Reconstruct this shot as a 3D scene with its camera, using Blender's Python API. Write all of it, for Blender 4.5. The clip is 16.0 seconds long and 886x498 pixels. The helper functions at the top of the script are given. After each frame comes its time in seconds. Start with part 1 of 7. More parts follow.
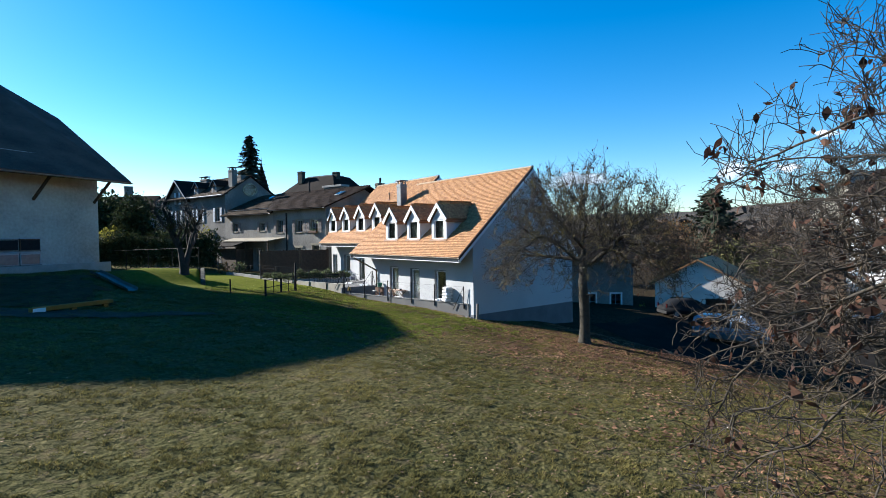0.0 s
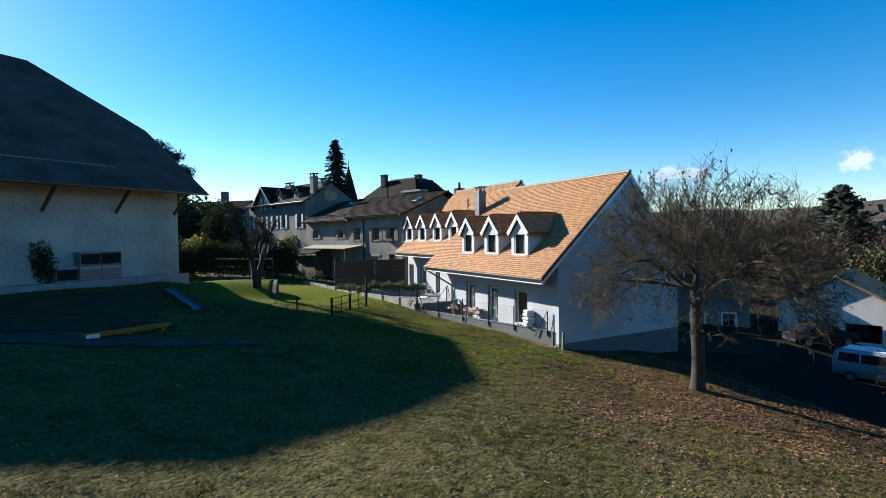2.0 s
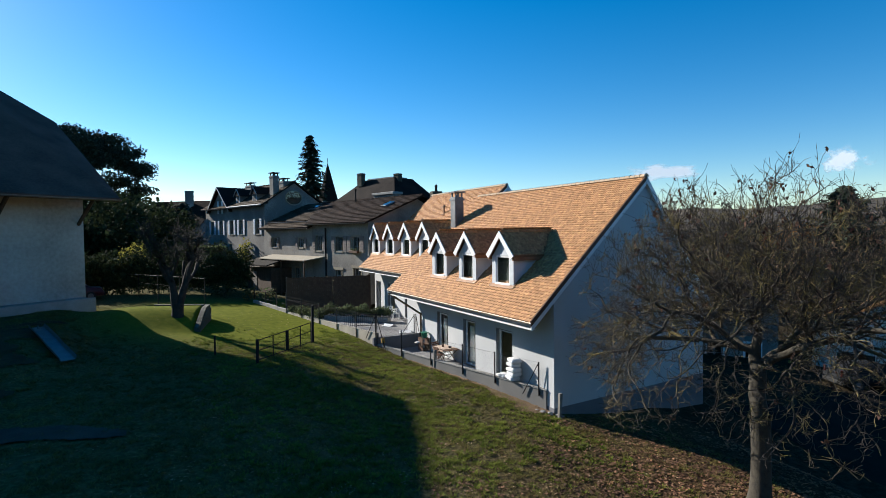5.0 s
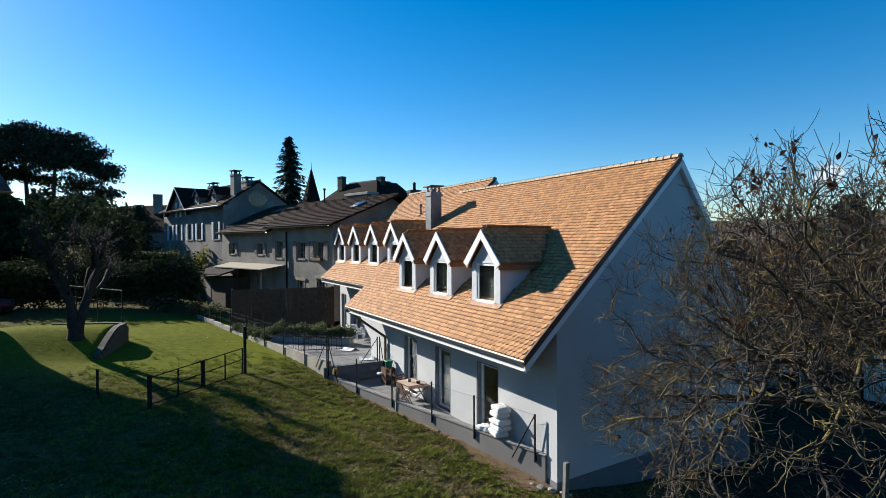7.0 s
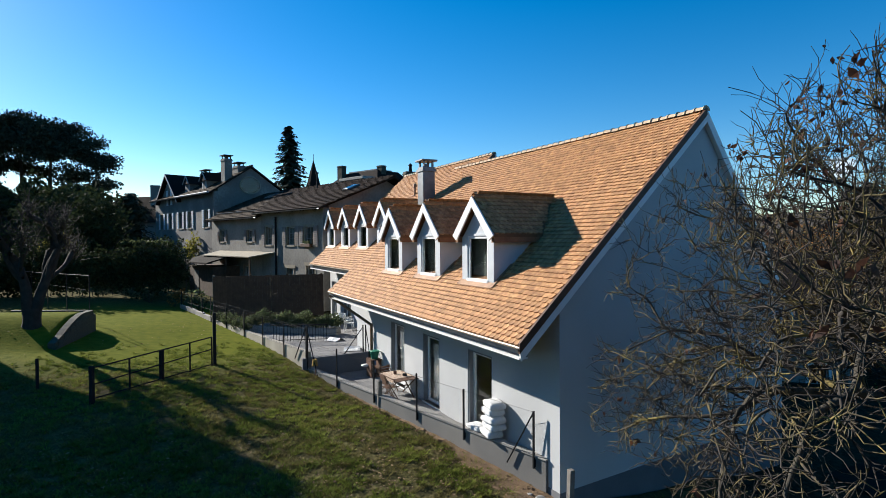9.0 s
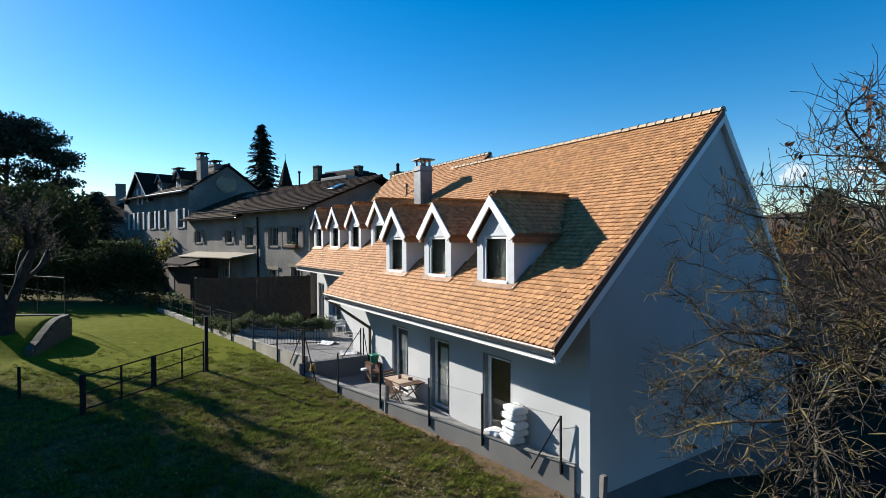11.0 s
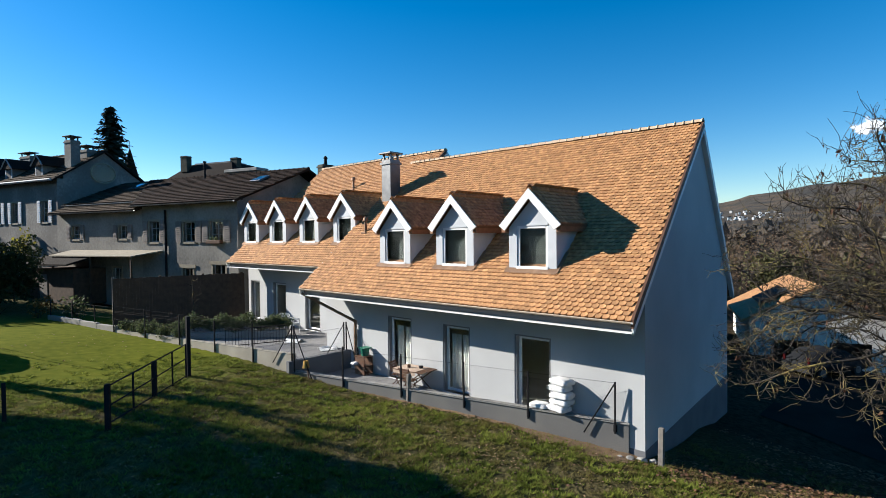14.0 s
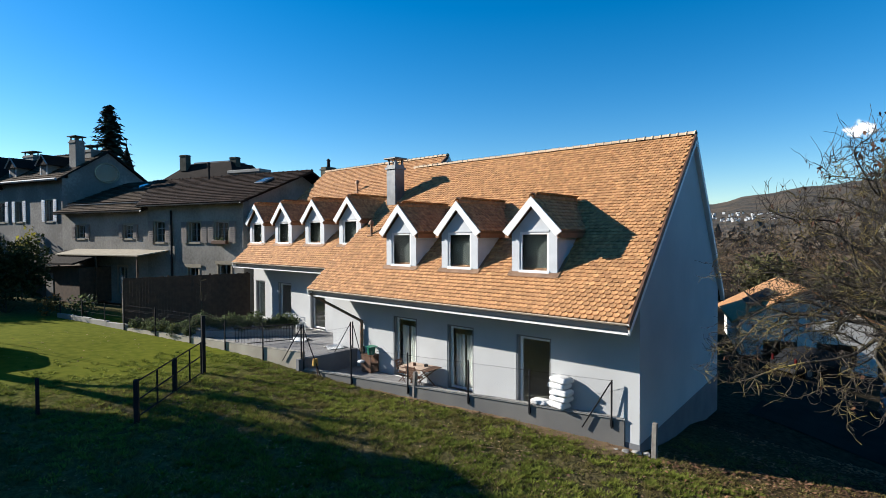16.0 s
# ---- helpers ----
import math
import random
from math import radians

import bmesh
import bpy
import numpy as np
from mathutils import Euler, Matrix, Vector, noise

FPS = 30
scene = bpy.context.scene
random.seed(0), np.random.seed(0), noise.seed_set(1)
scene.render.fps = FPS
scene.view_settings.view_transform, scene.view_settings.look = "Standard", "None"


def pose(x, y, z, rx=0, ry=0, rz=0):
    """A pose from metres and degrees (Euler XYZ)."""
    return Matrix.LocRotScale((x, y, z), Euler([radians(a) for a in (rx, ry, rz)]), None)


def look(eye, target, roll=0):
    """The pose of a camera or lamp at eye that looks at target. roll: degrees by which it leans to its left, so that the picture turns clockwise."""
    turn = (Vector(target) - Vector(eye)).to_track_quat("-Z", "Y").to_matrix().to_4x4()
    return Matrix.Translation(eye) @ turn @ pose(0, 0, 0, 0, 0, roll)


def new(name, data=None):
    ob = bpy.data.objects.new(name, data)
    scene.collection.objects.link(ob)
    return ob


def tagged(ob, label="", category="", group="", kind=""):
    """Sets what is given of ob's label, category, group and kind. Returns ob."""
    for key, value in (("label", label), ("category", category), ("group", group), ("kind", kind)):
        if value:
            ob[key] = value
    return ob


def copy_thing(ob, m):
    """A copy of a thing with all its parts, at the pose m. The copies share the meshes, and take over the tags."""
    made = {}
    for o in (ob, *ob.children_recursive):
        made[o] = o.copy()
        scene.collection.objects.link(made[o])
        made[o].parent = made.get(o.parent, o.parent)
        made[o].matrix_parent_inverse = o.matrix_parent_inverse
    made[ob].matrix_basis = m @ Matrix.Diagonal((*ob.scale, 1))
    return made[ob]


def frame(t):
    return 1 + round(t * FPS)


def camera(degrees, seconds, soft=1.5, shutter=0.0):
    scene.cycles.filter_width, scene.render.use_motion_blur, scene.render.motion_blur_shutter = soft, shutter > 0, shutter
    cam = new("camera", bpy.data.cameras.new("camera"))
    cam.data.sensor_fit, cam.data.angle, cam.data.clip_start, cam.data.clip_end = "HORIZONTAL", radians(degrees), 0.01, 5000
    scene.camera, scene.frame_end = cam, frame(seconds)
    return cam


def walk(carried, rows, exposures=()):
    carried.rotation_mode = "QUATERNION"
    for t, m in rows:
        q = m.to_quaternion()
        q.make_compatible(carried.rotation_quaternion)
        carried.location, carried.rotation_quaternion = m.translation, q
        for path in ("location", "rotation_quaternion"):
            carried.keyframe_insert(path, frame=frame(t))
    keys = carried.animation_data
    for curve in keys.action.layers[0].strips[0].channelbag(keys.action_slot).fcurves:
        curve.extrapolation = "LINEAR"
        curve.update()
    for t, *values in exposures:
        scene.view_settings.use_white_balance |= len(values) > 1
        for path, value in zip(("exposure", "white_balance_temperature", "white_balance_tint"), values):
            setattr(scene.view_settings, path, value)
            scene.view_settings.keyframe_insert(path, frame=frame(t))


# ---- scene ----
cam = camera(79.8, 16.0, soft=0.7)
PATH = [
    (0, (-0.094, -0.384, 4.486), (1.095, 1.224, 4.438), -0.8),
    (0.5, (0.51, 0.196, 4.766), (1.703, 1.8, 4.715), -0.8),
    (1, (1.144, 0.819, 5.052), (2.342, 2.419, 4.999), -0.6),
    (1.5, (1.767, 1.521, 5.318), (2.968, 3.12, 5.265), -0.6),
    (1.6, (1.893, 1.681, 5.36), (3.085, 3.286, 5.308), -0.6),
    (1.7, (2.02, 1.849, 5.398), (3.145, 3.501, 5.346), -0.7),
    (1.8, (2.147, 2.021, 5.433), (3.187, 3.729, 5.381), -0.7),
    (1.9, (2.272, 2.196, 5.468), (3.238, 3.946, 5.417), -0.8),
    (2, (2.394, 2.368, 5.506), (3.306, 4.148, 5.455), -0.8),
    (2.1, (2.51, 2.537, 5.544), (3.384, 4.335, 5.493), -0.8),
    (2.2, (2.621, 2.703, 5.58), (3.462, 4.517, 5.53), -0.9),
    (2.3, (2.731, 2.871, 5.619), (3.559, 4.691, 5.568), -0.9),
    (2.4, (2.847, 3.045, 5.663), (3.669, 4.867, 5.612), -0.9),
    (2.5, (2.973, 3.228, 5.717), (3.8, 5.049, 5.665), -0.9),
    (2.6, (3.114, 3.426, 5.784), (3.963, 5.236, 5.732), -0.9),
    (2.7, (3.268, 3.635, 5.862), (4.136, 5.435, 5.808), -0.8),
    (2.8, (3.426, 3.848, 5.945), (4.316, 5.639, 5.89), -0.8),
    (2.9, (3.58, 4.06, 6.027), (4.48, 5.845, 5.971), -0.7),
    (3, (3.723, 4.262, 6.101), (4.639, 6.039, 6.044), -0.7),
    (3.5, (4.326, 5.18, 6.41), (5.268, 6.943, 6.348), -0.7),
    (4, (5.069, 6.172, 6.687), (6.01, 7.935, 6.623), -0.8),
    (6.5, (9.927, 11.973, 6.375), (10.895, 13.723, 6.339), -0.3),
    (7, (10.784, 13.336, 6.265), (11.758, 15.082, 6.242), -0.3),
    (7.5, (11.375, 14.284, 6.254), (12.35, 16.03, 6.233), -0.2),
    (8, (11.966, 14.82, 6.068), (12.927, 16.573, 6.035), -0.3),
    (8.5, (12.308, 15.012, 5.673), (13.263, 16.77, 5.636), -0.4),
    (9, (12.501, 15.15, 5.514), (13.453, 16.909, 5.475), -0.4),
    (11.3, (11.303, 16.499, 5.479), (12.406, 18.167, 5.448), -0.2),
    (11.5, (11.076, 16.726, 5.499), (12.242, 18.351, 5.467), -0.1),
    (11.7, (10.785, 16.982, 5.508), (12.031, 18.546, 5.475), -0.0),
    (11.9, (10.459, 17.25, 5.512), (11.779, 18.752, 5.479), -0.0),
    (12, (10.304, 17.378, 5.519), (11.636, 18.87, 5.485), -0.0),
    (12.2, (10.026, 17.623, 5.547), (11.385, 19.09, 5.512), -0.0),
    (12.5, (9.594, 17.97, 5.591), (10.989, 19.402, 5.554), -0.1),
    (13, (8.678, 18.486, 5.597), (10.12, 19.871, 5.555), -0.2),
    (13.5, (7.793, 18.869, 5.503), (9.271, 20.217, 5.46), -0.3),
    (14, (6.937, 19.181, 5.275), (8.419, 20.523, 5.23), -0.6),
    (14.5, (6.685, 19.112, 5.189), (8.168, 20.453, 5.142), -0.4),
    (15, (6.53, 18.944, 5.254), (8.013, 20.285, 5.206), -0.3),
    (15.5, (6.348, 18.84, 5.355), (7.833, 20.179, 5.305), -0.2),
    (16, (6.04, 18.893, 5.467), (7.536, 20.219, 5.418), -0.2),
]
walk(cam, [(t, look(eye, target, roll)) for t, eye, target, roll in PATH], [(0.0, 1.5, 6150, 10), (1.5, 1.42, 6150, 10), (3.0, 1.12, 6300, 10), (6.0, 1.1, 6450, 10), (9.0, 1.12, 6450, 10), (12.0, 1.16, 6450, 10), (16.0, 1.16, 6450, 10)])

# ---- world, sun ----
SUN = Vector((1.0, -1.9, -1.0)).normalized()          # the way the sunlight goes
world = bpy.data.worlds.new("sky")
scene.world = world
world.use_nodes = True
wn = world.node_tree
sky = wn.nodes.new("ShaderNodeTexSky")
sky.sky_type, sky.sun_disc = "NISHITA", False
sky.sun_elevation = math.asin(-SUN.z)
sky.sun_rotation = math.atan2(-SUN.x, -SUN.y)
sky.altitude, sky.air_density, sky.dust_density, sky.ozone_density = 500, 1.0, 0.2, 2.6
vivid = wn.nodes.new("ShaderNodeHueSaturation")
vivid.inputs["Saturation"].default_value = 1.47
wn.links.new(sky.outputs[0], vivid.inputs["Color"])
wn.links.new(vivid.outputs[0], wn.nodes["Background"].inputs[0])
wn.nodes["Background"].inputs[1].default_value = 0.0735
sun = new("sun", bpy.data.lights.new("sun", "SUN"))
sun.data.energy, sun.data.angle, sun.data.color = 5.0, radians(0.53), (1.0, 0.95, 0.87)
sun.matrix_basis = look((0, 0, 60), Vector((0, 0, 60)) + SUN)


# ---- materials ----
def nodes_of(m):
    nt = m.node_tree
    return nt, nt.nodes, nt.links, nt.nodes["Principled BSDF"]


def mat(name, a, b=None, rough=0.8, scale=3.0, fine=40.0, bump=0.25, metal=0.0, spec=0.3, per_piece=0.0, dist=0.01, c=None):
    """A surface whose colour wanders from a to b at two scales, with fine relief. per_piece: how far single pieces differ."""
    m = bpy.data.materials.new(name)
    m.use_nodes = True
    nt, nd, ln, p = nodes_of(m)
    b = b or tuple(v * 0.8 for v in a)
    tc = nd.new("ShaderNodeTexCoord")
    n1, n2 = nd.new("ShaderNodeTexNoise"), nd.new("ShaderNodeTexNoise")
    n1.inputs["Scale"].default_value, n1.inputs["Detail"].default_value = scale, 6
    n2.inputs["Scale"].default_value, n2.inputs["Detail"].default_value = fine, 5
    ln.new(tc.outputs["Object"], n1.inputs["Vector"]), ln.new(tc.outputs["Object"], n2.inputs["Vector"])
    add = nd.new("ShaderNodeMath")
    add.operation = "MULTIPLY_ADD"
    add.inputs[1].default_value = 0.45
    ln.new(n2.outputs["Fac"], add.inputs[0]), ln.new(n1.outputs["Fac"], add.inputs[2])
    ramp = nd.new("ShaderNodeValToRGB")
    e = ramp.color_ramp.elements
    e[0].position, e[0].color = 0.5, (*b, 1)
    e[1].position, e[1].color = 0.95, (*a, 1)
    if c:
        mid = ramp.color_ramp.elements.new(0.72)
        mid.color = (*c, 1)
    ln.new(add.outputs[0], ramp.inputs["Fac"])
    out = ramp.outputs["Color"]
    if per_piece:
        geo, oi, fr = nd.new("ShaderNodeNewGeometry"), nd.new("ShaderNodeObjectInfo"), nd.new("ShaderNodeMath")
        sm = nd.new("ShaderNodeMath")
        fr.operation = "FRACT"
        ln.new(geo.outputs["Random Per Island"], sm.inputs[0]), ln.new(oi.outputs["Random"], sm.inputs[1])
        ln.new(sm.outputs[0], fr.inputs[0])
        mr = nd.new("ShaderNodeMapRange")
        mr.inputs["To Min"].default_value, mr.inputs["To Max"].default_value = 1 - per_piece, 1 + per_piece
        ln.new(fr.outputs[0], mr.inputs["Value"])
        hsv = nd.new("ShaderNodeHueSaturation")
        ln.new(mr.outputs[0], hsv.inputs["Value"]), ln.new(out, hsv.inputs["Color"])
        out = hsv.outputs["Color"]
    ln.new(out, p.inputs["Base Color"])
    p.inputs["Roughness"].default_value, p.inputs["Metallic"].default_value = rough, metal
    p.inputs["Specular IOR Level"].default_value = spec
    if bump:
        bp = nd.new("ShaderNodeBump")
        bp.inputs["Strength"].default_value, bp.inputs["Distance"].default_value = bump, dist
        ln.new(n2.outputs["Fac"], bp.inputs["Height"]), ln.new(bp.outputs[0], p.inputs["Normal"])
    return m


def leafy(m, share=0.45):
    """Lets light through thin leaves and blades."""
    nt, nd, ln, p = nodes_of(m)
    tl, mx = nd.new("ShaderNodeBsdfTranslucent"), nd.new("ShaderNodeMixShader")
    ln.new(p.inputs["Base Color"].links[0].from_socket, tl.inputs["Color"])
    mx.inputs[0].default_value = share
    ln.new(p.outputs[0], mx.inputs[1]), ln.new(tl.outputs[0], mx.inputs[2])
    ln.new(mx.outputs[0], nd["Material Output"].inputs["Surface"])
    return m


def glass_mat(name, tint=(0.9, 0.95, 0.95)):
    m = bpy.data.materials.new(name)
    m.use_nodes = True
    p = nodes_of(m)[3]
    p.inputs["Base Color"].default_value = (*tint, 1)
    p.inputs["Transmission Weight"].default_value, p.inputs["Roughness"].default_value, p.inputs["IOR"].default_value = 1.0, 0.02, 1.45
    return m


PLASTER = mat("pale_plaster", (0.415, 0.424, 0.425), (0.352, 0.358, 0.362), rough=0.9, scale=0.6, fine=60, bump=0.12, dist=0.004)
PLINTH = mat("grey_plinth_plaster", (0.133, 0.136, 0.145), (0.0986, 0.101, 0.107), rough=0.9, scale=1.2, fine=50, bump=0.2, dist=0.004)
TILE = mat("orange_clay_tile", (0.47, 0.26, 0.11), (0.24, 0.114, 0.049), rough=0.75, scale=7.0, fine=30, bump=0.4, per_piece=0.22, c=(0.35, 0.176, 0.074))
RIDGE = mat("pale_ridge_tile", (0.56, 0.42, 0.28), (0.43, 0.29, 0.18), rough=0.8, scale=2, fine=30, per_piece=0.12)
OLD_TILE = mat("old_brown_tile", (0.076, 0.0528, 0.0344), (0.0336, 0.024, 0.0168), rough=0.95, scale=0.8, fine=14, bump=0.6, dist=0.03, per_piece=0.3, spec=0.08)
# Darker copy of the old brown tile, with a shaded slope's tone in its colour.
SHADE_TILE = mat("shaded_brown_tile", (0.042, 0.028, 0.021), (0.018, 0.012, 0.0095), rough=0.95, scale=0.8, fine=14, bump=0.6, dist=0.03, per_piece=0.3, spec=0.05)
# Farmhouse roof and wall are lightened in colour to imitate a veil of glare.
FARM_ROOF = mat("haze_lightened_old_tile", (0.105, 0.078, 0.062), (0.05, 0.038, 0.031), rough=0.95, spec=0.1, scale=0.5, fine=8, bump=0.6, dist=0.05)
FARM_PLASTER = mat("haze_lightened_stained_render", (0.46, 0.43, 0.38), (0.24, 0.225, 0.2), rough=0.95, scale=0.3, fine=5, bump=0.3, dist=0.01, c=(0.36, 0.335, 0.295))
SOFFIT = mat("varnished_larch_soffit", (0.26, 0.125, 0.06), (0.16, 0.075, 0.038), rough=0.6, scale=5, fine=40, bump=0.1)
PALE_COPPER = mat("pale_eaves_metal", (0.5, 0.42, 0.33), (0.4, 0.32, 0.24), rough=0.45, metal=0.3, scale=3, bump=0.05)
SHADE_SHUTTER = mat("white_painted_shutter", (0.62, 0.64, 0.66), (0.5, 0.52, 0.54), rough=0.6, scale=3, bump=0.05)
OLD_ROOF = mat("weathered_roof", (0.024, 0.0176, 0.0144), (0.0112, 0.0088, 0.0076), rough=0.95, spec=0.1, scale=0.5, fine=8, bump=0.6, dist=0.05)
UNDERLAY = mat("roof_boarding", (0.174, 0.0928, 0.0464), (0.116, 0.058, 0.029), rough=0.9)
WHITE = mat("white_paint", (0.697, 0.697, 0.68), (0.629, 0.629, 0.62), rough=0.5, scale=2, bump=0.05)
LIGHT_GREY = mat("light_grey_paint", (0.465, 0.488, 0.51), (0.39, 0.413, 0.435), rough=0.55, scale=2, bump=0.05)
# Darker than the walls: the shade under eaves and in reveals is in the colour.
FASCIA = mat("shade_darkened_fascia", (0.19, 0.195, 0.20), (0.15, 0.155, 0.16), rough=0.6, bump=0.05)
ZINC = mat("zinc_sheet", (0.17, 0.175, 0.18), (0.11, 0.115, 0.12), rough=0.45, metal=0.7, scale=3, bump=0.1)
COPPER = mat("brown_copper", (0.27, 0.165, 0.10), (0.17, 0.10, 0.062), rough=0.5, metal=0.5)
BLACK = mat("black_steel", (0.02, 0.02, 0.021), (0.012, 0.012, 0.013), rough=0.8, bump=0.05, spec=0.08)
WOOD = mat("brown_wood", (0.11, 0.05, 0.024), (0.06, 0.028, 0.015), rough=0.7, scale=6, fine=60)
GREY_WOOD = mat("weathered_wood", (0.209, 0.191, 0.168), (0.116, 0.104, 0.0928), rough=0.9, scale=6, fine=60)
DARK_WOOD = mat("dark_fence_wood", (0.09, 0.057, 0.036), (0.05, 0.032, 0.021), rough=0.85, scale=4, fine=40)
CONCRETE = mat("pale_concrete", (0.302, 0.29, 0.267), (0.209, 0.203, 0.186), rough=0.9, scale=1.5, fine=25, bump=0.3)
PAVING = mat("grey_paving_slab", (0.21, 0.205, 0.2), (0.15, 0.147, 0.145), rough=0.85, scale=1.2, fine=40, per_piece=0.06)
# Near-black asphalt: the depth of the house's shade is put into the colour.
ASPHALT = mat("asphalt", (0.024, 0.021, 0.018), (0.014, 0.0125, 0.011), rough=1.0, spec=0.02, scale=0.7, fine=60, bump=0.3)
# Mossy tint, darkened further so the mound wall's face looks shaded.
STONE = mat("shade_darkened_field_stone", (0.085, 0.082, 0.06), (0.038, 0.038, 0.028), rough=0.95, scale=2, fine=14, bump=0.6, dist=0.03)
OLD_PLASTER = mat("old_grey_plaster", (0.27, 0.257, 0.232), (0.13, 0.123, 0.11), rough=0.95, scale=0.35, fine=6, bump=0.3, dist=0.01, c=(0.162, 0.154, 0.139))
PALE_OLD = mat("old_cream_plaster", (0.29, 0.275, 0.245), (0.13, 0.123, 0.11), rough=0.95, scale=0.4, fine=6, bump=0.25)
STONE_TRIM = mat("yellow_sandstone", (0.29, 0.255, 0.191), (0.22, 0.191, 0.145), rough=0.9)
SHUTTER = mat("grey_white_shutter", (0.319, 0.319, 0.319), (0.261, 0.261, 0.267), rough=0.7)
SHUTTER_BROWN = mat("taupe_shutter", (0.209, 0.18, 0.162), (0.162, 0.139, 0.122), rough=0.75)
CURTAIN = mat("white_curtain", (0.6, 0.592, 0.56), (0.528, 0.52, 0.488), rough=0.95, bump=0.1)
NEW_ROOM = mat("pale_room_plaster", (0.42, 0.41, 0.34), (0.33, 0.325, 0.27), rough=0.95)
# Room colours set dark to stand in for the gloom of unlit interiors.
ROOM = mat("unlit_room_plaster", (0.12, 0.114, 0.108), (0.09, 0.087, 0.084), rough=0.95)
DARK_ROOM = mat("unlit_attic_dark", (0.05, 0.06, 0.055), (0.03, 0.036, 0.034), rough=0.9)
GLASS = glass_mat("window_glass")
GALV = mat("dull_galvanised_wire", (0.10, 0.10, 0.10), (0.06, 0.06, 0.062), rough=0.7, metal=0.3, bump=0)
TERRACE_WALL = mat("cream_terrace_concrete", (0.40, 0.365, 0.295), (0.27, 0.245, 0.20), rough=0.9, scale=1.2, fine=25, bump=0.3)
DARK_BARK = mat("dark_brown_bark", (0.036, 0.031, 0.025), (0.016, 0.014, 0.012), rough=0.95, scale=5, fine=30, bump=0.7, dist=0.02)
BARK = mat("grey_bark", (0.058, 0.05, 0.036), (0.026, 0.023, 0.018), rough=0.95, scale=5, fine=30, bump=0.7, dist=0.02, c=(0.05, 0.043, 0.032))
TWIG = mat("lichen_twig_bark", (0.175, 0.135, 0.042), (0.022, 0.019, 0.017), rough=0.95, scale=1.8, fine=12, bump=0.3, c=(0.038, 0.032, 0.026))
DARK_TWIG = mat("dark_twig_bark", (0.088, 0.065, 0.04), (0.026, 0.022, 0.019), rough=0.95, scale=1.5, fine=12, bump=0.3, c=(0.044, 0.036, 0.028))
CARPET = mat("damp_fallen_leaf", (0.29, 0.15, 0.08), (0.036, 0.0175, 0.0105), rough=0.85, scale=0.6, per_piece=0.5)
VERGE = mat("dark_brown_verge", (0.11, 0.052, 0.03), (0.06, 0.03, 0.018), rough=0.6, bump=0.05)
DRY_LEAF = mat("dry_brown_leaf", (0.10, 0.048, 0.026), (0.028, 0.015, 0.013), rough=0.85, scale=3, per_piece=0.5)
FALLEN = mat("fallen_leaf", (0.35, 0.24, 0.14), (0.08, 0.044, 0.024), rough=0.85, scale=0.6, per_piece=0.5)
BLADE = mat("grass_blade", (0.21, 0.175, 0.06), (0.095, 0.086, 0.027), rough=0.9, scale=0.25, fine=2.5, per_piece=0.35, spec=0.05)
TUFT = mat("lush_grass_tuft", (0.21, 0.232, 0.044), (0.088, 0.112, 0.02), rough=0.9, scale=0.4, fine=3, per_piece=0.4, spec=0.05)
HEDGE_LEAF = mat("dark_evergreen_leaf", (0.042, 0.055, 0.022), (0.02, 0.028, 0.012), rough=0.9, spec=0.1, scale=0.8, per_piece=0.4)
SHRUB_LEAF = mat("green_shrub_leaf", (0.105, 0.125, 0.058), (0.05, 0.068, 0.028), rough=0.7, scale=1.5, per_piece=0.4)
YELLOW_LEAF = mat("yellow_green_leaf", (0.197, 0.186, 0.0348), (0.116, 0.11, 0.0232), rough=0.7, per_piece=0.4)
ORANGE_LEAF = mat("orange_autumn_leaf", (0.261, 0.128, 0.029), (0.162, 0.0754, 0.0232), rough=0.8, per_piece=0.4)
BROWN_SCRUB = mat("brown_scrub", (0.145, 0.092, 0.052), (0.078, 0.052, 0.032), rough=0.95, scale=0.3, per_piece=0.45)
OLIVE_SCRUB = mat("olive_scrub", (0.0928, 0.087, 0.029), (0.0522, 0.0493, 0.0203), rough=0.95, scale=0.3, per_piece=0.4)
NEEDLE = mat("dark_needles", (0.045, 0.058, 0.036), (0.022, 0.03, 0.02), rough=0.95, spec=0.1, scale=0.5, per_piece=0.4)
BLUE_METAL = mat("pale_blue_car_paint", (0.22, 0.27, 0.33), (0.2, 0.25, 0.3), rough=0.25, spec=0.6, bump=0)
DARK_CAR = mat("black_car_paint", (0.018, 0.019, 0.021), (0.016, 0.017, 0.018), rough=0.6, spec=0.02, bump=0)
RUBBER = mat("black_rubber", (0.02, 0.02, 0.02), rough=0.9)
GREEN_PLASTIC = mat("green_plastic", (0.0174, 0.162, 0.0986), (0.0145, 0.128, 0.0754), rough=0.4, bump=0)
YELLOW_PAINT = mat("yellow_paint", (0.36, 0.209, 0.0348), (0.29, 0.157, 0.029), rough=0.6)
WHITE_BAG = mat("white_woven_sack", (0.68, 0.68, 0.671), (0.578, 0.578, 0.578), rough=0.8, scale=4, fine=90, bump=0.3)
CLOTH = mat("pale_table_cloth", (0.50, 0.40, 0.31), (0.33, 0.22, 0.16), rough=0.9, scale=9)
HILL = mat("wooded_hillside", (0.105, 0.072, 0.042), (0.022, 0.022, 0.019), rough=1.0, scale=0.012, fine=0.13, bump=1.0, dist=9.0, c=(0.056, 0.044, 0.03))


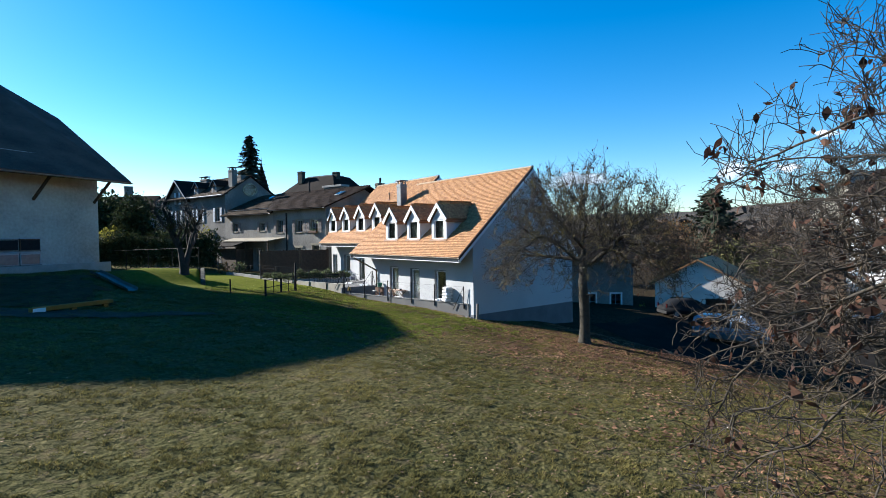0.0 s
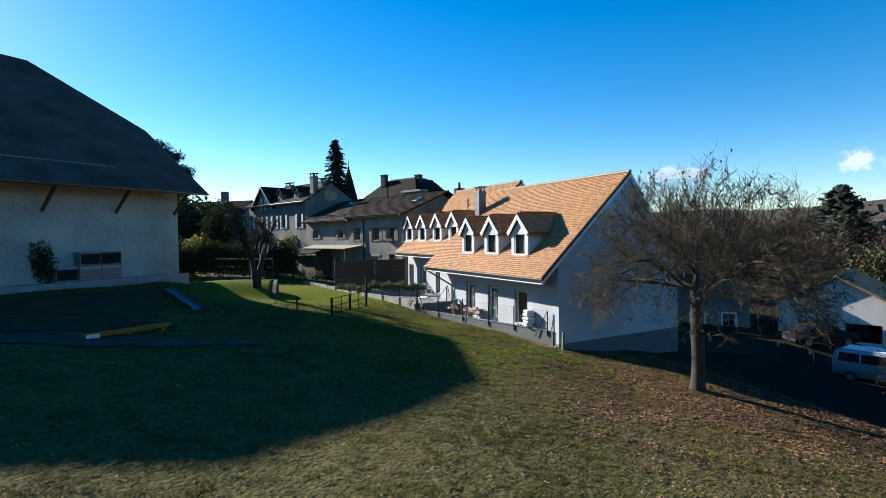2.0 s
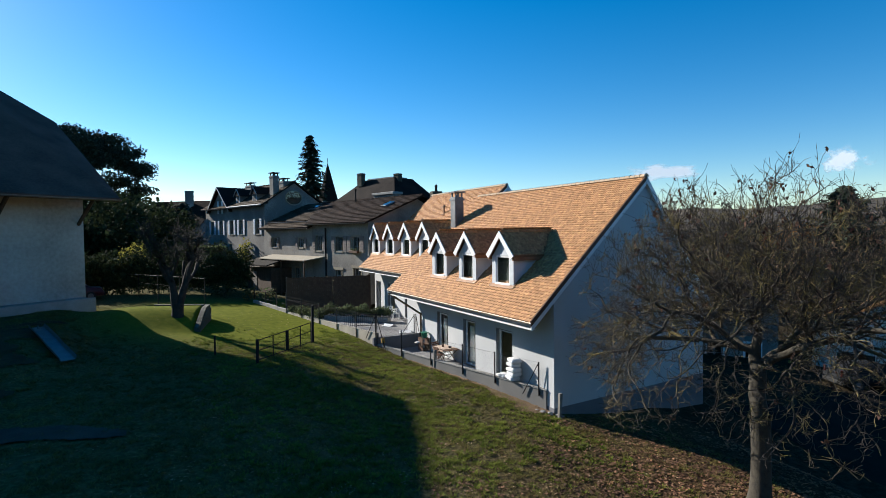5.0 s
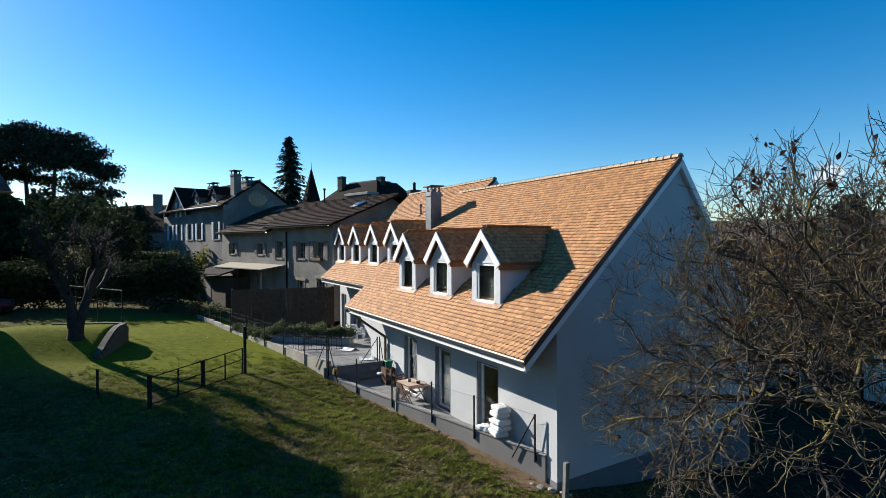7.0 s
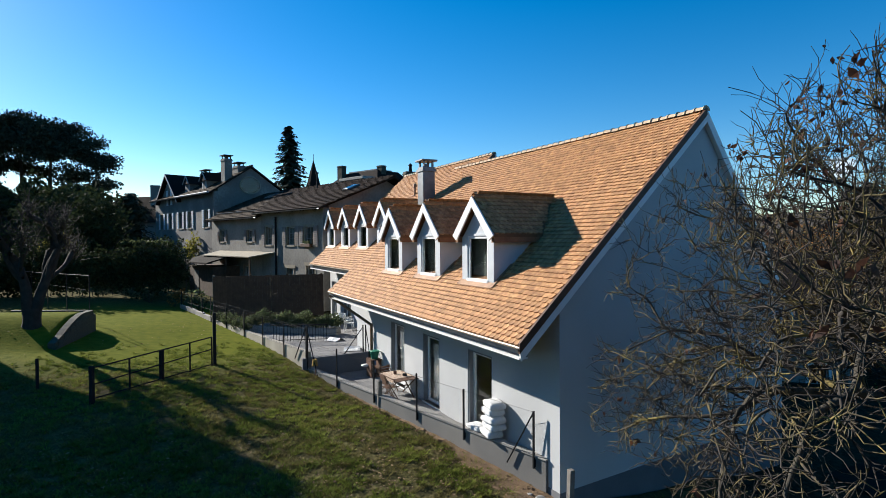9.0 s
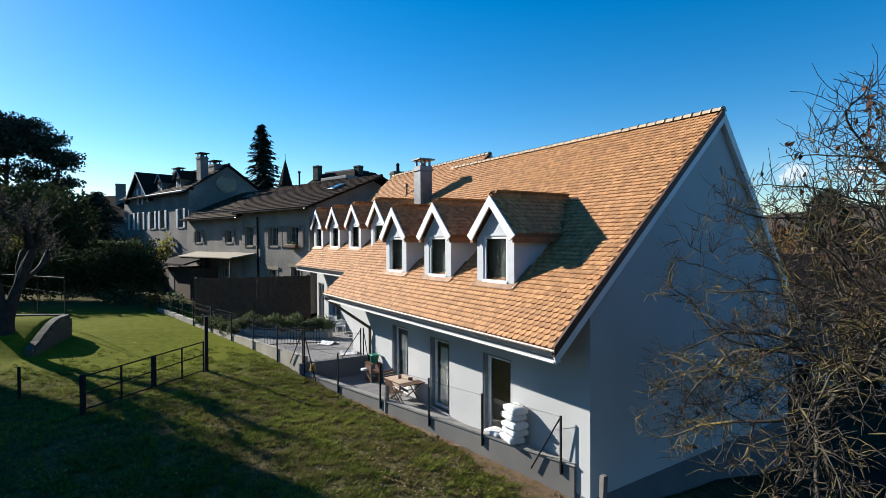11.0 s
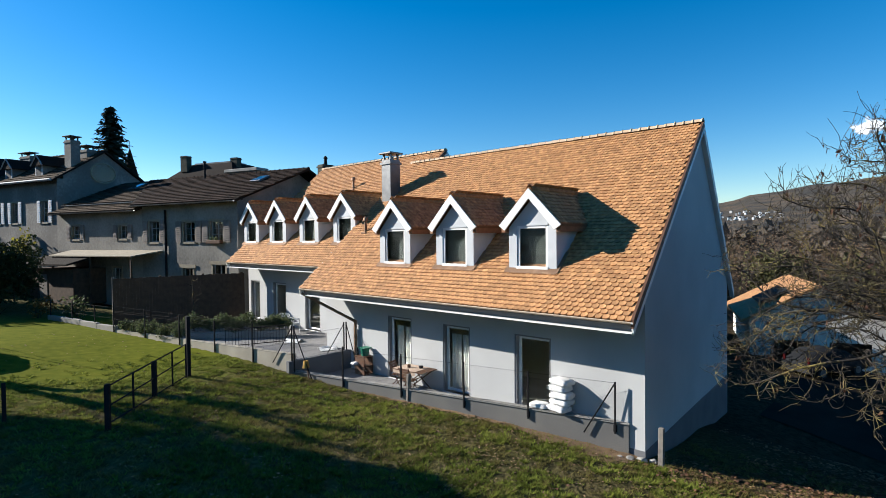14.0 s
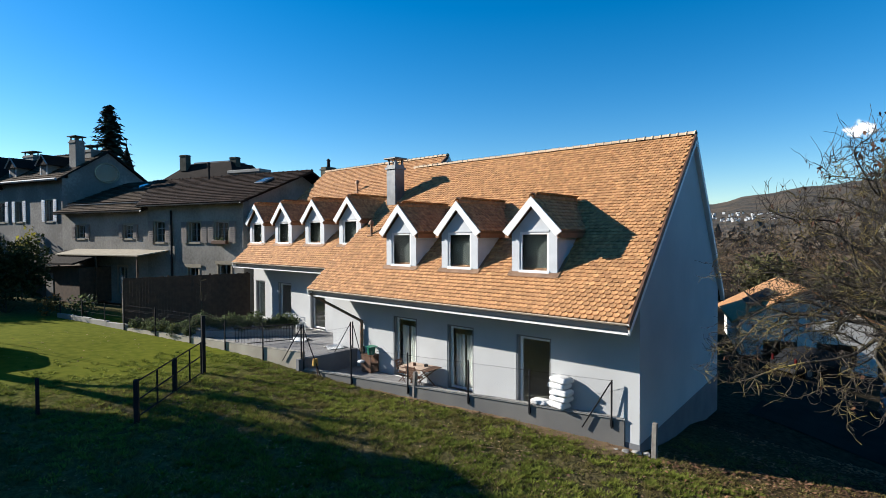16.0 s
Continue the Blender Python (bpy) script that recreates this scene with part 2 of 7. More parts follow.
def ground_material():
    """Short autumn grass with bare, mossy and littered patches; brown under the walnut."""
    m = bpy.data.materials.new("autumn_lawn")
    m.use_nodes = True
    nt, nd, ln, p = nodes_of(m)
    tc = nd.new("ShaderNodeTexCoord")

    def noise_of(scale, detail=6):
        n = nd.new("ShaderNodeTexNoise")
        n.inputs["Scale"].default_value, n.inputs["Detail"].default_value = scale, detail
        ln.new(tc.outputs["Object"], n.inputs["Vector"])
        return n.outputs["Fac"]

    def ramp_of(fac, stops):
        r = nd.new("ShaderNodeValToRGB")
        while len(r.color_ramp.elements) < len(stops):
            r.color_ramp.elements.new(0.5)
        for el, (pos, col) in zip(r.color_ramp.elements, stops):
            el.position, el.color = pos, (*col, 1)
        ln.new(fac, r.inputs["Fac"])
        return r.outputs["Color"]

    grass = ramp_of(noise_of(8.0), [(0.34, (0.026, 0.023, 0.011)), (0.5, (0.07, 0.062, 0.026)), (0.66, (0.15, 0.125, 0.058))])
    big = ramp_of(noise_of(0.22), [(0.35, (0.055, 0.06, 0.018)), (0.65, (0.10, 0.085, 0.036))])
    mix = nd.new("ShaderNodeMix")
    mix.data_type, mix.inputs["Factor"].default_value = "RGBA", 0.45
    ln.new(grass, mix.inputs["A"]), ln.new(big, mix.inputs["B"])
    soil = ramp_of(noise_of(2.3), [(0.54, (0, 0, 0)), (0.70, (1, 1, 1))])
    brown = nd.new("ShaderNodeMix")
    brown.data_type = "RGBA"
    brown.inputs["B"].default_value = (0.116, 0.0841, 0.0493, 1)
    fac = nd.new("ShaderNodeMath")
    fac.operation, fac.inputs[1].default_value = "MULTIPLY", 0.55
    ln.new(soil, fac.inputs[0]), ln.new(fac.outputs[0], brown.inputs["Factor"]), ln.new(mix.outputs["Result"], brown.inputs["A"])
    # close-mown brighter turf beyond the gate
    turf = nd.new("ShaderNodeVectorMath")
    turf.operation = "DISTANCE"
    turf.inputs[1].default_value = (12.2, 46.5, 1.2)
    ln.new(tc.outputs["Object"], turf.inputs[0])
    tr = nd.new("ShaderNodeMapRange")
    tr.inputs["From Min"].default_value, tr.inputs["From Max"].default_value = 11.5, 7.0
    ln.new(turf.outputs["Value"], tr.inputs["Value"])
    mown = nd.new("ShaderNodeMix")
    mown.data_type = "RGBA"
    ln.new(tr.outputs[0], mown.inputs["Factor"]), ln.new(brown.outputs["Result"], mown.inputs["A"])
    ln.new(ramp_of(noise_of(3.0), [(0.3, (0.075, 0.092, 0.008)), (0.7, (0.125, 0.13, 0.014))]), mown.inputs["B"])
    # dull scrub land far outside the garden
    wide = nd.new("ShaderNodeVectorMath")
    wide.operation = "DISTANCE"
    wide.inputs[1].default_value = (10.0, 25.0, 0.0)
    ln.new(tc.outputs["Object"], wide.inputs[0])
    wr = nd.new("ShaderNodeMapRange")
    wr.inputs["From Min"].default_value, wr.inputs["From Max"].default_value = 45.0, 75.0
    ln.new(wide.outputs["Value"], wr.inputs["Value"])
    wild = nd.new("ShaderNodeMix")
    wild.data_type = "RGBA"
    ln.new(wr.outputs[0], wild.inputs["Factor"]), ln.new(mown.outputs["Result"], wild.inputs["A"])
    ln.new(ramp_of(noise_of(0.05), [(0.35, (0.03, 0.026, 0.018)), (0.65, (0.065, 0.05, 0.03))]), wild.inputs["B"])
    # brown litter round the walnut's foot, ragged at the edge
    far = nd.new("ShaderNodeVectorMath")
    far.operation = "DISTANCE"
    far.inputs[1].default_value = (22.0, 15.6, -1.0)
    ln.new(tc.outputs["Object"], far.inputs[0])
    rag = nd.new("ShaderNodeMath")
    rag.operation, rag.inputs[1].default_value = "MULTIPLY_ADD", 7.0
    other = nd.new("ShaderNodeVectorMath")
    other.operation = "DISTANCE"
    other.inputs[1].default_value = (13.6, 2.6, -0.3)
    ln.new(tc.outputs["Object"], other.inputs[0])
    nearer, off = nd.new("ShaderNodeMath"), nd.new("ShaderNodeMath")
    off.operation, off.inputs[1].default_value = "ADD", 6.4
    nearer.operation = "MINIMUM"
    ln.new(other.outputs["Value"], off.inputs[0])
    ln.new(far.outputs["Value"], nearer.inputs[0]), ln.new(off.outputs[0], nearer.inputs[1])
    ln.new(noise_of(0.9), rag.inputs[0]), ln.new(nearer.outputs[0], rag.inputs[2])
    ring = nd.new("ShaderNodeMapRange")
    ring.inputs["From Min"].default_value, ring.inputs["From Max"].default_value = 14.5, 7.5
    ln.new(rag.outputs[0], ring.inputs["Value"])
    cover = nd.new("ShaderNodeMath")
    cover.operation, cover.inputs[1].default_value = "MULTIPLY", 0.85
    ln.new(ring.outputs[0], cover.inputs[0])
    litter = nd.new("ShaderNodeMix")
    litter.data_type = "RGBA"
    ln.new(cover.outputs[0], litter.inputs["Factor"]), ln.new(wild.outputs["Result"], litter.inputs["A"])
    ln.new(ramp_of(noise_of(11.0), [(0.35, (0.022, 0.013, 0.009)), (0.5, (0.062, 0.034, 0.02)), (0.65, (0.12, 0.068, 0.04))]), litter.inputs["B"])
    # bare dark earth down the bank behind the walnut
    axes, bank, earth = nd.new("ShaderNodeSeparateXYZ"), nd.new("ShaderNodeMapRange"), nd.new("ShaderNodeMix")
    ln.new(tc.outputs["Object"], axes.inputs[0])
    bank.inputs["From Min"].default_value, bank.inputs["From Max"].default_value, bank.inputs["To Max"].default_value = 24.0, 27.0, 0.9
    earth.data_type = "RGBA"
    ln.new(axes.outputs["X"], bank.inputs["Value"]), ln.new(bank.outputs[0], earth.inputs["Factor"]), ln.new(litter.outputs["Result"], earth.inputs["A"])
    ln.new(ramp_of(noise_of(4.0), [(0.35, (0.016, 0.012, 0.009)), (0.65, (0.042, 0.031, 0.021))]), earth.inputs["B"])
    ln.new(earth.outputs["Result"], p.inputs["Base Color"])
    p.inputs["Roughness"].default_value, p.inputs["Specular IOR Level"].default_value = 1.0, 0.02
    bp = nd.new("ShaderNodeBump")
    bp.inputs["Strength"].default_value, bp.inputs["Distance"].default_value = 1.0, 0.09
    flat = nd.new("ShaderNodeMapRange")
    flat.inputs["To Min"].default_value, flat.inputs["To Max"].default_value = 1.0, 0.15
    ln.new(tr.outputs[0], flat.inputs["Value"]), ln.new(flat.outputs[0], bp.inputs["Strength"])
    ln.new(noise_of(9.0, 7), bp.inputs["Height"]), ln.new(bp.outputs[0], p.inputs["Normal"])
    return m


LAWN = ground_material()
leafy(HEDGE_LEAF, 0.15)
for leaf_mat in (BLADE, TUFT, SHRUB_LEAF, YELLOW_LEAF, ORANGE_LEAF):
    leafy(leaf_mat)
leafy(CARPET, 0.25), leafy(FALLEN, 0.25), leafy(DRY_LEAF, 0.25)


# ---- mesh helpers ----
def obj(name, me, material, parent=None, label="", smooth=False):
    if not me.materials:
        me.materials.append(material)
    if smooth:
        for f in me.polygons:
            f.use_smooth = True
    ob = new(name, me)
    if parent is not None:
        ob.parent = parent
    return tagged(ob, label)


def part(name, bm, material, parent=None, label="", smooth=False):
    me = bpy.data.meshes.new(name)
    bm.normal_update()
    bm.to_mesh(me)
    bm.free()
    return obj(name, me, material, parent, label, smooth)


def np_part(name, verts, faces, material, parent=None, label="", smooth=False):
    me = bpy.data.meshes.new(name)
    me.from_pydata([tuple(v) for v in verts], [], faces)
    me.update()
    return obj(name, me, material, parent, label, smooth)


def thing(name, m, label, category, group="", kind=""):
    ob = new(name)
    ob.matrix_basis = m
    return tagged(ob, label, category, group, kind)


def box(bm, x0, x1, y0, y1, z0, z1, bevel=0.0, m=None):
    made = bmesh.ops.create_cube(bm, size=1.0)["verts"]
    t = Matrix.Translation(((x0 + x1) / 2, (y0 + y1) / 2, (z0 + z1) / 2)) @ Matrix.Diagonal((x1 - x0, y1 - y0, z1 - z0, 1))
    bmesh.ops.transform(bm, matrix=(m @ t) if m is not None else t, verts=made)
    if bevel:
        edges = list({e for v in made for e in v.link_edges})
        bmesh.ops.bevel(bm, geom=edges, offset=bevel, segments=1, affect="EDGES")
    return bm


def boxes(*rows, bevel=0.0):
    bm = bmesh.new()
    for r in rows:
        box(bm, *r, bevel=bevel)
    return bm


def bar(bm, a, b, r, sides=6, r2=None):
    """A round bar from a to b."""
    a, b = Vector(a), Vector(b)
    d = b - a
    made = bmesh.ops.create_cone(bm, cap_ends=True, segments=sides, radius1=r, radius2=r if r2 is None else r2, depth=d.length)["verts"]
    bmesh.ops.transform(bm, matrix=Matrix.Translation((a + b) / 2) @ d.to_track_quat("Z", "Y").to_matrix().to_4x4(), verts=made)
    return bm


def bars(rows, r, sides=6):
    bm = bmesh.new()
    for a, b in rows:
        bar(bm, a, b, r, sides)
    return bm


def prism(bm, poly, axis, lo, hi):
    """A polygon of (p, q) pairs drawn out along an axis: x takes (y, z), y takes (x, z), z takes (x, y)."""
    def place(p, q, h):
        return {"x": (h, p, q), "y": (p, h, q), "z": (p, q, h)}[axis]
    low, high = [bm.verts.new(place(p, q, lo)) for p, q in poly], [bm.verts.new(place(p, q, hi)) for p, q in poly]
    n = len(poly)
    faces = [bm.faces.new(low), bm.faces.new(high)]
    faces += [bm.faces.new((low[i], low[(i + 1) % n], high[(i + 1) % n], high[i])) for i in range(n)]
    bmesh.ops.recalc_face_normals(bm, faces=faces)
    return bm


def wall_bm(length, z0, z1, holes, thick):
    """A wall along x, thick in y, with openings (x0, x1, z0, z1) that go through."""
    xs = sorted({0.0, length, *(v for h in holes for v in h[:2])})
    zs = sorted({z0, z1, *(v for h in holes for v in h[2:])})
    bm, grid = bmesh.new(), {}

    def v(x, y, z):
        k = (round(x, 4), round(y, 4), round(z, 4))
        if k not in grid:
            grid[k] = bm.verts.new(k)
        return grid[k]

    def solid(i, j):
        if not (0 <= i < len(xs) - 1 and 0 <= j < len(zs) - 1):
            return False
        x, z = (xs[i] + xs[i + 1]) / 2, (zs[j] + zs[j + 1]) / 2
        return not any(h[0] < x < h[1] and h[2] < z < h[3] for h in holes)

    for i in range(len(xs) - 1):
        for j in range(len(zs) - 1):
            if not solid(i, j):
                continue
            a, b, c, d = xs[i], xs[i + 1], zs[j], zs[j + 1]
            bm.faces.new((v(a, 0, c), v(b, 0, c), v(b, 0, d), v(a, 0, d)))
            bm.faces.new((v(a, thick, c), v(a, thick, d), v(b, thick, d), v(b, thick, c)))
            if not solid(i - 1, j):
                bm.faces.new((v(a, 0, c), v(a, 0, d), v(a, thick, d), v(a, thick, c)))
            if not solid(i + 1, j):
                bm.faces.new((v(b, 0, c), v(b, thick, c), v(b, thick, d), v(b, 0, d)))
            if not solid(i, j - 1):
                bm.faces.new((v(a, 0, c), v(a, thick, c), v(b, thick, c), v(b, 0, c)))
            if not solid(i, j + 1):
                bm.faces.new((v(a, 0, d), v(b, 0, d), v(b, thick, d), v(a, thick, d)))
    return bm


# ---- ground ----
def smooth01(a, b, v):
    t = np.clip((v - a) / (b - a), 0, 1)
    return t * t * (3 - 2 * t)


def edge_x(y):
    """The garden's boundary line beside the terraces."""
    return 20.5 - 0.2235 * (y - 24.9)


def lawn_z(x, y):
    x, y = np.asarray(x, float), np.asarray(y, float)
    u, v = np.clip(x, -6, 24) - 10, np.clip(y, -2, 46) - 25
    z = 0.529 - 0.0924 * u + 0.0338 * v - 0.00127 * u * u + 0.00111 * u * v - 0.00009 * v * v
    z = z - 0.085 * np.clip(x - 24, 0, 5) - 0.03 * np.clip(x - 29, 0, 22)
    z = z - 1.25 * smooth01(25.2, 29.0, x) * (1 - 0.6 * smooth01(18, 24.5, y))
    # grassy mound behind the little stone wall
    z = z + 0.95 * smooth01(9.65, 9.35, x + 0.21 * (45.5 - y)) * smooth01(40.2, 44.4, y) * smooth01(45.75, 45.45, y) * smooth01(0, 6, x)
    # raised yard of the farmhouse
    k = smooth01(4.6, 1.4, x) * smooth01(30.5, 39.0, y) * smooth01(54.0, 49.0, y)
    z = z * (1 - k) + np.maximum(z, 2.45) * k
    z = z + 0.10 * np.sin(x * 0.55 + 1.0) * np.sin(y * 0.42) * smooth01(60, 30, np.abs(x))
    # tufty, trodden surface
    z = z + 0.022 * np.sin(7.3 * x + 2 * np.sin(3.1 * y)) * np.sin(6.1 * y + 1.7 * np.sin(2.3 * x)) * smooth01(26, 22, x) * smooth01(-7, -4, x) * (1 - smooth01(38, 41, y))
    # far gardens behind rise gently
    z = z + 0.03 * np.clip(y - 50, 0, 60) * smooth01(30, 10, x)
    return z


def ground_z(x, y):
    x, y = np.asarray(x, float), np.asarray(y, float)
    z = lawn_z(x, y)
    cut = smooth01(0.06, 0.24, x - edge_x(y)) * smooth01(24.55, 24.85, y) * smooth01(48.4, 48.1, y) * (x < 31)
    z = z * (1 - cut) + np.minimum(z, -1.3) * cut
    far = np.hypot(x - 10, y - 25)
    z = z - 14 * smooth01(70, 400, far) * smooth01(-40, 120, x)
    return z


def axis_steps(dense0, dense1, step):
    mid = np.arange(dense0, dense1 + 1e-6, step)
    out = [1, 2.2, 4, 7, 12, 20, 35, 60, 100, 170, 300, 520, 900, 1500, 2400, 3600]
    return np.concatenate([[dense0 - d for d in reversed(out)], mid, [dense1 + d for d in out]])


gx, gy = axis_steps(-8, 26, 0.14), axis_steps(2, 52, 0.15)
GX, GY = np.meshgrid(gx, gy)
GZ = ground_z(GX, GY)
nx = len(gx)
gfaces = [(j * nx + i, j * nx + i + 1, (j + 1) * nx + i + 1, (j + 1) * nx + i) for j in range(len(gy) - 1) for i in range(nx - 1)]
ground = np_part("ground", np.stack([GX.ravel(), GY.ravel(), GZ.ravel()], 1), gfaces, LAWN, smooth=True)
tagged(ground, "sloping autumn lawn with bare patches and fallen leaves", "ground", kind="structure")


def sheet(name, material, label, category, x0, x1, y0, y1, lift, step=1.0, inside=None):
    """A strip of road or paving that follows the ground."""
    xs, ys = np.arange(x0, x1 + 0.01, step), np.arange(y0, y1 + 0.01, step)
    X, Y = np.meshgrid(xs, ys)
    Z = ground_z(X, Y) + lift
    n = len(xs)
    faces = []
    for j in range(len(ys) - 1):
        for i in range(n - 1):
            if inside is None or inside((xs[i] + xs[i + 1]) / 2, (ys[j] + ys[j + 1]) / 2):
                faces.append((j * n + i, j * n + i + 1, (j + 1) * n + i + 1, (j + 1) * n + i))
    return tagged(np_part(name, np.stack([X.ravel(), Y.ravel(), Z.ravel()], 1), faces, material, smooth=True), label, category, kind="structure")


sheet("road", ASPHALT, "worn asphalt yard, coloured near black for the house's shade", "road", 26.0, 60.0, -20.0, 24.0, 0.03, 1.0,
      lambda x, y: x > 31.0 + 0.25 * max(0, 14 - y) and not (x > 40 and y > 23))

# hills on the horizon
hv, hf = [], []
N = 300
for k in range(N + 1):
    a = radians(-105 + 360 * k / N)                     # all round
    dirx, diry = math.sin(a), math.cos(a)
    top = float(np.interp(math.degrees(a), [-105, -30, 40, 62, 67, 75, 78, 86, 110, 180, 255], [60, 60, 72, 84, 96, 118, 140, 172, 170, 100, 60]))
    top += 14 * noise.noise((k * 0.09, 0, 0)) + 7 * noise.noise((k * 0.35, 3, 0)) + 4 * noise.noise((k * 1.3, 5, 0))
    for r, h in ((700, -20), (1100, 12 + 0.12 * top), (1700, 0.62 * top), (2100, top), (2600, 0.7 * top)):
        hv.append((dirx * r, diry * r, h + 4 * noise.noise((k * 0.7, r * 0.01, 1))))
for k in range(N):
    for j in range(4):
        hf.append((k * 5 + j, k * 5 + j + 1, k * 5 + j + 6, k * 5 + j + 5))
tagged(np_part("backdrop", hv, hf, HILL, smooth=True), "long wooded ridge of hills on the horizon", "hills", kind="structure")


# ---- houses ----
def frame_at(x, y, z, right):
    """A house's own axes: x to the right along its front, y inwards, z up."""
    r = Vector((*right, 0)).normalized()
    m = Matrix(((r.x, -r.y, 0, x), (r.y, r.x, 0, y), (0, 0, 1, z), (0, 0, 0, 1)))
    return m


def tile_template(w, length, thick):
    """A plain clay tile with a rounded lower edge: x across, y up the slope, z out."""
    h = w / 2 * 0.97
    q = min(0.062, w * 0.34)
    top = [(-h, length), (-h, q), (-h * 0.84, q * 0.46), (-h * 0.45, q * 0.1), (h * 0.45, q * 0.1), (h * 0.84, q * 0.46), (h, q), (h, length)]
    n = len(top)
    verts = [(x, y, thick if y < length else thick * 0.2) for x, y in top] + [(x, y, 0.0 if y < length else -0.004) for x, y in top]
    faces = [tuple(range(n - 1, -1, -1))] + [(i, i + 1, n + i + 1, n + i) for i in range(n - 1)]
    return np.array(verts), faces


def slope_tiles(roof, name, u0, u1, origin, up, length, w, e, material, skip, near, single="roof_tile"):
    """Rows of tiles on a roof slope in the house's axes: u runs along x, v up the slope. Those in `near` are pieces of their own."""
    up = Vector(up).normalized()
    out = Vector((1, 0, 0)).cross(up)
    tv, tf = tile_template(w, e * 1.95, 0.03)
    me = bpy.data.meshes.new(single)
    me.from_pydata([tuple(v) for v in tv], [], tf)
    me.materials.append(material)
    basis = np.array([[1, up.x, out.x], [0, up.y, out.y], [0, up.z, out.z]])
    rng = np.random.default_rng(7)
    allv, allf, singles, count = [], [], 0, 0
    rows = int(length / e)
    for j in range(rows):
        for i in range(int((u1 - u0) / w) + 1):
            u = u0 + (i + (0.5 if j % 2 else 0.0)) * w + w * 0.25
            if u > u1 - w * 0.3 or skip(u, j * e):
                continue
            v = j * e - 0.03
            pos = np.array(origin) + np.array([u, 0, 0]) + np.array(up) * v + np.array(out) * (0.012 + 0.004 * rng.random())
            tilt = rng.normal(0, 0.012, 2)
            local = tv.copy()
            local[:, 2] += local[:, 1] * (-0.085 + tilt[0]) + local[:, 0] * tilt[1]
            if near(u, v) and singles < 300:
                ob = new(single, me)
                ob.parent = roof
                r = Matrix([(basis[k][0], basis[k][1], basis[k][2]) for k in range(3)]).to_4x4()
                ob.matrix_basis = Matrix.Translation(pos) @ r @ Matrix.Rotation(-0.085 + tilt[0], 4, "X")
                singles += 1
            else:
                pts = pos + local @ basis.T
                base = count * len(tv)
                allv.append(pts)
                allf += [tuple(base + q for q in f) for f in tf]
                count += 1
    tagged(np_part(name, np.concatenate(allv), allf, material, roof), kind="stuff")


def ridge_caps(roof, u0, u1, y, z, step=0.33, material=None):
    """Half-round ridge tiles, each lapping over the next."""
    me = bpy.data.meshes.new("ridge_tile")
    v, f = [], []
    for k, (x, r) in enumerate(((0.0, 0.120), (step * 0.88, 0.106), (step * 1.08, 0.142))):
        for s in range(7):
            a = math.pi * s / 6
            v.append((x, -math.cos(a) * r * 1.1, math.sin(a) * r))
    for k in range(2):
        for s in range(6):
            f.append((k * 7 + s, k * 7 + s + 1, (k + 1) * 7 + s + 1, (k + 1) * 7 + s))
    f.append(tuple(range(14, 21)))
    me.from_pydata(v, [], f)
    me.materials.append(material or RIDGE)
    count = round((u1 - u0) / step)
    for k in range(count):
        ob = new("ridge_tile", me)
        ob.parent = roof
        ob.matrix_basis = Matrix.Translation((u0 + (u1 - u0 - 0.1 * step) * k / count, y, z - 0.03 + 0.006 * math.sin(k * 2.3)))


def window_unit(parent, name, x0, x1, z0, z1, y=0.12, frame_mat=None, bars_x=1, bars_z=0, fw=0.07, depth=0.07, label="", pane_label=""):
    """A frame with its panes, set into an opening."""
    rows = [(x0, x0 + fw, y, y + depth, z0, z1), (x1 - fw, x1, y, y + depth, z0, z1), (x0 + fw, x1 - fw, y, y + depth, z1 - fw, z1),
            (x0 + fw, x1 - fw, y, y + depth, z0, z0 + fw)]
    fr = part(name, boxes(*rows, bevel=0.008), frame_mat or WHITE, parent, label)
    ins = (x0 + fw, x1 - fw, z0 + fw, z1 - fw)
    for i in range(bars_x):
        cx0, cx1 = ins[0] + (ins[1] - ins[0]) * i / bars_x, ins[0] + (ins[1] - ins[0]) * (i + 1) / bars_x
        ob = part("pane", boxes((cx0 + 0.004, cx1 - 0.004, y + 0.03, y + 0.042, ins[2] + 0.004, ins[3] - 0.004)), GLASS, fr, pane_label)
        ob.visible_shadow = False
        if i:
            part("mullion", boxes((cx0 - 0.025, cx0 + 0.025, y + 0.004, y + depth - 0.004, ins[2], ins[3])), frame_mat or WHITE, fr)
    for k in range(1, bars_z + 1):
        z = ins[2] + (ins[3] - ins[2]) * k / (bars_z + 1)
        part("glazing_bar", boxes((ins[0], ins[1], y + 0.006, y + depth - 0.006, z - 0.014, z + 0.014)), frame_mat or WHITE, fr)
    return fr


def curtain(parent, x0, x1, z0, z1, y):
    """A hanging curtain in soft folds."""
    n, v, f = 28, [], []
    for i in range(n + 1):
        x = x0 + (x1 - x0) * i / n
        d = 0.035 * math.sin(i * 1.35) + 0.012 * math.sin(i * 3.1)
        v += [(x, y + d, z0), (x, y + d * 0.7, z1)]
    f = [(2 * i, 2 * i + 2, 2 * i + 3, 2 * i + 1) for i in range(n)]
    return np_part("curtain", v, f, CURTAIN, parent, "white curtain in folds", smooth=True)


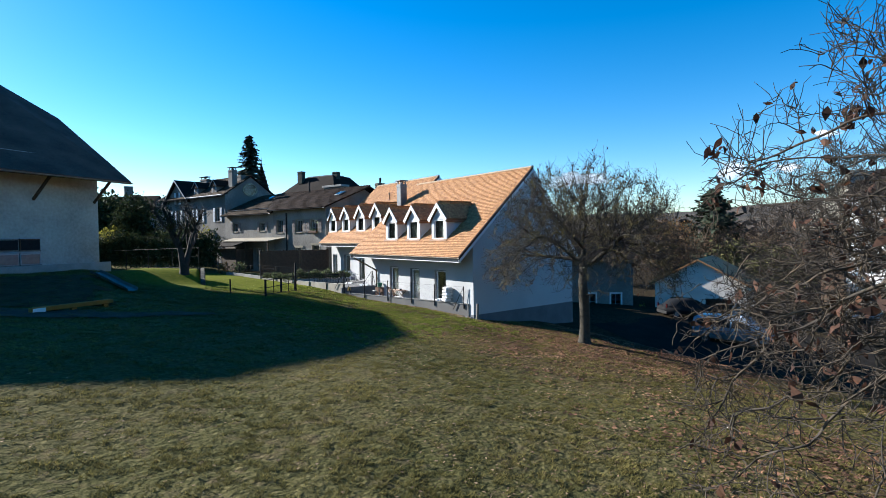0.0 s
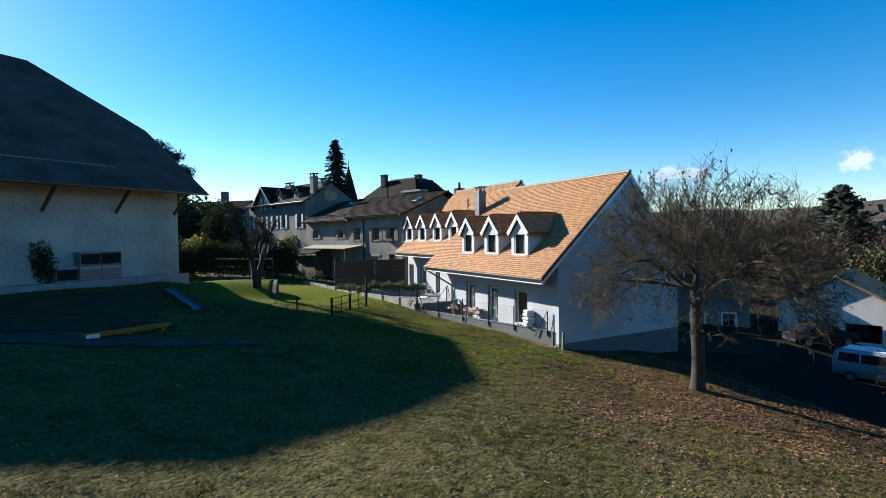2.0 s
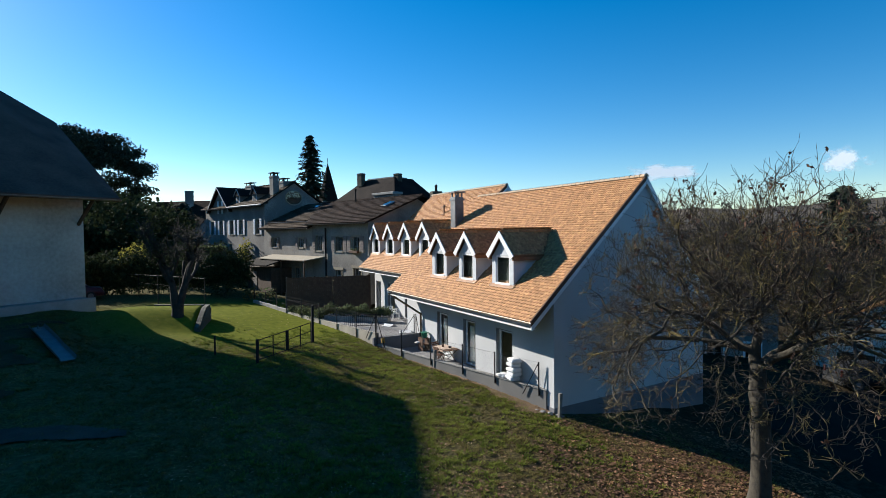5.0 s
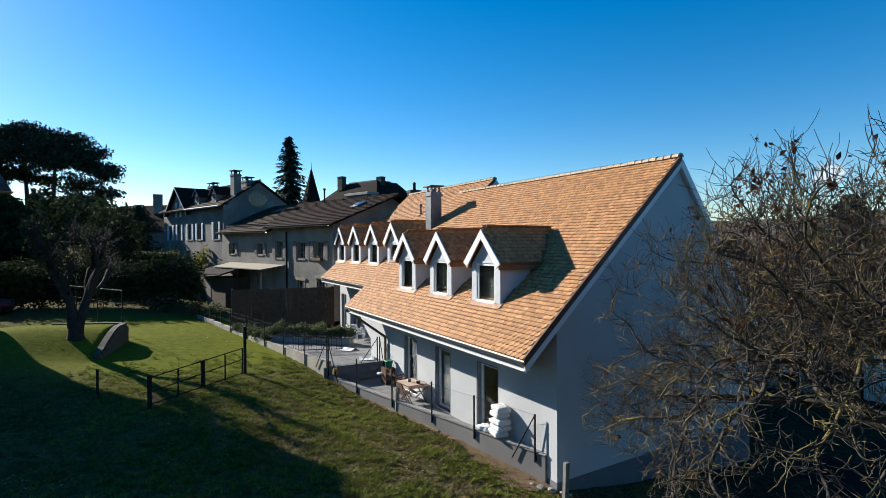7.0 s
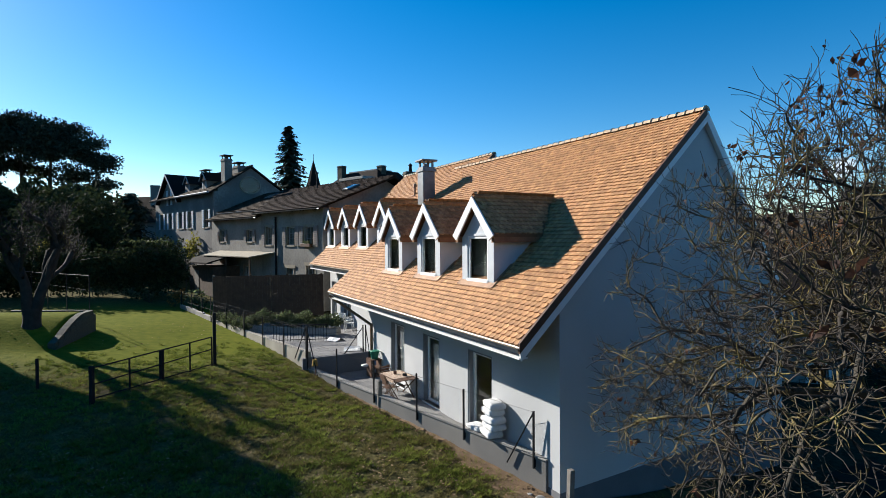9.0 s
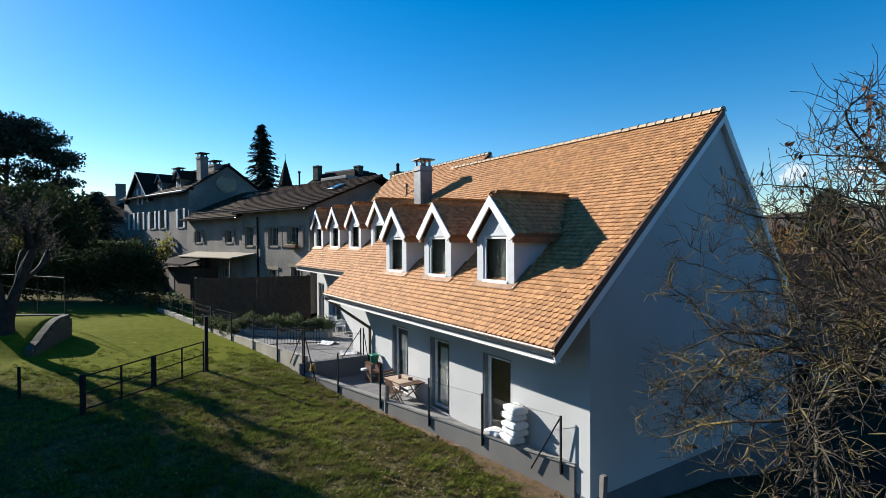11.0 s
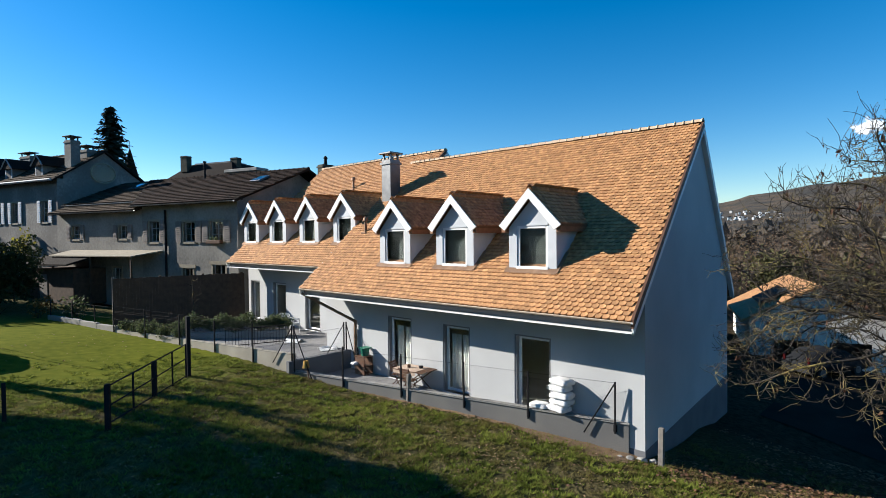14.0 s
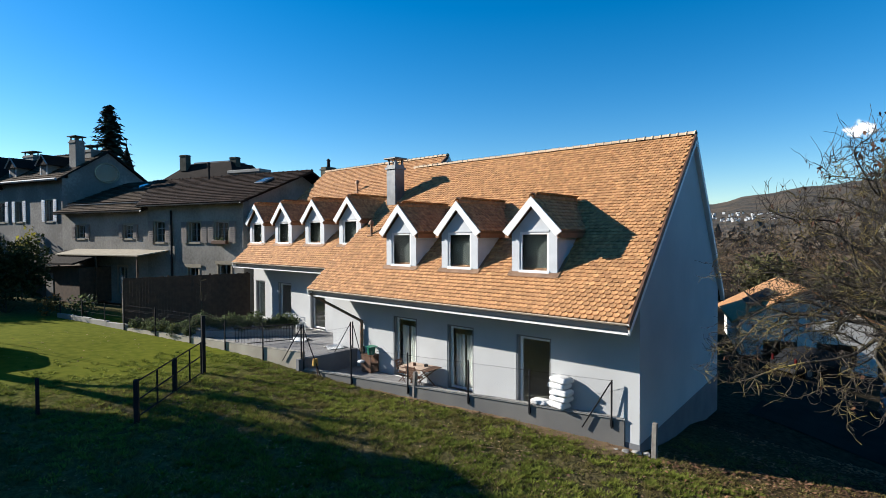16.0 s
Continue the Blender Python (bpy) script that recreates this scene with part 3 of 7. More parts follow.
def gutter(parent, x0, x1, y, z, r=0.075, material=None, name="gutter"):
    v, f, n = [], [], 8
    for x in (x0, x1):
        for k in range(n + 1):
            a = math.pi * (1 + k / n)
            v += [(x, y + r * math.cos(a), z + r * math.sin(a)), (x, y + (r - 0.012) * math.cos(a), z + (r - 0.012) * math.sin(a))]
    m = 2 * (n + 1)
    for k in range(n):
        a = 2 * k
        f += [(a, a + 2, m + a + 2, m + a), (a + 1, m + a + 1, m + a + 3, a + 3), (a, a + 1, a + 3, a + 2), (m + a, m + a + 2, m + a + 3, m + a + 1)]
    f += [(0, m, m + 1, 1), (m - 2, m - 1, 2 * m - 1, 2 * m - 2)]
    return np_part(name, v, f, material or ZINC, parent)


def dormer(house_ob, cx, slope_z, ztop, half=0.83, wall=OLD_PLASTER, depth=2.7, z_low=4.2):
    """A small gabled roof window: white front, grey cheeks, clay-tiled saddle roof. cx: its middle along the house."""
    h, ze = half, ztop - 1.17
    y0 = -0.10
    z_low = slope_z(y0)
    win = (cx - 0.54, cx + 0.54, z_low + 0.04, ze + 0.04)
    bm = bmesh.new()
    # front of posts, lintel and gable panel round the window
    for r in ((cx - h, win[0], y0, y0 + 0.14, z_low - 0.1, ze), (win[1], cx + h, y0, y0 + 0.14, z_low - 0.1, ze), (win[0], win[1], y0, y0 + 0.14, win[3], ze + 0.10),
              (win[0], win[1], y0, y0 + 0.14, z_low - 0.1, win[2])):
        box(bm, *r)
    prism(bm, [(cx - h, ze), (win[0], ze), (win[0], ze + 0.10), (win[1], ze + 0.10), (win[1], ze), (cx + h, ze), (cx, ze + h * 1.02)], "y", y0 + 0.02, y0 + 0.14)
    body = part("dormer", bm, LIGHT_GREY, house_ob, "small gabled dormer with a white front and clay tiles")
    # cheeks
    for sx in (-1, 1):
        x0, x1 = sorted((cx + sx * h, cx + sx * (h - 0.1)))
        bm = bmesh.new()
        yb = (ze - slope_z(0)) / 0.88
        prism(bm, [(y0 + 0.14, slope_z(0.14) - 0.15), (y0 + 0.14, ze), (yb, ze), (yb, ze - 0.3)], "x", x0, x1)
        part("cheek", bm, LIGHT_GREY, body)
    window_unit(body, "window_frame", *win, y=y0 + 0.03, frame_mat=WHITE, fw=0.085, depth=0.06)
    # dark panel close behind the pane, painting the room's dimness
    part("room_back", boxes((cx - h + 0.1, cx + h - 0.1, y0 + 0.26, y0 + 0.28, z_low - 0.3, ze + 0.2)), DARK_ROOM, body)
    # saddle roof: two slopes of boarding that run back into the main roof
    yb = (ztop - 0.12 - slope_z(0)) / 0.88
    reach = h + 0.22
    drop = 1.02
    for sx in (-1, 1):
        v = []
        for t in (0.0, 0.07):
            for x, z in ((cx, ztop - 0.10), (cx + sx * reach, ztop - 0.10 - reach * drop)):
                ye = (z - slope_z(0)) / 0.88
                v += [(x, y0 - 0.14, z + t), (x, max(ye, y0), z + t)]
        f = [(0, 1, 3, 2), (4, 6, 7, 5), (0, 2, 6, 4), (1, 5, 7, 3), (0, 4, 5, 1), (2, 3, 7, 6)]
        slope = np_part("dormer_roof", v, f, UNDERLAY, body, "small tiled slope")
        # varnished eaves board under the tiles
        zb, xb = ztop - 0.10 - reach * drop, cx + sx * reach
        ye = (zb - slope_z(0)) / 0.88
        x0, x1 = sorted((xb - sx * 0.02, xb - sx * 0.16))
        part("eaves_board", boxes((x0, x1, y0 - 0.11, max(ye, 0.3) + 0.12, zb - 0.15, zb + 0.03)), SOFFIT, body, "brown varnished eaves board")
        # tiles on it
        w, e = 0.183, 0.157
        up = Vector((-sx, 0, drop)).normalized()
        out = Vector((sx * drop, 0, 1)).normalized()
        tv, tf = tile_template(w, e * 1.95, 0.03)
        basis = np.array([[0, up.x, out.x], [-sx * 1.0, up.y, out.y], [0, up.z, out.z]])
        allv, allf, cnt = [], [], 0
        L = reach * math.sqrt(1 + drop * drop)
        for j in range(int(L / e) + 1):
            low = Vector((cx + sx * reach, 0, ztop - 0.03 - reach * drop)) + up * (j * e)
            ymax = (low.z - slope_z(0)) / 0.88 - 0.05
            y = y0 - 0.12 + (0.5 * w if j % 2 else 0) + w / 2
            while y < ymax:
                loc = tv.copy()
                loc[:, 2] += loc[:, 1] * -0.05
                allv.append(np.array([low.x, y, low.z]) + np.array(out) * 0.012 + loc @ basis.T)
                allf += [tuple(cnt * len(tv) + q for q in (reversed(ff) if sx > 0 else ff)) for ff in tf]
                cnt += 1
                y += w
        if cnt:
            tagged(np_part("dormer_tiles", np.concatenate(allv), allf, TILE, body), kind="stuff")
        # bargeboard
        n = Vector((sx, 0, -drop)).normalized()
        a = Vector((cx, 0, ztop - 0.02))
        b = a + n * (L + 0.04)
        q = Vector((sx * drop, 0, 1)).normalized() * -0.21
        v = [(p.x, y, p.z) for y in (y0 - 0.19, y0 - 0.145) for p in (a, b, b + q * 0.85 + Vector((-sx * 0.08, 0, -0.02)), a + Vector((0, 0, -0.30)))]
        f = [(0, 1, 2, 3), (7, 6, 5, 4), (0, 4, 5, 1), (1, 5, 6, 2), (2, 6, 7, 3), (3, 7, 4, 0)]
        np_part("bargeboard", v, f, WHITE, body, "white gable board")
    # ridge and sill
    rm = bpy.data.meshes.new("dormer_ridge_tile")
    ridge = bmesh.new()
    bmesh.ops.create_cone(ridge, cap_ends=False, segments=8, radius1=0.1, radius2=0.118, depth=0.34)
    ridge.to_mesh(rm)
    ridge.free()
    rm.materials.append(TILE)
    y = y0 - 0.12
    while y < yb - 0.1:
        rt = new("dormer_ridge_tile", rm)
        rt.parent = body
        rt.matrix_basis = Matrix.Translation((cx, y + 0.17, ztop - 0.04)) @ Matrix.Rotation(radians(90), 4, "X")
        y += 0.32
    part("sill", boxes((win[0] - 0.02, win[1] + 0.02, y0 - 0.03, y0 + 0.028, z_low - 0.05, z_low + 0.13), bevel=0.01), WHITE, body)
    v = [(cx + sx * (h + 0.04), y, slope_z(y) + dz) for dz in (0.075, 0.05) for sx, y in ((-1, y0 - 0.15), (1, y0 - 0.15), (1, y0 + 0.02), (-1, y0 + 0.02))]
    np_part("apron", v, [(0, 1, 2, 3), (7, 6, 5, 4), (0, 4, 5, 1), (1, 5, 6, 2), (2, 6, 7, 3), (3, 7, 4, 0)], COPPER, body, "brown metal apron below the window")
    for sx in (-1, 1):
        x0, x1 = sorted((cx + sx * (h + 0.002), cx + sx * (h + 0.10)))
        v = [(x, y, slope_z(y) + dz) for dz in (0.085, 0.055) for x, y in ((x0, y0 - 0.13), (x1, y0 - 0.13), (x1, y0 + 0.55), (x0, y0 + 0.55))]
        np_part("side_flashing", v, [(0, 1, 2, 3), (7, 6, 5, 4), (0, 4, 5, 1), (1, 5, 6, 2), (2, 6, 7, 3), (3, 7, 4, 0)], COPPER, body, "brown metal flashing beside the dormer")
    return body


def new_house(origin, width, depth, z_found, floor, ze, of, slope, yr, back_slope, doors, dormers, dormer_top, label, near, gable_hole=None):
    zr = ze + slope * (of + yr)
    hs = thing("house", frame_at(*origin, 0, (0, -1)), label, "house", "pale new terraced houses")
    zt = ze + slope * of - 0.22
    yb = depth + 0.5
    zb = zr - back_slope * (yb - yr)
    holes = [(a, b, floor + 0.02, t) for a, b, t in doors]
    part("front_wall", wall_bm(width, z_found, zt, holes, 0.32), PLASTER, hs, "pale rendered wall")
    gable = [(0.32, z_found), (depth, z_found), (depth, zr - back_slope * (depth - yr) - 0.22), (yr, zr - 0.22), (0.32, ze + slope * (of + 0.32) - 0.22)]
    for x0, x1 in ((width - 0.32, width), (0.0, 0.32)):
        bm = bmesh.new()
        prism(bm, gable, "x", x0, x1)
        part("gable_wall", bm, PLASTER, hs, "tall pale rendered gable")
    part("back_wall", boxes((0.32, width - 0.32, depth - 0.3, depth, z_found, zr - back_slope * (depth - yr) - 0.25)), PLASTER, hs)
    part("plinth", boxes((-0.0, width + 0.012, -0.012, -0.002, z_found, -0.37), (width + 0.002, width + 0.012, -0.002, depth, z_found, -0.37)), PLINTH, hs, "dark grey plinth")
    part("inner_floor", boxes((0.32, width - 0.32, 0.32, depth - 0.3, floor - 0.2, floor)), NEW_ROOM, hs)
    part("inner_ceiling", boxes((0.32, width - 0.32, 0.32, depth - 0.3, zt - 0.35, zt - 0.2)), NEW_ROOM, hs)
    part("inner_wall", boxes((0.32, width - 0.32, 3.4, 3.5, floor, zt - 0.35)), NEW_ROOM, hs)
    # roof
    s0, s1 = -0.06, width + 0.12
    bm = bmesh.new()
    t = 0.2
    prism(bm, [(-of, ze - 0.03), (yr, zr - 0.03), (yb, zb - 0.03), (yb, zb - 0.03 - t), (yr, zr - 0.03 - t), (-of + 0.25, ze + slope * 0.25 - 0.03 - t), (-of, ze - 0.08)], "x", s0, s1)
    roof = part("roof", bm, UNDERLAY, hs, "steep roof of orange clay tiles")
    L = (of + yr) * math.sqrt(1 + slope * slope)
    cy, sz = 1 / math.sqrt(1 + slope * slope), slope / math.sqrt(1 + slope * slope)
    def skip(u, v):
        y = -of + v * cy
        return any(abs(u - c) < 0.80 and y > -0.10 and y < 2.3 - 1.9 * max(0, abs(u - c) - 0.1) for c in dormers)
    slope_tiles(roof, "front_tiles", s0, s1, (0, -of, ze), (0, cy, sz), L, 0.183, 0.157, TILE, skip, near)
    ridge_caps(roof, s0, s1, yr, zr + 0.02)
    for x0, x1 in ((s1 - 0.01, s1 + 0.035), (s0 - 0.035, s0 + 0.01)):
        bm = bmesh.new()
        prism(bm, [(-of - 0.03, ze - 0.03), (yr, zr - 0.02), (yr, zr - 0.36), (-of + 0.05, ze - 0.34)], "x", x0, x1)
        part("bargeboard", bm, WHITE, hs, "white gable board under the tiles")
        bm = bmesh.new()
        prism(bm, [(yr, zr + 0.045), (yb, zb + 0.03), (yb, zb - 0.28), (yr, zr - 0.30)], "x", x0, x1)
        part("bargeboard", bm, WHITE, hs)
    bm = bmesh.new()
    prism(bm, [(yr, zr - 0.236), (yb, zb - 0.236), (yb, zb - 0.25), (yr, zr - 0.25)], "x", width + 0.002, s1 - 0.012)
    part("verge_soffit", bm, WHITE, hs)
    # brown verge flashing
    bm = bmesh.new()
    prism(bm, [(-of - 0.02, ze + 0.052), (yr, zr + 0.062), (yr, zr - 0.15), (-of - 0.02, ze - 0.17)], "x", s1 - 0.012, s1 + 0.055)
    part("verge_flashing", bm, VERGE, hs, "brown metal verge strip")
    part("fascia", boxes((s0, s1, -of + 0.20, -of + 0.24, ze - 0.27, ze - 0.02)), FASCIA, hs, "eaves board behind the gutter, coloured dark for its shade")
    part("fascia_strip", boxes((s0, s1, -of + 0.0, -of + 0.24, ze - 0.305, ze - 0.272)), WHITE, hs, "white lower edge of the eaves board")
    gutter(hs, s0, s1, -of - 0.055, ze - 0.015, r=0.05, material=PALE_COPPER)
    for c in dormers:
        dormer(hs, c, lambda y: ze + slope * (of + y), dormer_top, z_low=ze + slope * of - 0.0)
    for a, b, tz in doors:
        fr = window_unit(hs, "french_window", a + 0.06, b - 0.06, floor + 0.03, tz - 0.05, y=0.16, frame_mat=WHITE, bars_x=1, fw=0.09, label="glazed garden door in a pale frame")
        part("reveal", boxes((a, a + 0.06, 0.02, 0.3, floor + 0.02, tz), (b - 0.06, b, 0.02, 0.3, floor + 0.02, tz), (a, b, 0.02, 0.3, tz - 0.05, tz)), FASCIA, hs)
        part("threshold", boxes((a, b, -0.05, 0.3, floor - 0.06, floor + 0.02), bevel=0.01), WHITE, hs)
    return hs, roof, zr


H1, R1, ZR1 = new_house((20.574, 38.42), 13.86, 9.75, -4.2, -0.10, 3.21, 1.28, 0.8736, 5.38, 1.25,
                        [(3.97, 5.28, 2.28), (6.83, 8.06, 2.25), (9.84, 11.14, 2.25)], [10.57, 7.50, 4.53], 6.72,
                        "pale new house with orange tiled roof and dormers", lambda u, v: u > 7.6 and v < 1.5)
H2, R2, ZR2 = new_house((22.34, 48.60), 10.72, 9.7, -2.0, 0.60, 3.99, 1.28, 0.871, 5.41, 1.1,
                        [(0.26, 1.3, 2.88), (2.7, 4.04, 2.88), (5.84, 7.15, 2.62)], [0.62, 3.47, 6.43, 9.33], 7.40,
                        "pale new house set back beside its twin, orange roof", lambda u, v: u > 6.5 and v < 1.3)
def skew_end(ob, m, width, at, rate):
    """Turns the free gable end of a house a few degrees out of square."""
    for c in list(ob.children):
        mm = m @ c.matrix_basis
        if c.type == "MESH" and c.data.users == 1:
            inv = mm.inverted()
            for vv in c.data.vertices:
                p = mm @ vv.co
                p.x += (at - rate * p.y) * min(1.0, max(0.0, (p.x - width + 2.3) / 2.3))
                vv.co = inv @ p
        elif c.type == "MESH":
            p = mm.translation
            dx = (at - rate * p.y) * min(1.0, max(0.0, (p.x - width + 2.3) / 2.3))
            c.matrix_basis = m.inverted() @ Matrix.Translation((dx, 0, 0)) @ mm
            mm = m @ c.matrix_basis
        skew_end(c, mm, width, at, rate)


skew_end(H1, Matrix.Identity(4), 13.86, 0.06, 0.05)
curtain(H1, 4.14, 4.52, -0.02, 1.88, 0.36), curtain(H1, 4.62, 5.22, -0.02, 1.88, 0.34), curtain(H1, 6.96, 7.40, -0.02, 1.88, 0.36), curtain(H1, 7.48, 8.0, -0.02, 1.88, 0.36)


def roof_vent(x, y, z, h, label):
    vt = thing("roof_vent", Matrix.Translation((x, y, z)), label, "vent pipe", "roof vents")
    part("pipe", bars([((0, 0, -0.15), (0, 0, h))], 0.06, 10), COPPER, vt)
    bm = bmesh.new()
    bar(bm, (0, 0, h - 0.02), (0, 0, h + 0.12), 0.13, 12, 0.10), bar(bm, (0, 0, h + 0.12), (0, 0, h + 0.18), 0.10, 12, 0.03)
    part("cap", bm, COPPER, vt)
    part("flashing", boxes((-0.16, 0.16, -0.16, 0.16, -0.08, 0.0), bevel=0.02), COPPER, vt)


def roof2_z(x):
    return 3.99 + 0.871 * (x - 21.06)


def roof1_z(x):
    return 3.21 + 0.8736 * (x - 19.294)


for x, y, h in ((24.55, 44.3, 0.5), (25.7, 42.9, 0.5)):
    roof_vent(x, y, roof2_z(x), h, "short brown vent pipe on the orange roof")
roof_vent(21.95, 37.35, roof1_z(21.95), 0.5, "short brown vent pipe above the eaves")


def chimney(name, m, w, d, h, material, label, cap="slab", pots=0, cap_mat=None):
    ch = thing(name, m, label, "chimney")
    part("shaft", boxes((-w / 2, w / 2, -d / 2, d / 2, -1.2, h), bevel=0.015), material, ch)
    part("collar", boxes((-w / 2 - 0.05, w / 2 + 0.05, -d / 2 - 0.05, d / 2 + 0.05, h - 0.22, h - 0.12)), material, ch)
    if cap == "slab":
        for sx in (-1, 1):
            for sy in (-1, 1):
                part("cap_leg", boxes((sx * w * 0.36 - 0.04, sx * w * 0.36 + 0.04, sy * d * 0.36 - 0.04, sy * d * 0.36 + 0.04, h, h + 0.26)), cap_mat or material, ch)
        part("cap", boxes((-w / 2 - 0.1, w / 2 + 0.1, -d / 2 - 0.1, d / 2 + 0.1, h + 0.26, h + 0.34), bevel=0.015), cap_mat or material, ch)
        part("flue", bars([((0, 0, h - 0.1), (0, 0, h + 0.16))], min(w, d) * 0.22, 10), cap_mat or material, ch)
    for k in range(pots):
        x = (k - (pots - 1) / 2) * w / max(pots, 1)
        bm = bmesh.new()
        bar(bm, (x, 0, h), (x, 0, h + 0.45), 0.13, 10, 0.10), bar(bm, (x, 0, h + 0.45), (x, 0, h + 0.6), 0.16, 10, 0.05)
        part("pot", bm, cap_mat or material, ch)
    return ch


chimney("chimney", Matrix.Translation((23.85, 37.75, roof1_z(23.85))), 0.62, 0.62, 1.72, ZINC, "tall zinc-clad chimney with a raised cap", cap_mat=ZINC)


# ---- old village row ----
def old_window(parent, x0, x1, z0, z1, shutters=None, open_y=-0.05, trim=None, frame_mat=None):
    t = 0.13
    part("surround", boxes((x0 - t, x0, -0.03, 0.2, z0 - t, z1 + t), (x1, x1 + t, -0.03, 0.2, z0 - t, z1 + t), (x0, x1, -0.03, 0.2, z1, z1 + t),
                           (x0, x1, -0.06, 0.2, z0 - t, z0)), trim or STONE_TRIM, parent)
    w = window_unit(parent, "window", x0, x1, z0, z1, y=0.12, frame_mat=frame_mat or SHUTTER, bars_x=2, bars_z=2, fw=0.06)
    if shutters:
        sw = (x1 - x0) / 2
        for sx, xx in ((-1, x0 - t - sw), (1, x1 + t)):
            bm = boxes((xx, xx + sw, open_y - 0.04, open_y, z0 - 0.05, z1 + 0.05), bevel=0.005)
            for k in range(9):
                z = z0 + 0.1 + (z1 - z0 - 0.2) * k / 8
                box(bm, xx + 0.06, xx + sw - 0.06, open_y - 0.055, open_y - 0.035, z - 0.03, z + 0.03)
            part("shutter", bm, shutters, parent)
    return w


def old_house(label, m, W, D, z0, ze, of, slope, yr, wall_mat, roof_mat, holes, back_slope=None, side=0.35, trim=None, shutters=None, rows=OLD_TILE, flare=None):
    hs = thing("house", m, label, "house", "old village houses")
    zr = ze + slope * (of + yr)
    bs = back_slope or slope
    zt = ze + slope * of - 0.2
    part("front_wall", wall_bm(W, z0, zt, [h[:4] for h in holes], 0.45), wall_mat, hs)
    zd = zr - bs * (D - yr)
    for x0, x1 in ((W - 0.45, W), (0.0, 0.45)):
        bm = bmesh.new()
        prism(bm, [(0.45, z0), (D, z0), (D, zd - 0.2), (yr, zr - 0.2), (0.45, ze + slope * (of + 0.45) - 0.2)], "x", x0, x1)
        part("gable_wall", bm, wall_mat, hs)
    part("back_wall", boxes((0.45, W - 0.45, D - 0.45, D, z0, zd - 0.25)), wall_mat, hs)
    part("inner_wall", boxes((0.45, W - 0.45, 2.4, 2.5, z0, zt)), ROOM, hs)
    bm = bmesh.new()
    yb = D + of
    zb = zr - bs * (yb - yr)
    if flare:
        # out of square: the ridge is longer than the eaves
        ring = [[bm.verts.new((x, y, z)) for x, y, z in ((xe, -of, ze), (xr, yr, zr), (xr, yb, zb), (xr, yb, zb - 0.16), (xr, yr, zr - 0.16), (xe, -of, ze - 0.16))]
                for xe, xr in ((-side, -side + flare[0]), (W + side, W + side + flare[1]))]
        faces = [bm.faces.new(ring[0]), bm.faces.new(ring[1])] + [bm.faces.new((ring[0][k], ring[0][(k + 1) % 6], ring[1][(k + 1) % 6], ring[1][k])) for k in range(6)]
        bmesh.ops.recalc_face_normals(bm, faces=faces)
    else:
        prism(bm, [(-of, ze), (yr, zr), (yb, zb), (yb, zb - 0.16), (yr, zr - 0.16), (-of, ze - 0.16)], "x", -side, W + side)
    fa, fb_ = flare or (0.0, 0.0)
    roof = part("roof", bm, roof_mat, hs, "weathered brown tile roof")
    if rows:
        L = (of + yr) * math.sqrt(1 + slope * slope)
        cy, sz = 1 / math.sqrt(1 + slope * slope), slope / math.sqrt(1 + slope * slope)
        slope_tiles(roof, "front_tiles", -side + fa, W + side + fb_, (0, -of, ze), (0, cy, sz), L, 0.42, 0.36, rows,
                    lambda u, v: u < -side + fa * v / L or u > W + side + fb_ * v / L, lambda u, v: False)
        ridge_caps(roof, -side + fa, W + side + fb_, yr, zr, 0.42, rows)
    gutter(hs, -side, W + side, -of - 0.07, ze - 0.06, material=ZINC)
    for h in holes:
        old_window(hs, *h[:4], shutters=h[4] if len(h) > 4 else None, trim=trim)
    return hs, roof


ROW = (0.29, -0.957)
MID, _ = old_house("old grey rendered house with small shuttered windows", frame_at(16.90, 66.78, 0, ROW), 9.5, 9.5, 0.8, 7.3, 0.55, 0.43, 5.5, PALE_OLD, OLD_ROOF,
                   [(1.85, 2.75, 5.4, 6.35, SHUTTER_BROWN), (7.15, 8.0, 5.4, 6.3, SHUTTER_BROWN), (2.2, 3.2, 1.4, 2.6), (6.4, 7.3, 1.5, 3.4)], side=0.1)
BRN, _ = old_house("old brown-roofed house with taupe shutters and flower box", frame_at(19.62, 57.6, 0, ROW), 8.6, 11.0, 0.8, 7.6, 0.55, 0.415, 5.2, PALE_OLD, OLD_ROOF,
                   [(0.78, 1.7, 5.15, 6.5, SHUTTER_BROWN), (3.98, 5.0, 5.15, 6.4, SHUTTER_BROWN), (6.35, 7.4, 5.15, 6.4, SHUTTER_BROWN), (3.85, 4.75, 2.0, 3.5), (6.5, 7.55, 1.6, 3.75)], rows=SHADE_TILE, flare=(-5.85, 0.75))
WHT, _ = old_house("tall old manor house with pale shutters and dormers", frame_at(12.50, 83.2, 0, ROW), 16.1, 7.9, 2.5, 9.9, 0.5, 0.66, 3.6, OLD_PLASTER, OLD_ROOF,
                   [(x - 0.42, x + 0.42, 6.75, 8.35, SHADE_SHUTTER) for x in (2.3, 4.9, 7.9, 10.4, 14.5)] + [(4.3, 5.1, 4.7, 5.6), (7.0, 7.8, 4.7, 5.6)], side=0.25)
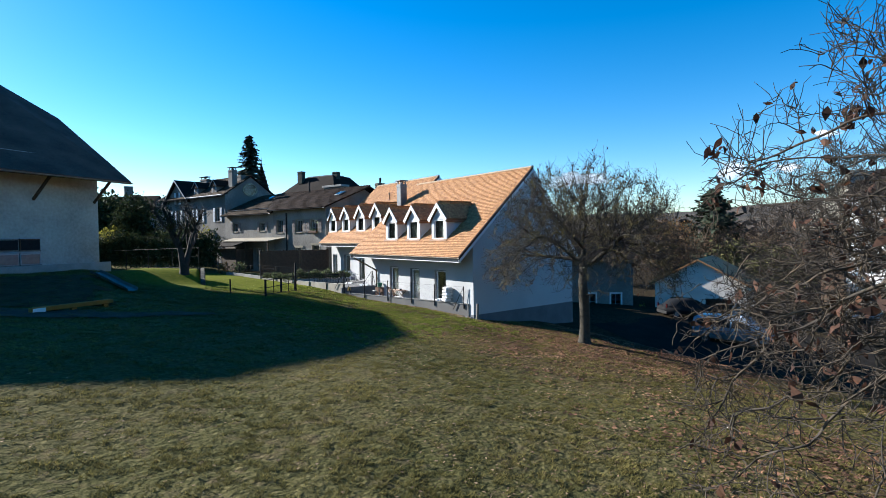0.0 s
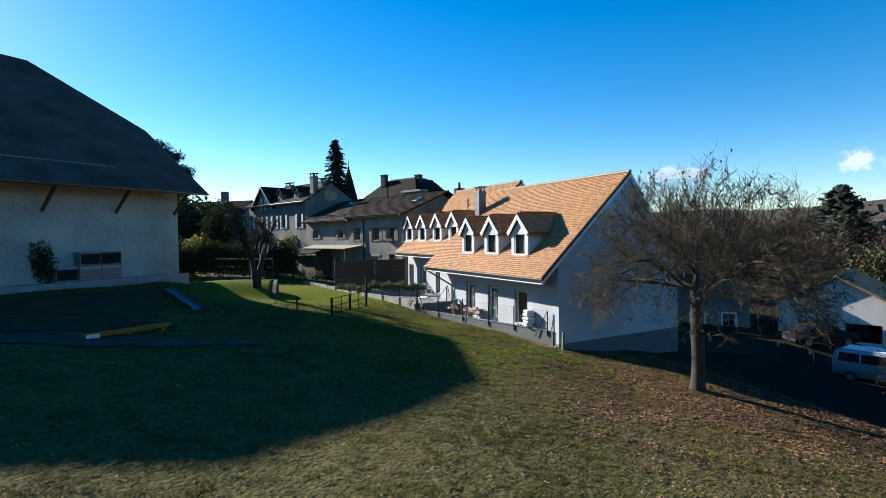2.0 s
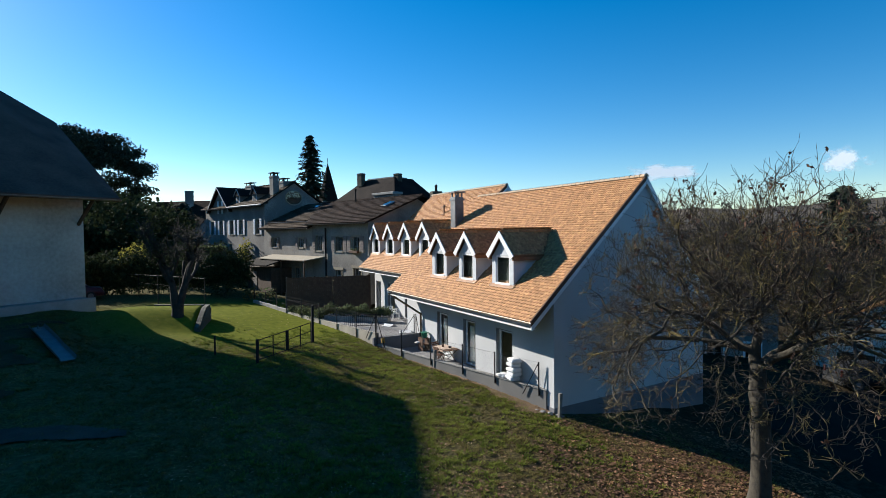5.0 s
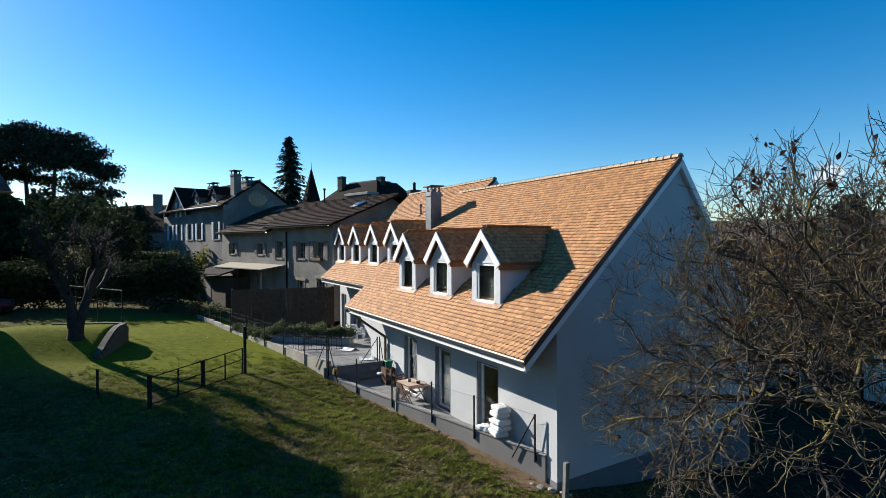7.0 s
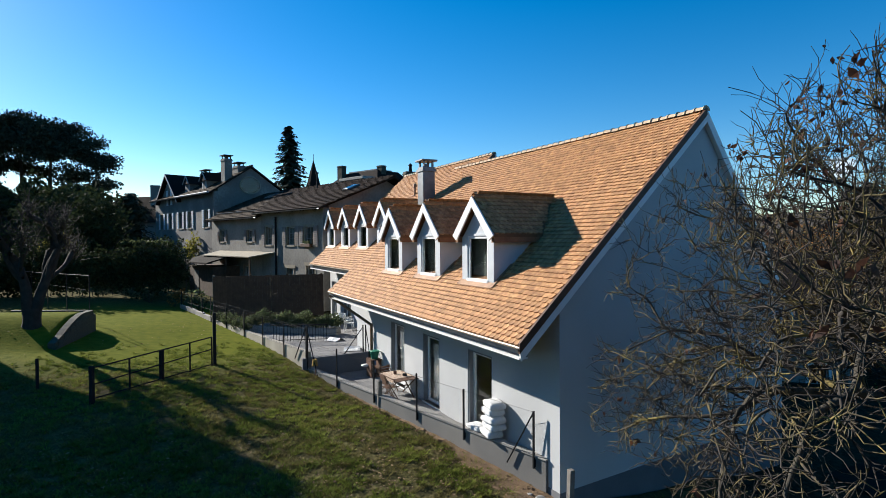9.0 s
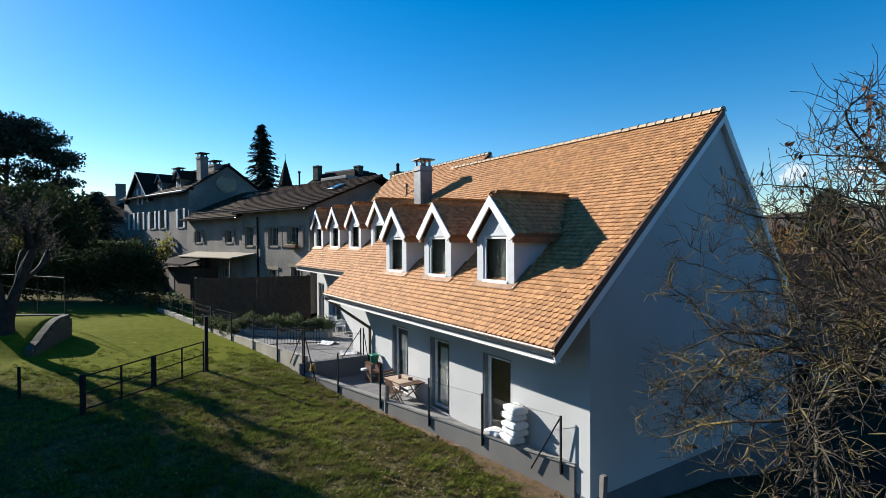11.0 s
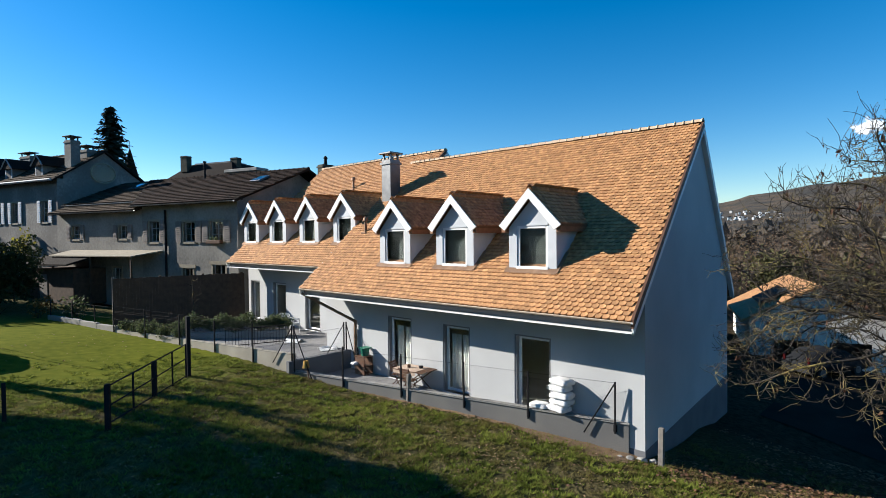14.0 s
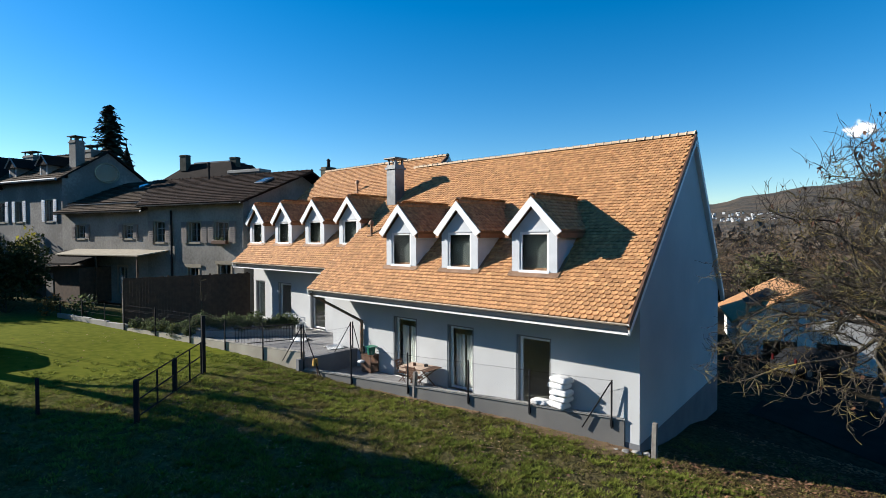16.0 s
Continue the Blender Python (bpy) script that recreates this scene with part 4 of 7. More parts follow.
# raised upper roof of the grey house, with its own pale gutter above the lower eaves
bm = bmesh.new()
prism(bm, [(0.7, 7.3 + 0.43 * 1.25 + 0.16), (5.5, 7.3 + 0.43 * 6.05 + 0.16), (5.5, 7.3 + 0.43 * 6.05 + 0.06), (0.7, 7.3 + 0.43 * 1.25 + 0.02)], "x", -0.4, 9.6)
ur = part("upper_roof", bm, OLD_ROOF, MID)
slope_tiles(ur, "upper_tiles", -0.4, 9.6, (0, 0.65, 7.3 + 0.43 * 1.2 + 0.18), (0, 0.9186, 0.395), 5.25, 0.42, 0.36, OLD_TILE, lambda u, v: False, lambda u, v: False)
gutter(MID, -0.4, 9.6, 0.6, 7.3 + 0.43 * 1.2 + 0.12, r=0.09, material=SHUTTER, name="upper_gutter")
part("downpipe", bars([((2.42, -0.1, 7.2), (2.42, -0.1, 1.0))], 0.07, 8), BLACK, BRN, "dark downpipe on the old wall")
for x, z in ((4.3, 3.5), (7.02, 3.75)):
    part("lintel", boxes((x - 0.75, x + 0.75, -0.07, -0.031, z + 0.0, z + 0.22)), STONE_TRIM, BRN, "pale sandstone lintel")
sv_pipe = thing("stove_pipe", BRN.matrix_basis @ Matrix.Translation((0.6, 4.6, 9.9)), "thin dark stove pipe standing on old tiles", "stove pipe")
part("pipe", bars([((0, 0, -0.3), (0, 0, 1.0))], 0.07, 8), BLACK, sv_pipe)
part("cowl", bars([((0, 0, 1.0), (0, 0, 1.12))], 0.12, 8), BLACK, sv_pipe)
rh = thing("roof_hatch", BRN.matrix_basis @ Matrix.Translation((0.8, 8.4, 8.3)), "long pale metal hatch behind the old ridge", "roof hatch")
part("body", boxes((-1.6, 1.6, -0.5, 0.5, 0, 2.3)), OLD_PLASTER, rh)
part("lid", boxes((-1.75, 1.75, -0.65, 0.65, 2.3, 2.55), bevel=0.03), CONCRETE, rh, "pale weathered lid")
# gabled wing at the manor's far end, with its own steep roof
bm = bmesh.new()
prism(bm, [(1.6, 9.6), (7.8, 9.6), (4.7, 12.3)], "y", -0.02, 0.3)
cg = part("cross_gable", bm, OLD_PLASTER, WHT)
for sx in (-1, 1):
    v = [(4.7, -0.45, 12.55), (4.7, 3.8, 12.55), (4.7 + sx * 3.3, 3.8, 9.55), (4.7 + sx * 3.3, -0.45, 9.55)]
    v += [(x, y, z - 0.15) for x, y, z in v]
    np_part("cross_roof", v, [(0, 1, 2, 3), (7, 6, 5, 4), (0, 3, 7, 4), (1, 5, 6, 2), (2, 6, 7, 3), (0, 4, 5, 1)], OLD_ROOF, cg)
    np_part("bargeboard", [(4.7, y, z) for y in (-0.5, -0.455) for z in (12.56, 12.36)] + [(4.7 + sx * 3.3, y, z) for y in (-0.5, -0.455) for z in (9.56, 9.36)],
            [(0, 4, 5, 1), (2, 3, 7, 6), (0, 2, 6, 4), (1, 5, 7, 3), (0, 1, 3, 2), (4, 6, 7, 5)], SHUTTER, cg, "pale gable board")
# flat dark block in place of an opening, coloured as an unlit room
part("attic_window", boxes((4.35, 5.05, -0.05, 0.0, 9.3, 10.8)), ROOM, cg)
for x in (3.9, 5.09):
    part("shutter", boxes((x, x + 0.42, -0.1, -0.03, 9.25, 10.85), bevel=0.005), SHADE_SHUTTER, cg, "white louvred shutter")
# oval window in the manor's gable
bm = bmesh.new()
made = bmesh.ops.create_circle(bm, cap_ends=True, segments=24, radius=0.85)["verts"]
bmesh.ops.transform(bm, matrix=Matrix.Translation((16.125, 3.5, 10.75)) @ Matrix.Rotation(radians(90), 4, "Y") @ Matrix.Diagonal((0.9, 1.15, 1, 1)), verts=made)
part("round_window", bm, GLASS, WHT, "oval attic window")
bm = bmesh.new()
made = bmesh.ops.create_circle(bm, cap_ends=True, segments=24, radius=0.85)["verts"]
bmesh.ops.transform(bm, matrix=Matrix.Translation((16.112, 3.5, 10.75)) @ Matrix.Rotation(radians(90), 4, "Y") @ Matrix.Diagonal((0.9, 1.15, 1, 1)), verts=made)
part("window_back", bm, DARK_ROOM, WHT)
rim = [(16.12, 3.5 + 1.02 * math.cos(a), 10.75 + 0.8 * math.sin(a)) for a in np.linspace(0, 2 * math.pi, 25)]
part("window_rim", bars(list(zip(rim[:-1], rim[1:])), 0.07, 5), STONE_TRIM, WHT, "stone rim of the oval window")
for x in (8.9, 13.2):
    bm = boxes((x - 0.5, x + 0.5, 0.35, 2.2, 10.1, 11.35))
    dm = part("dormer", bm, OLD_PLASTER, WHT, "small old dormer")
    bm = bmesh.new()
    prism(bm, [(x - 0.8, 11.2), (x + 0.8, 11.2), (x, 12.05)], "y", 0.15, 3.2)
    part("dormer_roof", bm, OLD_ROOF, dm)
    part("dormer_window", boxes((x - 0.3, x + 0.3, 0.31, 0.35, 10.35, 11.2)), ROOM, dm)
    for sx in (-1, 1):
        part("bargeboard", bars([((x, 0.12, 12.02), (x + sx * 0.8, 0.12, 11.2))], 0.06, 4), SHUTTER, dm, "pale board along the dormer's gable")
        part("jamb", boxes((x + sx * 0.42 - 0.08, x + sx * 0.42 + 0.08, 0.30, 0.348, 10.1, 11.2)), SHUTTER, dm)
part("eaves_gutter", bars([((7.9, -0.58, 9.9), (16.3, -0.58, 9.9))], 0.09, 8), SHUTTER, WHT, "pale metal gutter along the eaves")
wm = WHT.matrix_basis
chimney("chimney", wm @ Matrix.Translation((15.5, 1.5, 11.2)), 0.85, 0.7, 1.95, OLD_PLASTER, "tall rendered chimney with a slab on legs", cap_mat=STONE)
chimney("chimney", wm @ Matrix.Translation((15.0, 2.9, 12.2)), 1.2, 0.7, 0.45, OLD_PLASTER, "broad low chimney with a slab on legs", cap_mat=STONE)
chimney("chimney", wm @ Matrix.Translation((5.9, 3.3, 12.2)), 1.6, 0.6, 0.65, OLD_PLASTER, "low chimney behind the old dormers", cap_mat=STONE)
# porch roof along the grey house
pr = thing("porch_roof", frame_at(16.35, 68.6, 0, ROW), "pale sheet porch roof on thin posts", "porch roof")
v = [(3.6, -1.5, 4.28), (12.4, -1.5, 4.28), (13.6, 0.0, 4.62), (3.6, 0.0, 4.62)]
v += [(x, y, z - 0.07) for x, y, z in v]
np_part("sheet", v, [(0, 1, 2, 3), (7, 6, 5, 4), (0, 4, 5, 1), (1, 5, 6, 2), (2, 6, 7, 3), (3, 7, 4, 0)], STONE_TRIM, pr)
for x in (3.8, 8.0, 12.2):
    part("post", boxes((x - 0.05, x + 0.05, -1.42, -1.32, 0.9, 4.21)), DARK_WOOD, pr)
# flower box and skylights
fb = thing("flower_box", BRN.matrix_basis @ Matrix.Translation((6.9, -0.22, 5.12)), "window box with green plants on a sill", "flower box")
part("trough", boxes((-0.6, 0.6, -0.14, 0.12, -0.1, 0.12), bevel=0.02), WOOD, fb)
for name, hs_m, x, yy, zz, sl in (("skylight", MID.matrix_basis, 3.6, 3.9, 7.3 + 0.43 * 4.45 + 0.14, 0.43), ("skylight", BRN.matrix_basis, 7.4, 3.1, 7.6 + 0.415 * 3.65, 0.415)):
    sk = thing(name, hs_m @ Matrix.Translation((x, yy, zz + 0.1)) @ Matrix.Rotation(math.atan(sl), 4, "X"), "small roof window in brown tiles", "skylight")
    part("frame", boxes((-0.4, 0.4, -0.55, 0.55, -0.05, 0.06), bevel=0.01), ZINC, sk)
    part("pane", boxes((-0.33, 0.33, -0.48, 0.48, 0.06, 0.072)), GLASS, sk)
chimney("chimney", Matrix.Translation((28.4, 49.3, 9.3)), 0.9, 0.6, 0.95, STONE, "dark chimney with a metal cowl beside the ridge", cap="", pots=1, cap_mat=BLACK)

# far houses
FAR = mat("far_grey_plaster", (0.174, 0.168, 0.162), (0.128, 0.122, 0.116), rough=0.95, scale=0.3)
BCK = thing("house", frame_at(35.0, 104.5, 1.2, (0.36, -0.93)), "old house with hipped dark roof and two chimneys", "house", "old village houses")
part("wall_body", boxes((1.6, 20, -2.6, 10, 0, 9.3)), FAR, BCK)
v = [(1.0, -3.2, 9.2), (20.5, -3.2, 9.2), (20.5, 10.5, 9.2), (1.0, 10.5, 9.2), (8.0, 1.6, 14.8), (15.6, 1.6, 14.8), (15.6, 6.0, 14.8), (8.0, 6.0, 14.8)]
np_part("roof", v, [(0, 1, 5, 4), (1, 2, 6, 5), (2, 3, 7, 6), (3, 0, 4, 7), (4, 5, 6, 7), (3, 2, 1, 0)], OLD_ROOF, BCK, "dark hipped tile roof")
part("ridge_platform", boxes((8.8, 15.2, 1.7, 5.0, 14.7, 15.0)), CONCRETE, BCK, "pale metal ridge platform")
for x in (3.0, 8.0, 13.0):
    part("window", boxes((x, x + 1, -2.65, -2.58, 6, 8)), ROOM, BCK)
    part("shutter", boxes((x - 0.5, x - 0.02, -2.68, -2.62, 6, 8)), SHUTTER, BCK)
chimney("chimney", BCK.matrix_basis @ Matrix.Translation((8.0, 0.9, 14.9)), 1.15, 0.9, 1.1, STONE, "broad old chimney on a distant ridge", cap="", pots=0)
chimney("chimney", BCK.matrix_basis @ Matrix.Translation((15.6, 2.4, 14.9)), 1.15, 0.9, 0.6, STONE, "broad old chimney on a distant ridge", cap="", pots=0)
FLH, _ = old_house("distant dark-roofed house behind the gardens", frame_at(3.5, 124, 0, (0.75, -0.66)), 14, 10, 2, 8.6, 0.6, 0.85, 5.0, FAR, SHADE_TILE, [(3, 4, 5, 7, SHUTTER), (8, 9, 5, 7, SHUTTER)], rows=None)
chimney("chimney", Matrix.Translation((12.5, 121.0, 12.6)), 1.5, 0.9, 2.6, OLD_PLASTER, "square chimney on a distant roof", cap="", pots=0)
sp = thing("church_tower", Matrix.Translation((48.4, 151.2, 0)), "slate spire of the village church", "church")
part("tower", boxes((-2.2, 2.2, -2.2, 2.2, 0, 15.5)), FAR, sp)
bm = bmesh.new()
bar(bm, (0, 0, 15.5), (0, 0, 26.0), 2.9, 8, 0.05), bar(bm, (0, 0, 25.8), (0, 0, 27.4), 0.06, 6)
part("spire", bm, OLD_ROOF, sp)

# ---- farmhouse with the big half-hipped roof ----
FF = frame_at(4.93 - 0.82 * 21, 46.53 - 0.57 * 21, 0, (0.82, 0.57))     # its origin: the far eaves corner
fm = thing("farmhouse", FF, "large old farmhouse, half-hipped brown roof, shaded wall", "house")
FW, FD, ZE, ZH, ZRF = 21.0, 32.0, 9.0, 14.4, 20.4
k1 = (ZRF - ZE) / 15.9
yh = (ZH - ZE) / k1
HX, HY, HZ = 1.3, 9.4, 14.9                             # the half-hip stands out past the gable
prof = [(0, 0, ZE), (FW, 0, ZE), (FW + HX, HY, HZ), (FW - 4.5, 15.9, ZRF), (6.6, 15.9, ZRF), (-HX, HY, HZ)]
v = [*prof, (FW, FD, ZE), (0, FD, ZE), (FW + HX, FD - HY, HZ), (-HX, FD - HY, HZ)]
f = [(0, 1, 2, 3, 4, 5), (7, 9, 4, 3, 8, 6), (2, 8, 3), (5, 4, 9)]
# flared foot of the roof and thickness
v += [(x, y, z - 0.22) for x, y, z in v]
f += [tuple(q + 10 for q in reversed(g)) for g in f[:4]] + [(0, 10, 11, 1), (1, 11, 12, 2), (2, 12, 18, 8), (8, 18, 16, 6), (6, 16, 17, 7), (7, 17, 19, 9), (9, 19, 15, 5), (5, 15, 10, 0)]
np_part("roof", v, f, FARM_ROOF, fm, "huge half-hipped roof of old brown tiles")
part("front_wall", (lambda b: b)(wall_bm(FW - 1.6, 0.5, ZE + 1.6, [(6.1, 7.2, 2.9, 5.1)], 0.5)), FARM_PLASTER, fm, "stained grey rendered wall").matrix_basis = Matrix.Translation((0.8, 2.5, 0))
for x in (0.8, FW - 1.3):
    bm = bmesh.new()
    prism(bm, [(3.0, 0.5), (FD - 2.5, 0.5), (FD - 2.5, ZE + 1.5), (FD - yh, ZH - 1.2), (yh, ZH - 1.2), (3.0, ZE + 1.2)], "x", x, x + 0.5)
    part("gable_wall", bm, FARM_PLASTER, fm)
fd = part("barn_door", boxes((6.92, 7.98, 2.6, 2.66, 2.9, 5.08)), mat("dark_red_paint", (0.11, 0.034, 0.027), (0.07, 0.022, 0.018), rough=0.7, scale=5), fm, "dark red plank door")
part("door_handle", boxes((7.8, 7.84, 2.55, 2.6, 3.85, 4.0)), BLACK, fd)
for x in (2.0, 6.5, 11.0, 15.5, 19.9):
    bm = bmesh.new()
    bar(bm, (x, 2.5, 7.4), (x, 0.5, 9.2), 0.11, 6), bar(bm, (x, 2.5, 9.5), (x, 0.3, 9.1), 0.11, 6)
    part("bracket", bm, DARK_WOOD, fm)
gutter(fm, 0, FW, -0.1, ZE - 0.1, r=0.1)


# ---- terraces and garden fences ----
LF = frame_at(20.5, 24.9, 0, (-0.2235, 1.0))          # along the terrace edge: x along it, y out to the lawn
K = math.sqrt(1 + 0.2235 ** 2)


def along(y):
    return (y - 24.9) * K


LOW_WALL = mat("grey_terrace_wall", (0.195, 0.185, 0.165), (0.118, 0.117, 0.115), rough=0.9, scale=0.5, fine=30, bump=0.25, c=(0.155, 0.15, 0.14))
tw = thing("wall_terrace", LF, "low grey concrete wall along the terrace", "wall", kind="structure")
part("wall_body", boxes((0.0, along(36.8), -0.2, 0.0, -1.6, 0.25), bevel=0.01), LOW_WALL, tw)
part("coping", boxes((-0.02, along(36.8), -0.22, 0.025, 0.25, 0.29), bevel=0.008), CONCRETE, tw)
tw2 = thing("wall_upper_terrace", LF, "pale concrete wall of the upper terrace", "wall", kind="structure")
part("wall_body", boxes((along(36.8), along(48.3), -0.2, 0.0, -0.6, 0.92), bevel=0.012), TERRACE_WALL, tw2)
part("cross_wall", (lambda b: b)(boxes((17.66, 20.57, 36.72, 36.92, -0.8, 0.66), bevel=0.01)), PLINTH, tw2).matrix_basis = LF.inverted()


def paving(name, label, y0, y1, z, house_x, step=0.6):
    pv = thing(name, Matrix.Translation((0, 0, z)), label, "terrace", kind="structure")
    bm = bmesh.new()
    prism(bm, [(edge_x(y0) + 0.19, y0), (house_x, y0), (house_x, y1), (edge_x(y1) + 0.19, y1)], "z", -0.25, -0.03)
    part("bed", bm, CONCRETE, pv)
    me = bpy.data.meshes.new("paving_slab")
    b = boxes((-step / 2 + 0.006, step / 2 - 0.006, -step / 2 + 0.006, step / 2 - 0.006, -0.045, 0.0), bevel=0.005)
    b.to_mesh(me)
    b.free()
    me.materials.append(PAVING)
    y = y0 + step / 2
    while y < y1 - step / 2 + 0.01:
        x = house_x - step / 2 - 0.01
        while x > edge_x(y) + 0.19 + step * 0.35:
            ob = new("paving_slab", me)
            ob.parent = pv
            ob.matrix_basis = Matrix.Translation((x, y, random.uniform(-0.003, 0.003)))
            x -= step
        y += step
    return pv


paving("pavement_terrace", "grey slab paving of the small terrace", 25.3, 36.7, -0.10, 20.55)
paving("pavement_upper_terrace", "grey slab paving of the upper terrace", 36.95, 48.0, 0.60, 22.3)


def netting(fence, x0, x1, z0, z1, y=0.0, pitch=0.085, r=0.0010, material=None):
    """Diamond wire netting as real crossing wires, in the fence's own axes."""
    v, f = [], []
    h = z1 - z0
    x = x0 - h
    while x < x1:
        for s in (1, -1):
            a, b = (x, z0), (x + h, z1)
            if s < 0:
                a, b = (x, z1), (x + h, z0)
            t0, t1 = max(0.0, (x0 - a[0]) / h), min(1.0, (x1 - a[0]) / h)
            if t1 - t0 < 0.02:
                continue
            p, q = (a[0] + h * t0, a[1] + (b[1] - a[1]) * t0), (a[0] + h * t1, a[1] + (b[1] - a[1]) * t1)
            k = len(v)
            for (px, pz) in (p, q):
                v += [(px, y - r, pz - r), (px, y + r, pz - r), (px, y, pz + r)]
            f += [(k, k + 1, k + 4, k + 3), (k + 1, k + 2, k + 5, k + 4), (k + 2, k, k + 3, k + 5)]
        x += pitch
    wires = [((x0, y, z), (x1, y, z)) for z in (z0, (z0 + z1) / 2, z1)]
    tagged(np_part("netting", v, f, material or GALV, fence, "thin diamond wire netting"), kind="stuff")
    part("tension_wire", bars(wires[:1], 0.004, 4), BLACK, fence), part("tension_wire", bars(wires[2:], 0.004, 4), BLACK, fence)


def post(fence, x, y, z0, z1, w=0.045, material=None, name="post"):
    return part(name, boxes((x - w / 2, x + w / 2, y - w / 2, y + w / 2, z0, z1), bevel=0.004), material or BLACK, fence)


wf = thing("wire_fence", LF, "black steel post fence with wire netting on a terrace wall", "fence")
for y, zt in ((25.24, 1.36), (27.63, 1.38), (29.67, 1.42), (31.95, 1.43), (34.37, 1.44)):
    post(wf, along(y), 0.03, -0.02, zt)
    part("foot_plate", boxes((along(y) - 0.05, along(y) + 0.05, 0.001, 0.012, 0.02, 0.2)), BLACK, wf)
part("brace", bars([((along(25.26), 0.03, 1.30), (along(26.05), 0.06, -0.12))], 0.02), BLACK, wf)
netting(wf, along(25.24), along(36.7), 0.30, 1.34, 0.03)
wf2 = thing("wire_fence", LF, "black steel post fence with wire strands above the lawn", "fence")
for y, zt in ((36.78, 2.0), (36.66, 2.0), (38.85, 1.93), (41.1, 1.88), (43.4, 1.95), (45.9, 2.1), (48.4, 2.3)):
    post(wf2, along(y), 0.03, 0.25, zt)
for a, b in (((36.78, 1.9), (37.75, 0.5)), ((36.66, 1.9), (35.75, 0.0))):
    part("brace", bars([((along(a[0]), 0.05, a[1]), (along(b[0]), 0.05, b[1]))], 0.02), BLACK, wf2)
for z in (1.25, 1.6, 1.88):
    part("wire", bars([((along(36.8), 0.03, z), (along(48.4), 0.03, z + 0.2))], 0.004, 4), BLACK, wf2)
netting(wf2, along(36.8), along(48.4), 0.95, 1.85, 0.03, pitch=0.11, r=0.0012, material=BLACK)
wf3 = thing("wire_fence", Matrix.Translation((0, 36.82, 0)), "wire netting panel between the two terraces", "fence")
for x, zt in ((20.40, 1.82), (20.28, 1.82)):
    post(wf3, x, 0, 0.6, zt)
part("brace", bars([((20.28, 0, 1.75), (19.45, 0, 0.66))], 0.018), BLACK, wf3)
part("brace", bars([((20.40, 0, 1.75), (20.40, -0.75, -0.08))], 0.018), BLACK, wf3)
netting(wf3, 17.8, 20.28, 0.68, 1.6, 0.0)

kb = thing("kerb_garden", LF, "low weathered concrete kerb along the mown lawn", "kerb", kind="structure")
for k in range(4):
    ya, yb = 48.35 + 1.6 * k, 49.95 + 1.6 * k
    zk = float(lawn_z(edge_x((ya + yb) / 2) - 0.2, (ya + yb) / 2))
    part("kerb_stone", boxes((along(ya) + 0.004, along(yb) - 0.004, -0.16, 0.0, zk - 0.3, zk + 0.24), bevel=0.012), CONCRETE, kb)
wf4 = thing("wire_fence", LF, "black steel post fence with wire strands beyond the screen", "fence")
for y in (50.2, 52.3, 54.5):
    zk = float(lawn_z(edge_x(y) - 0.2, y))
    post(wf4, along(y), -0.05, zk - 0.2, zk + 1.15)
for dz in (0.55, 1.08):
    part("wire", bars([((along(48.4), -0.05, float(lawn_z(edge_x(48.4), 48.4)) + dz + 0.1), (along(54.5), -0.05, float(lawn_z(edge_x(54.5), 54.5)) + dz))], 0.005, 4), BLACK, wf4)

# railing of thin uprights on the upper terrace
rl = thing("railing", frame_at(17.3, 41.2, 0.62, (0.93, -0.36)), "black steel railing with thin uprights", "railing")
part("top_rail", boxes((0, 2.6, -0.02, 0.02, 0.78, 0.82)), BLACK, rl)
part("bottom_rail", boxes((0, 2.6, -0.02, 0.02, 0.08, 0.11)), BLACK, rl)
for k in range(20):
    part("upright", boxes((0.06 + k * 0.13, 0.078 + k * 0.13, -0.009, 0.009, 0.02, 0.80)), BLACK, rl)

# screen of dark boards at the end of the upper terrace
bf = thing("board_fence", frame_at(15.42, 49.1, 0, (6.3, -1.3)), "tall dark stained board screen", "fence")
x = 0.0
while x < 6.3:
    part("board", boxes((x, x + 0.142, -0.012, 0.012, 0.8 + random.uniform(0, 0.02), 3.36 + random.uniform(-0.015, 0.015))), DARK_WOOD, bf)
    x += 0.145
for x in (0.02, 2.1, 4.2, 6.25):
    part("post", boxes((x - 0.05, x + 0.05, 0.015, 0.11, 0.5, 3.42)), GREY_WOOD if x < 1 else DARK_WOOD, bf)

# metal gate-like fence on the lawn
gp = [(10.8, 33.4), (12.6, 35.6), (14.4, 37.85)]
gf = thing("field_gate", frame_at(*gp[0], 0, (3.6, 4.45)), "dark steel field gate with thin bars on the lawn", "gate")
GL = math.hypot(3.6, 4.45)


def gz(x):
    px, py = gp[0][0] + 3.6 * x / GL, gp[0][1] + 4.45 * x / GL
    return float(lawn_z(px, py))


for x, w, top in ((0.0, 0.11, 1.90), (GL * 0.5, 0.12, 1.78), (GL - 0.06, 0.05, 1.72)):
    part("post", boxes((x - w / 2, x + w / 2, -w / 2, w / 2, gz(x) - 0.3, top), bevel=0.008), BLACK, gf)
for x, top in ((GL * 0.25, 1.82), (GL * 0.76, 1.74)):
    part("upright", boxes((x - 0.02, x + 0.02, -0.02, 0.02, gz(x) - 0.1, top)), BLACK, gf)
for za, zb in ((1.84, 1.70), (1.36, 1.22), (0.95, 0.62)):
    part("rail", bars([((0, 0, za), (GL - 0.06, 0, zb))], 0.022), BLACK, gf)
tp = thing("fence_post", Matrix.Translation((14.47, 37.85, float(lawn_z(14.47, 37.85)))), "tall dark steel post on the lawn", "post", "lawn posts")
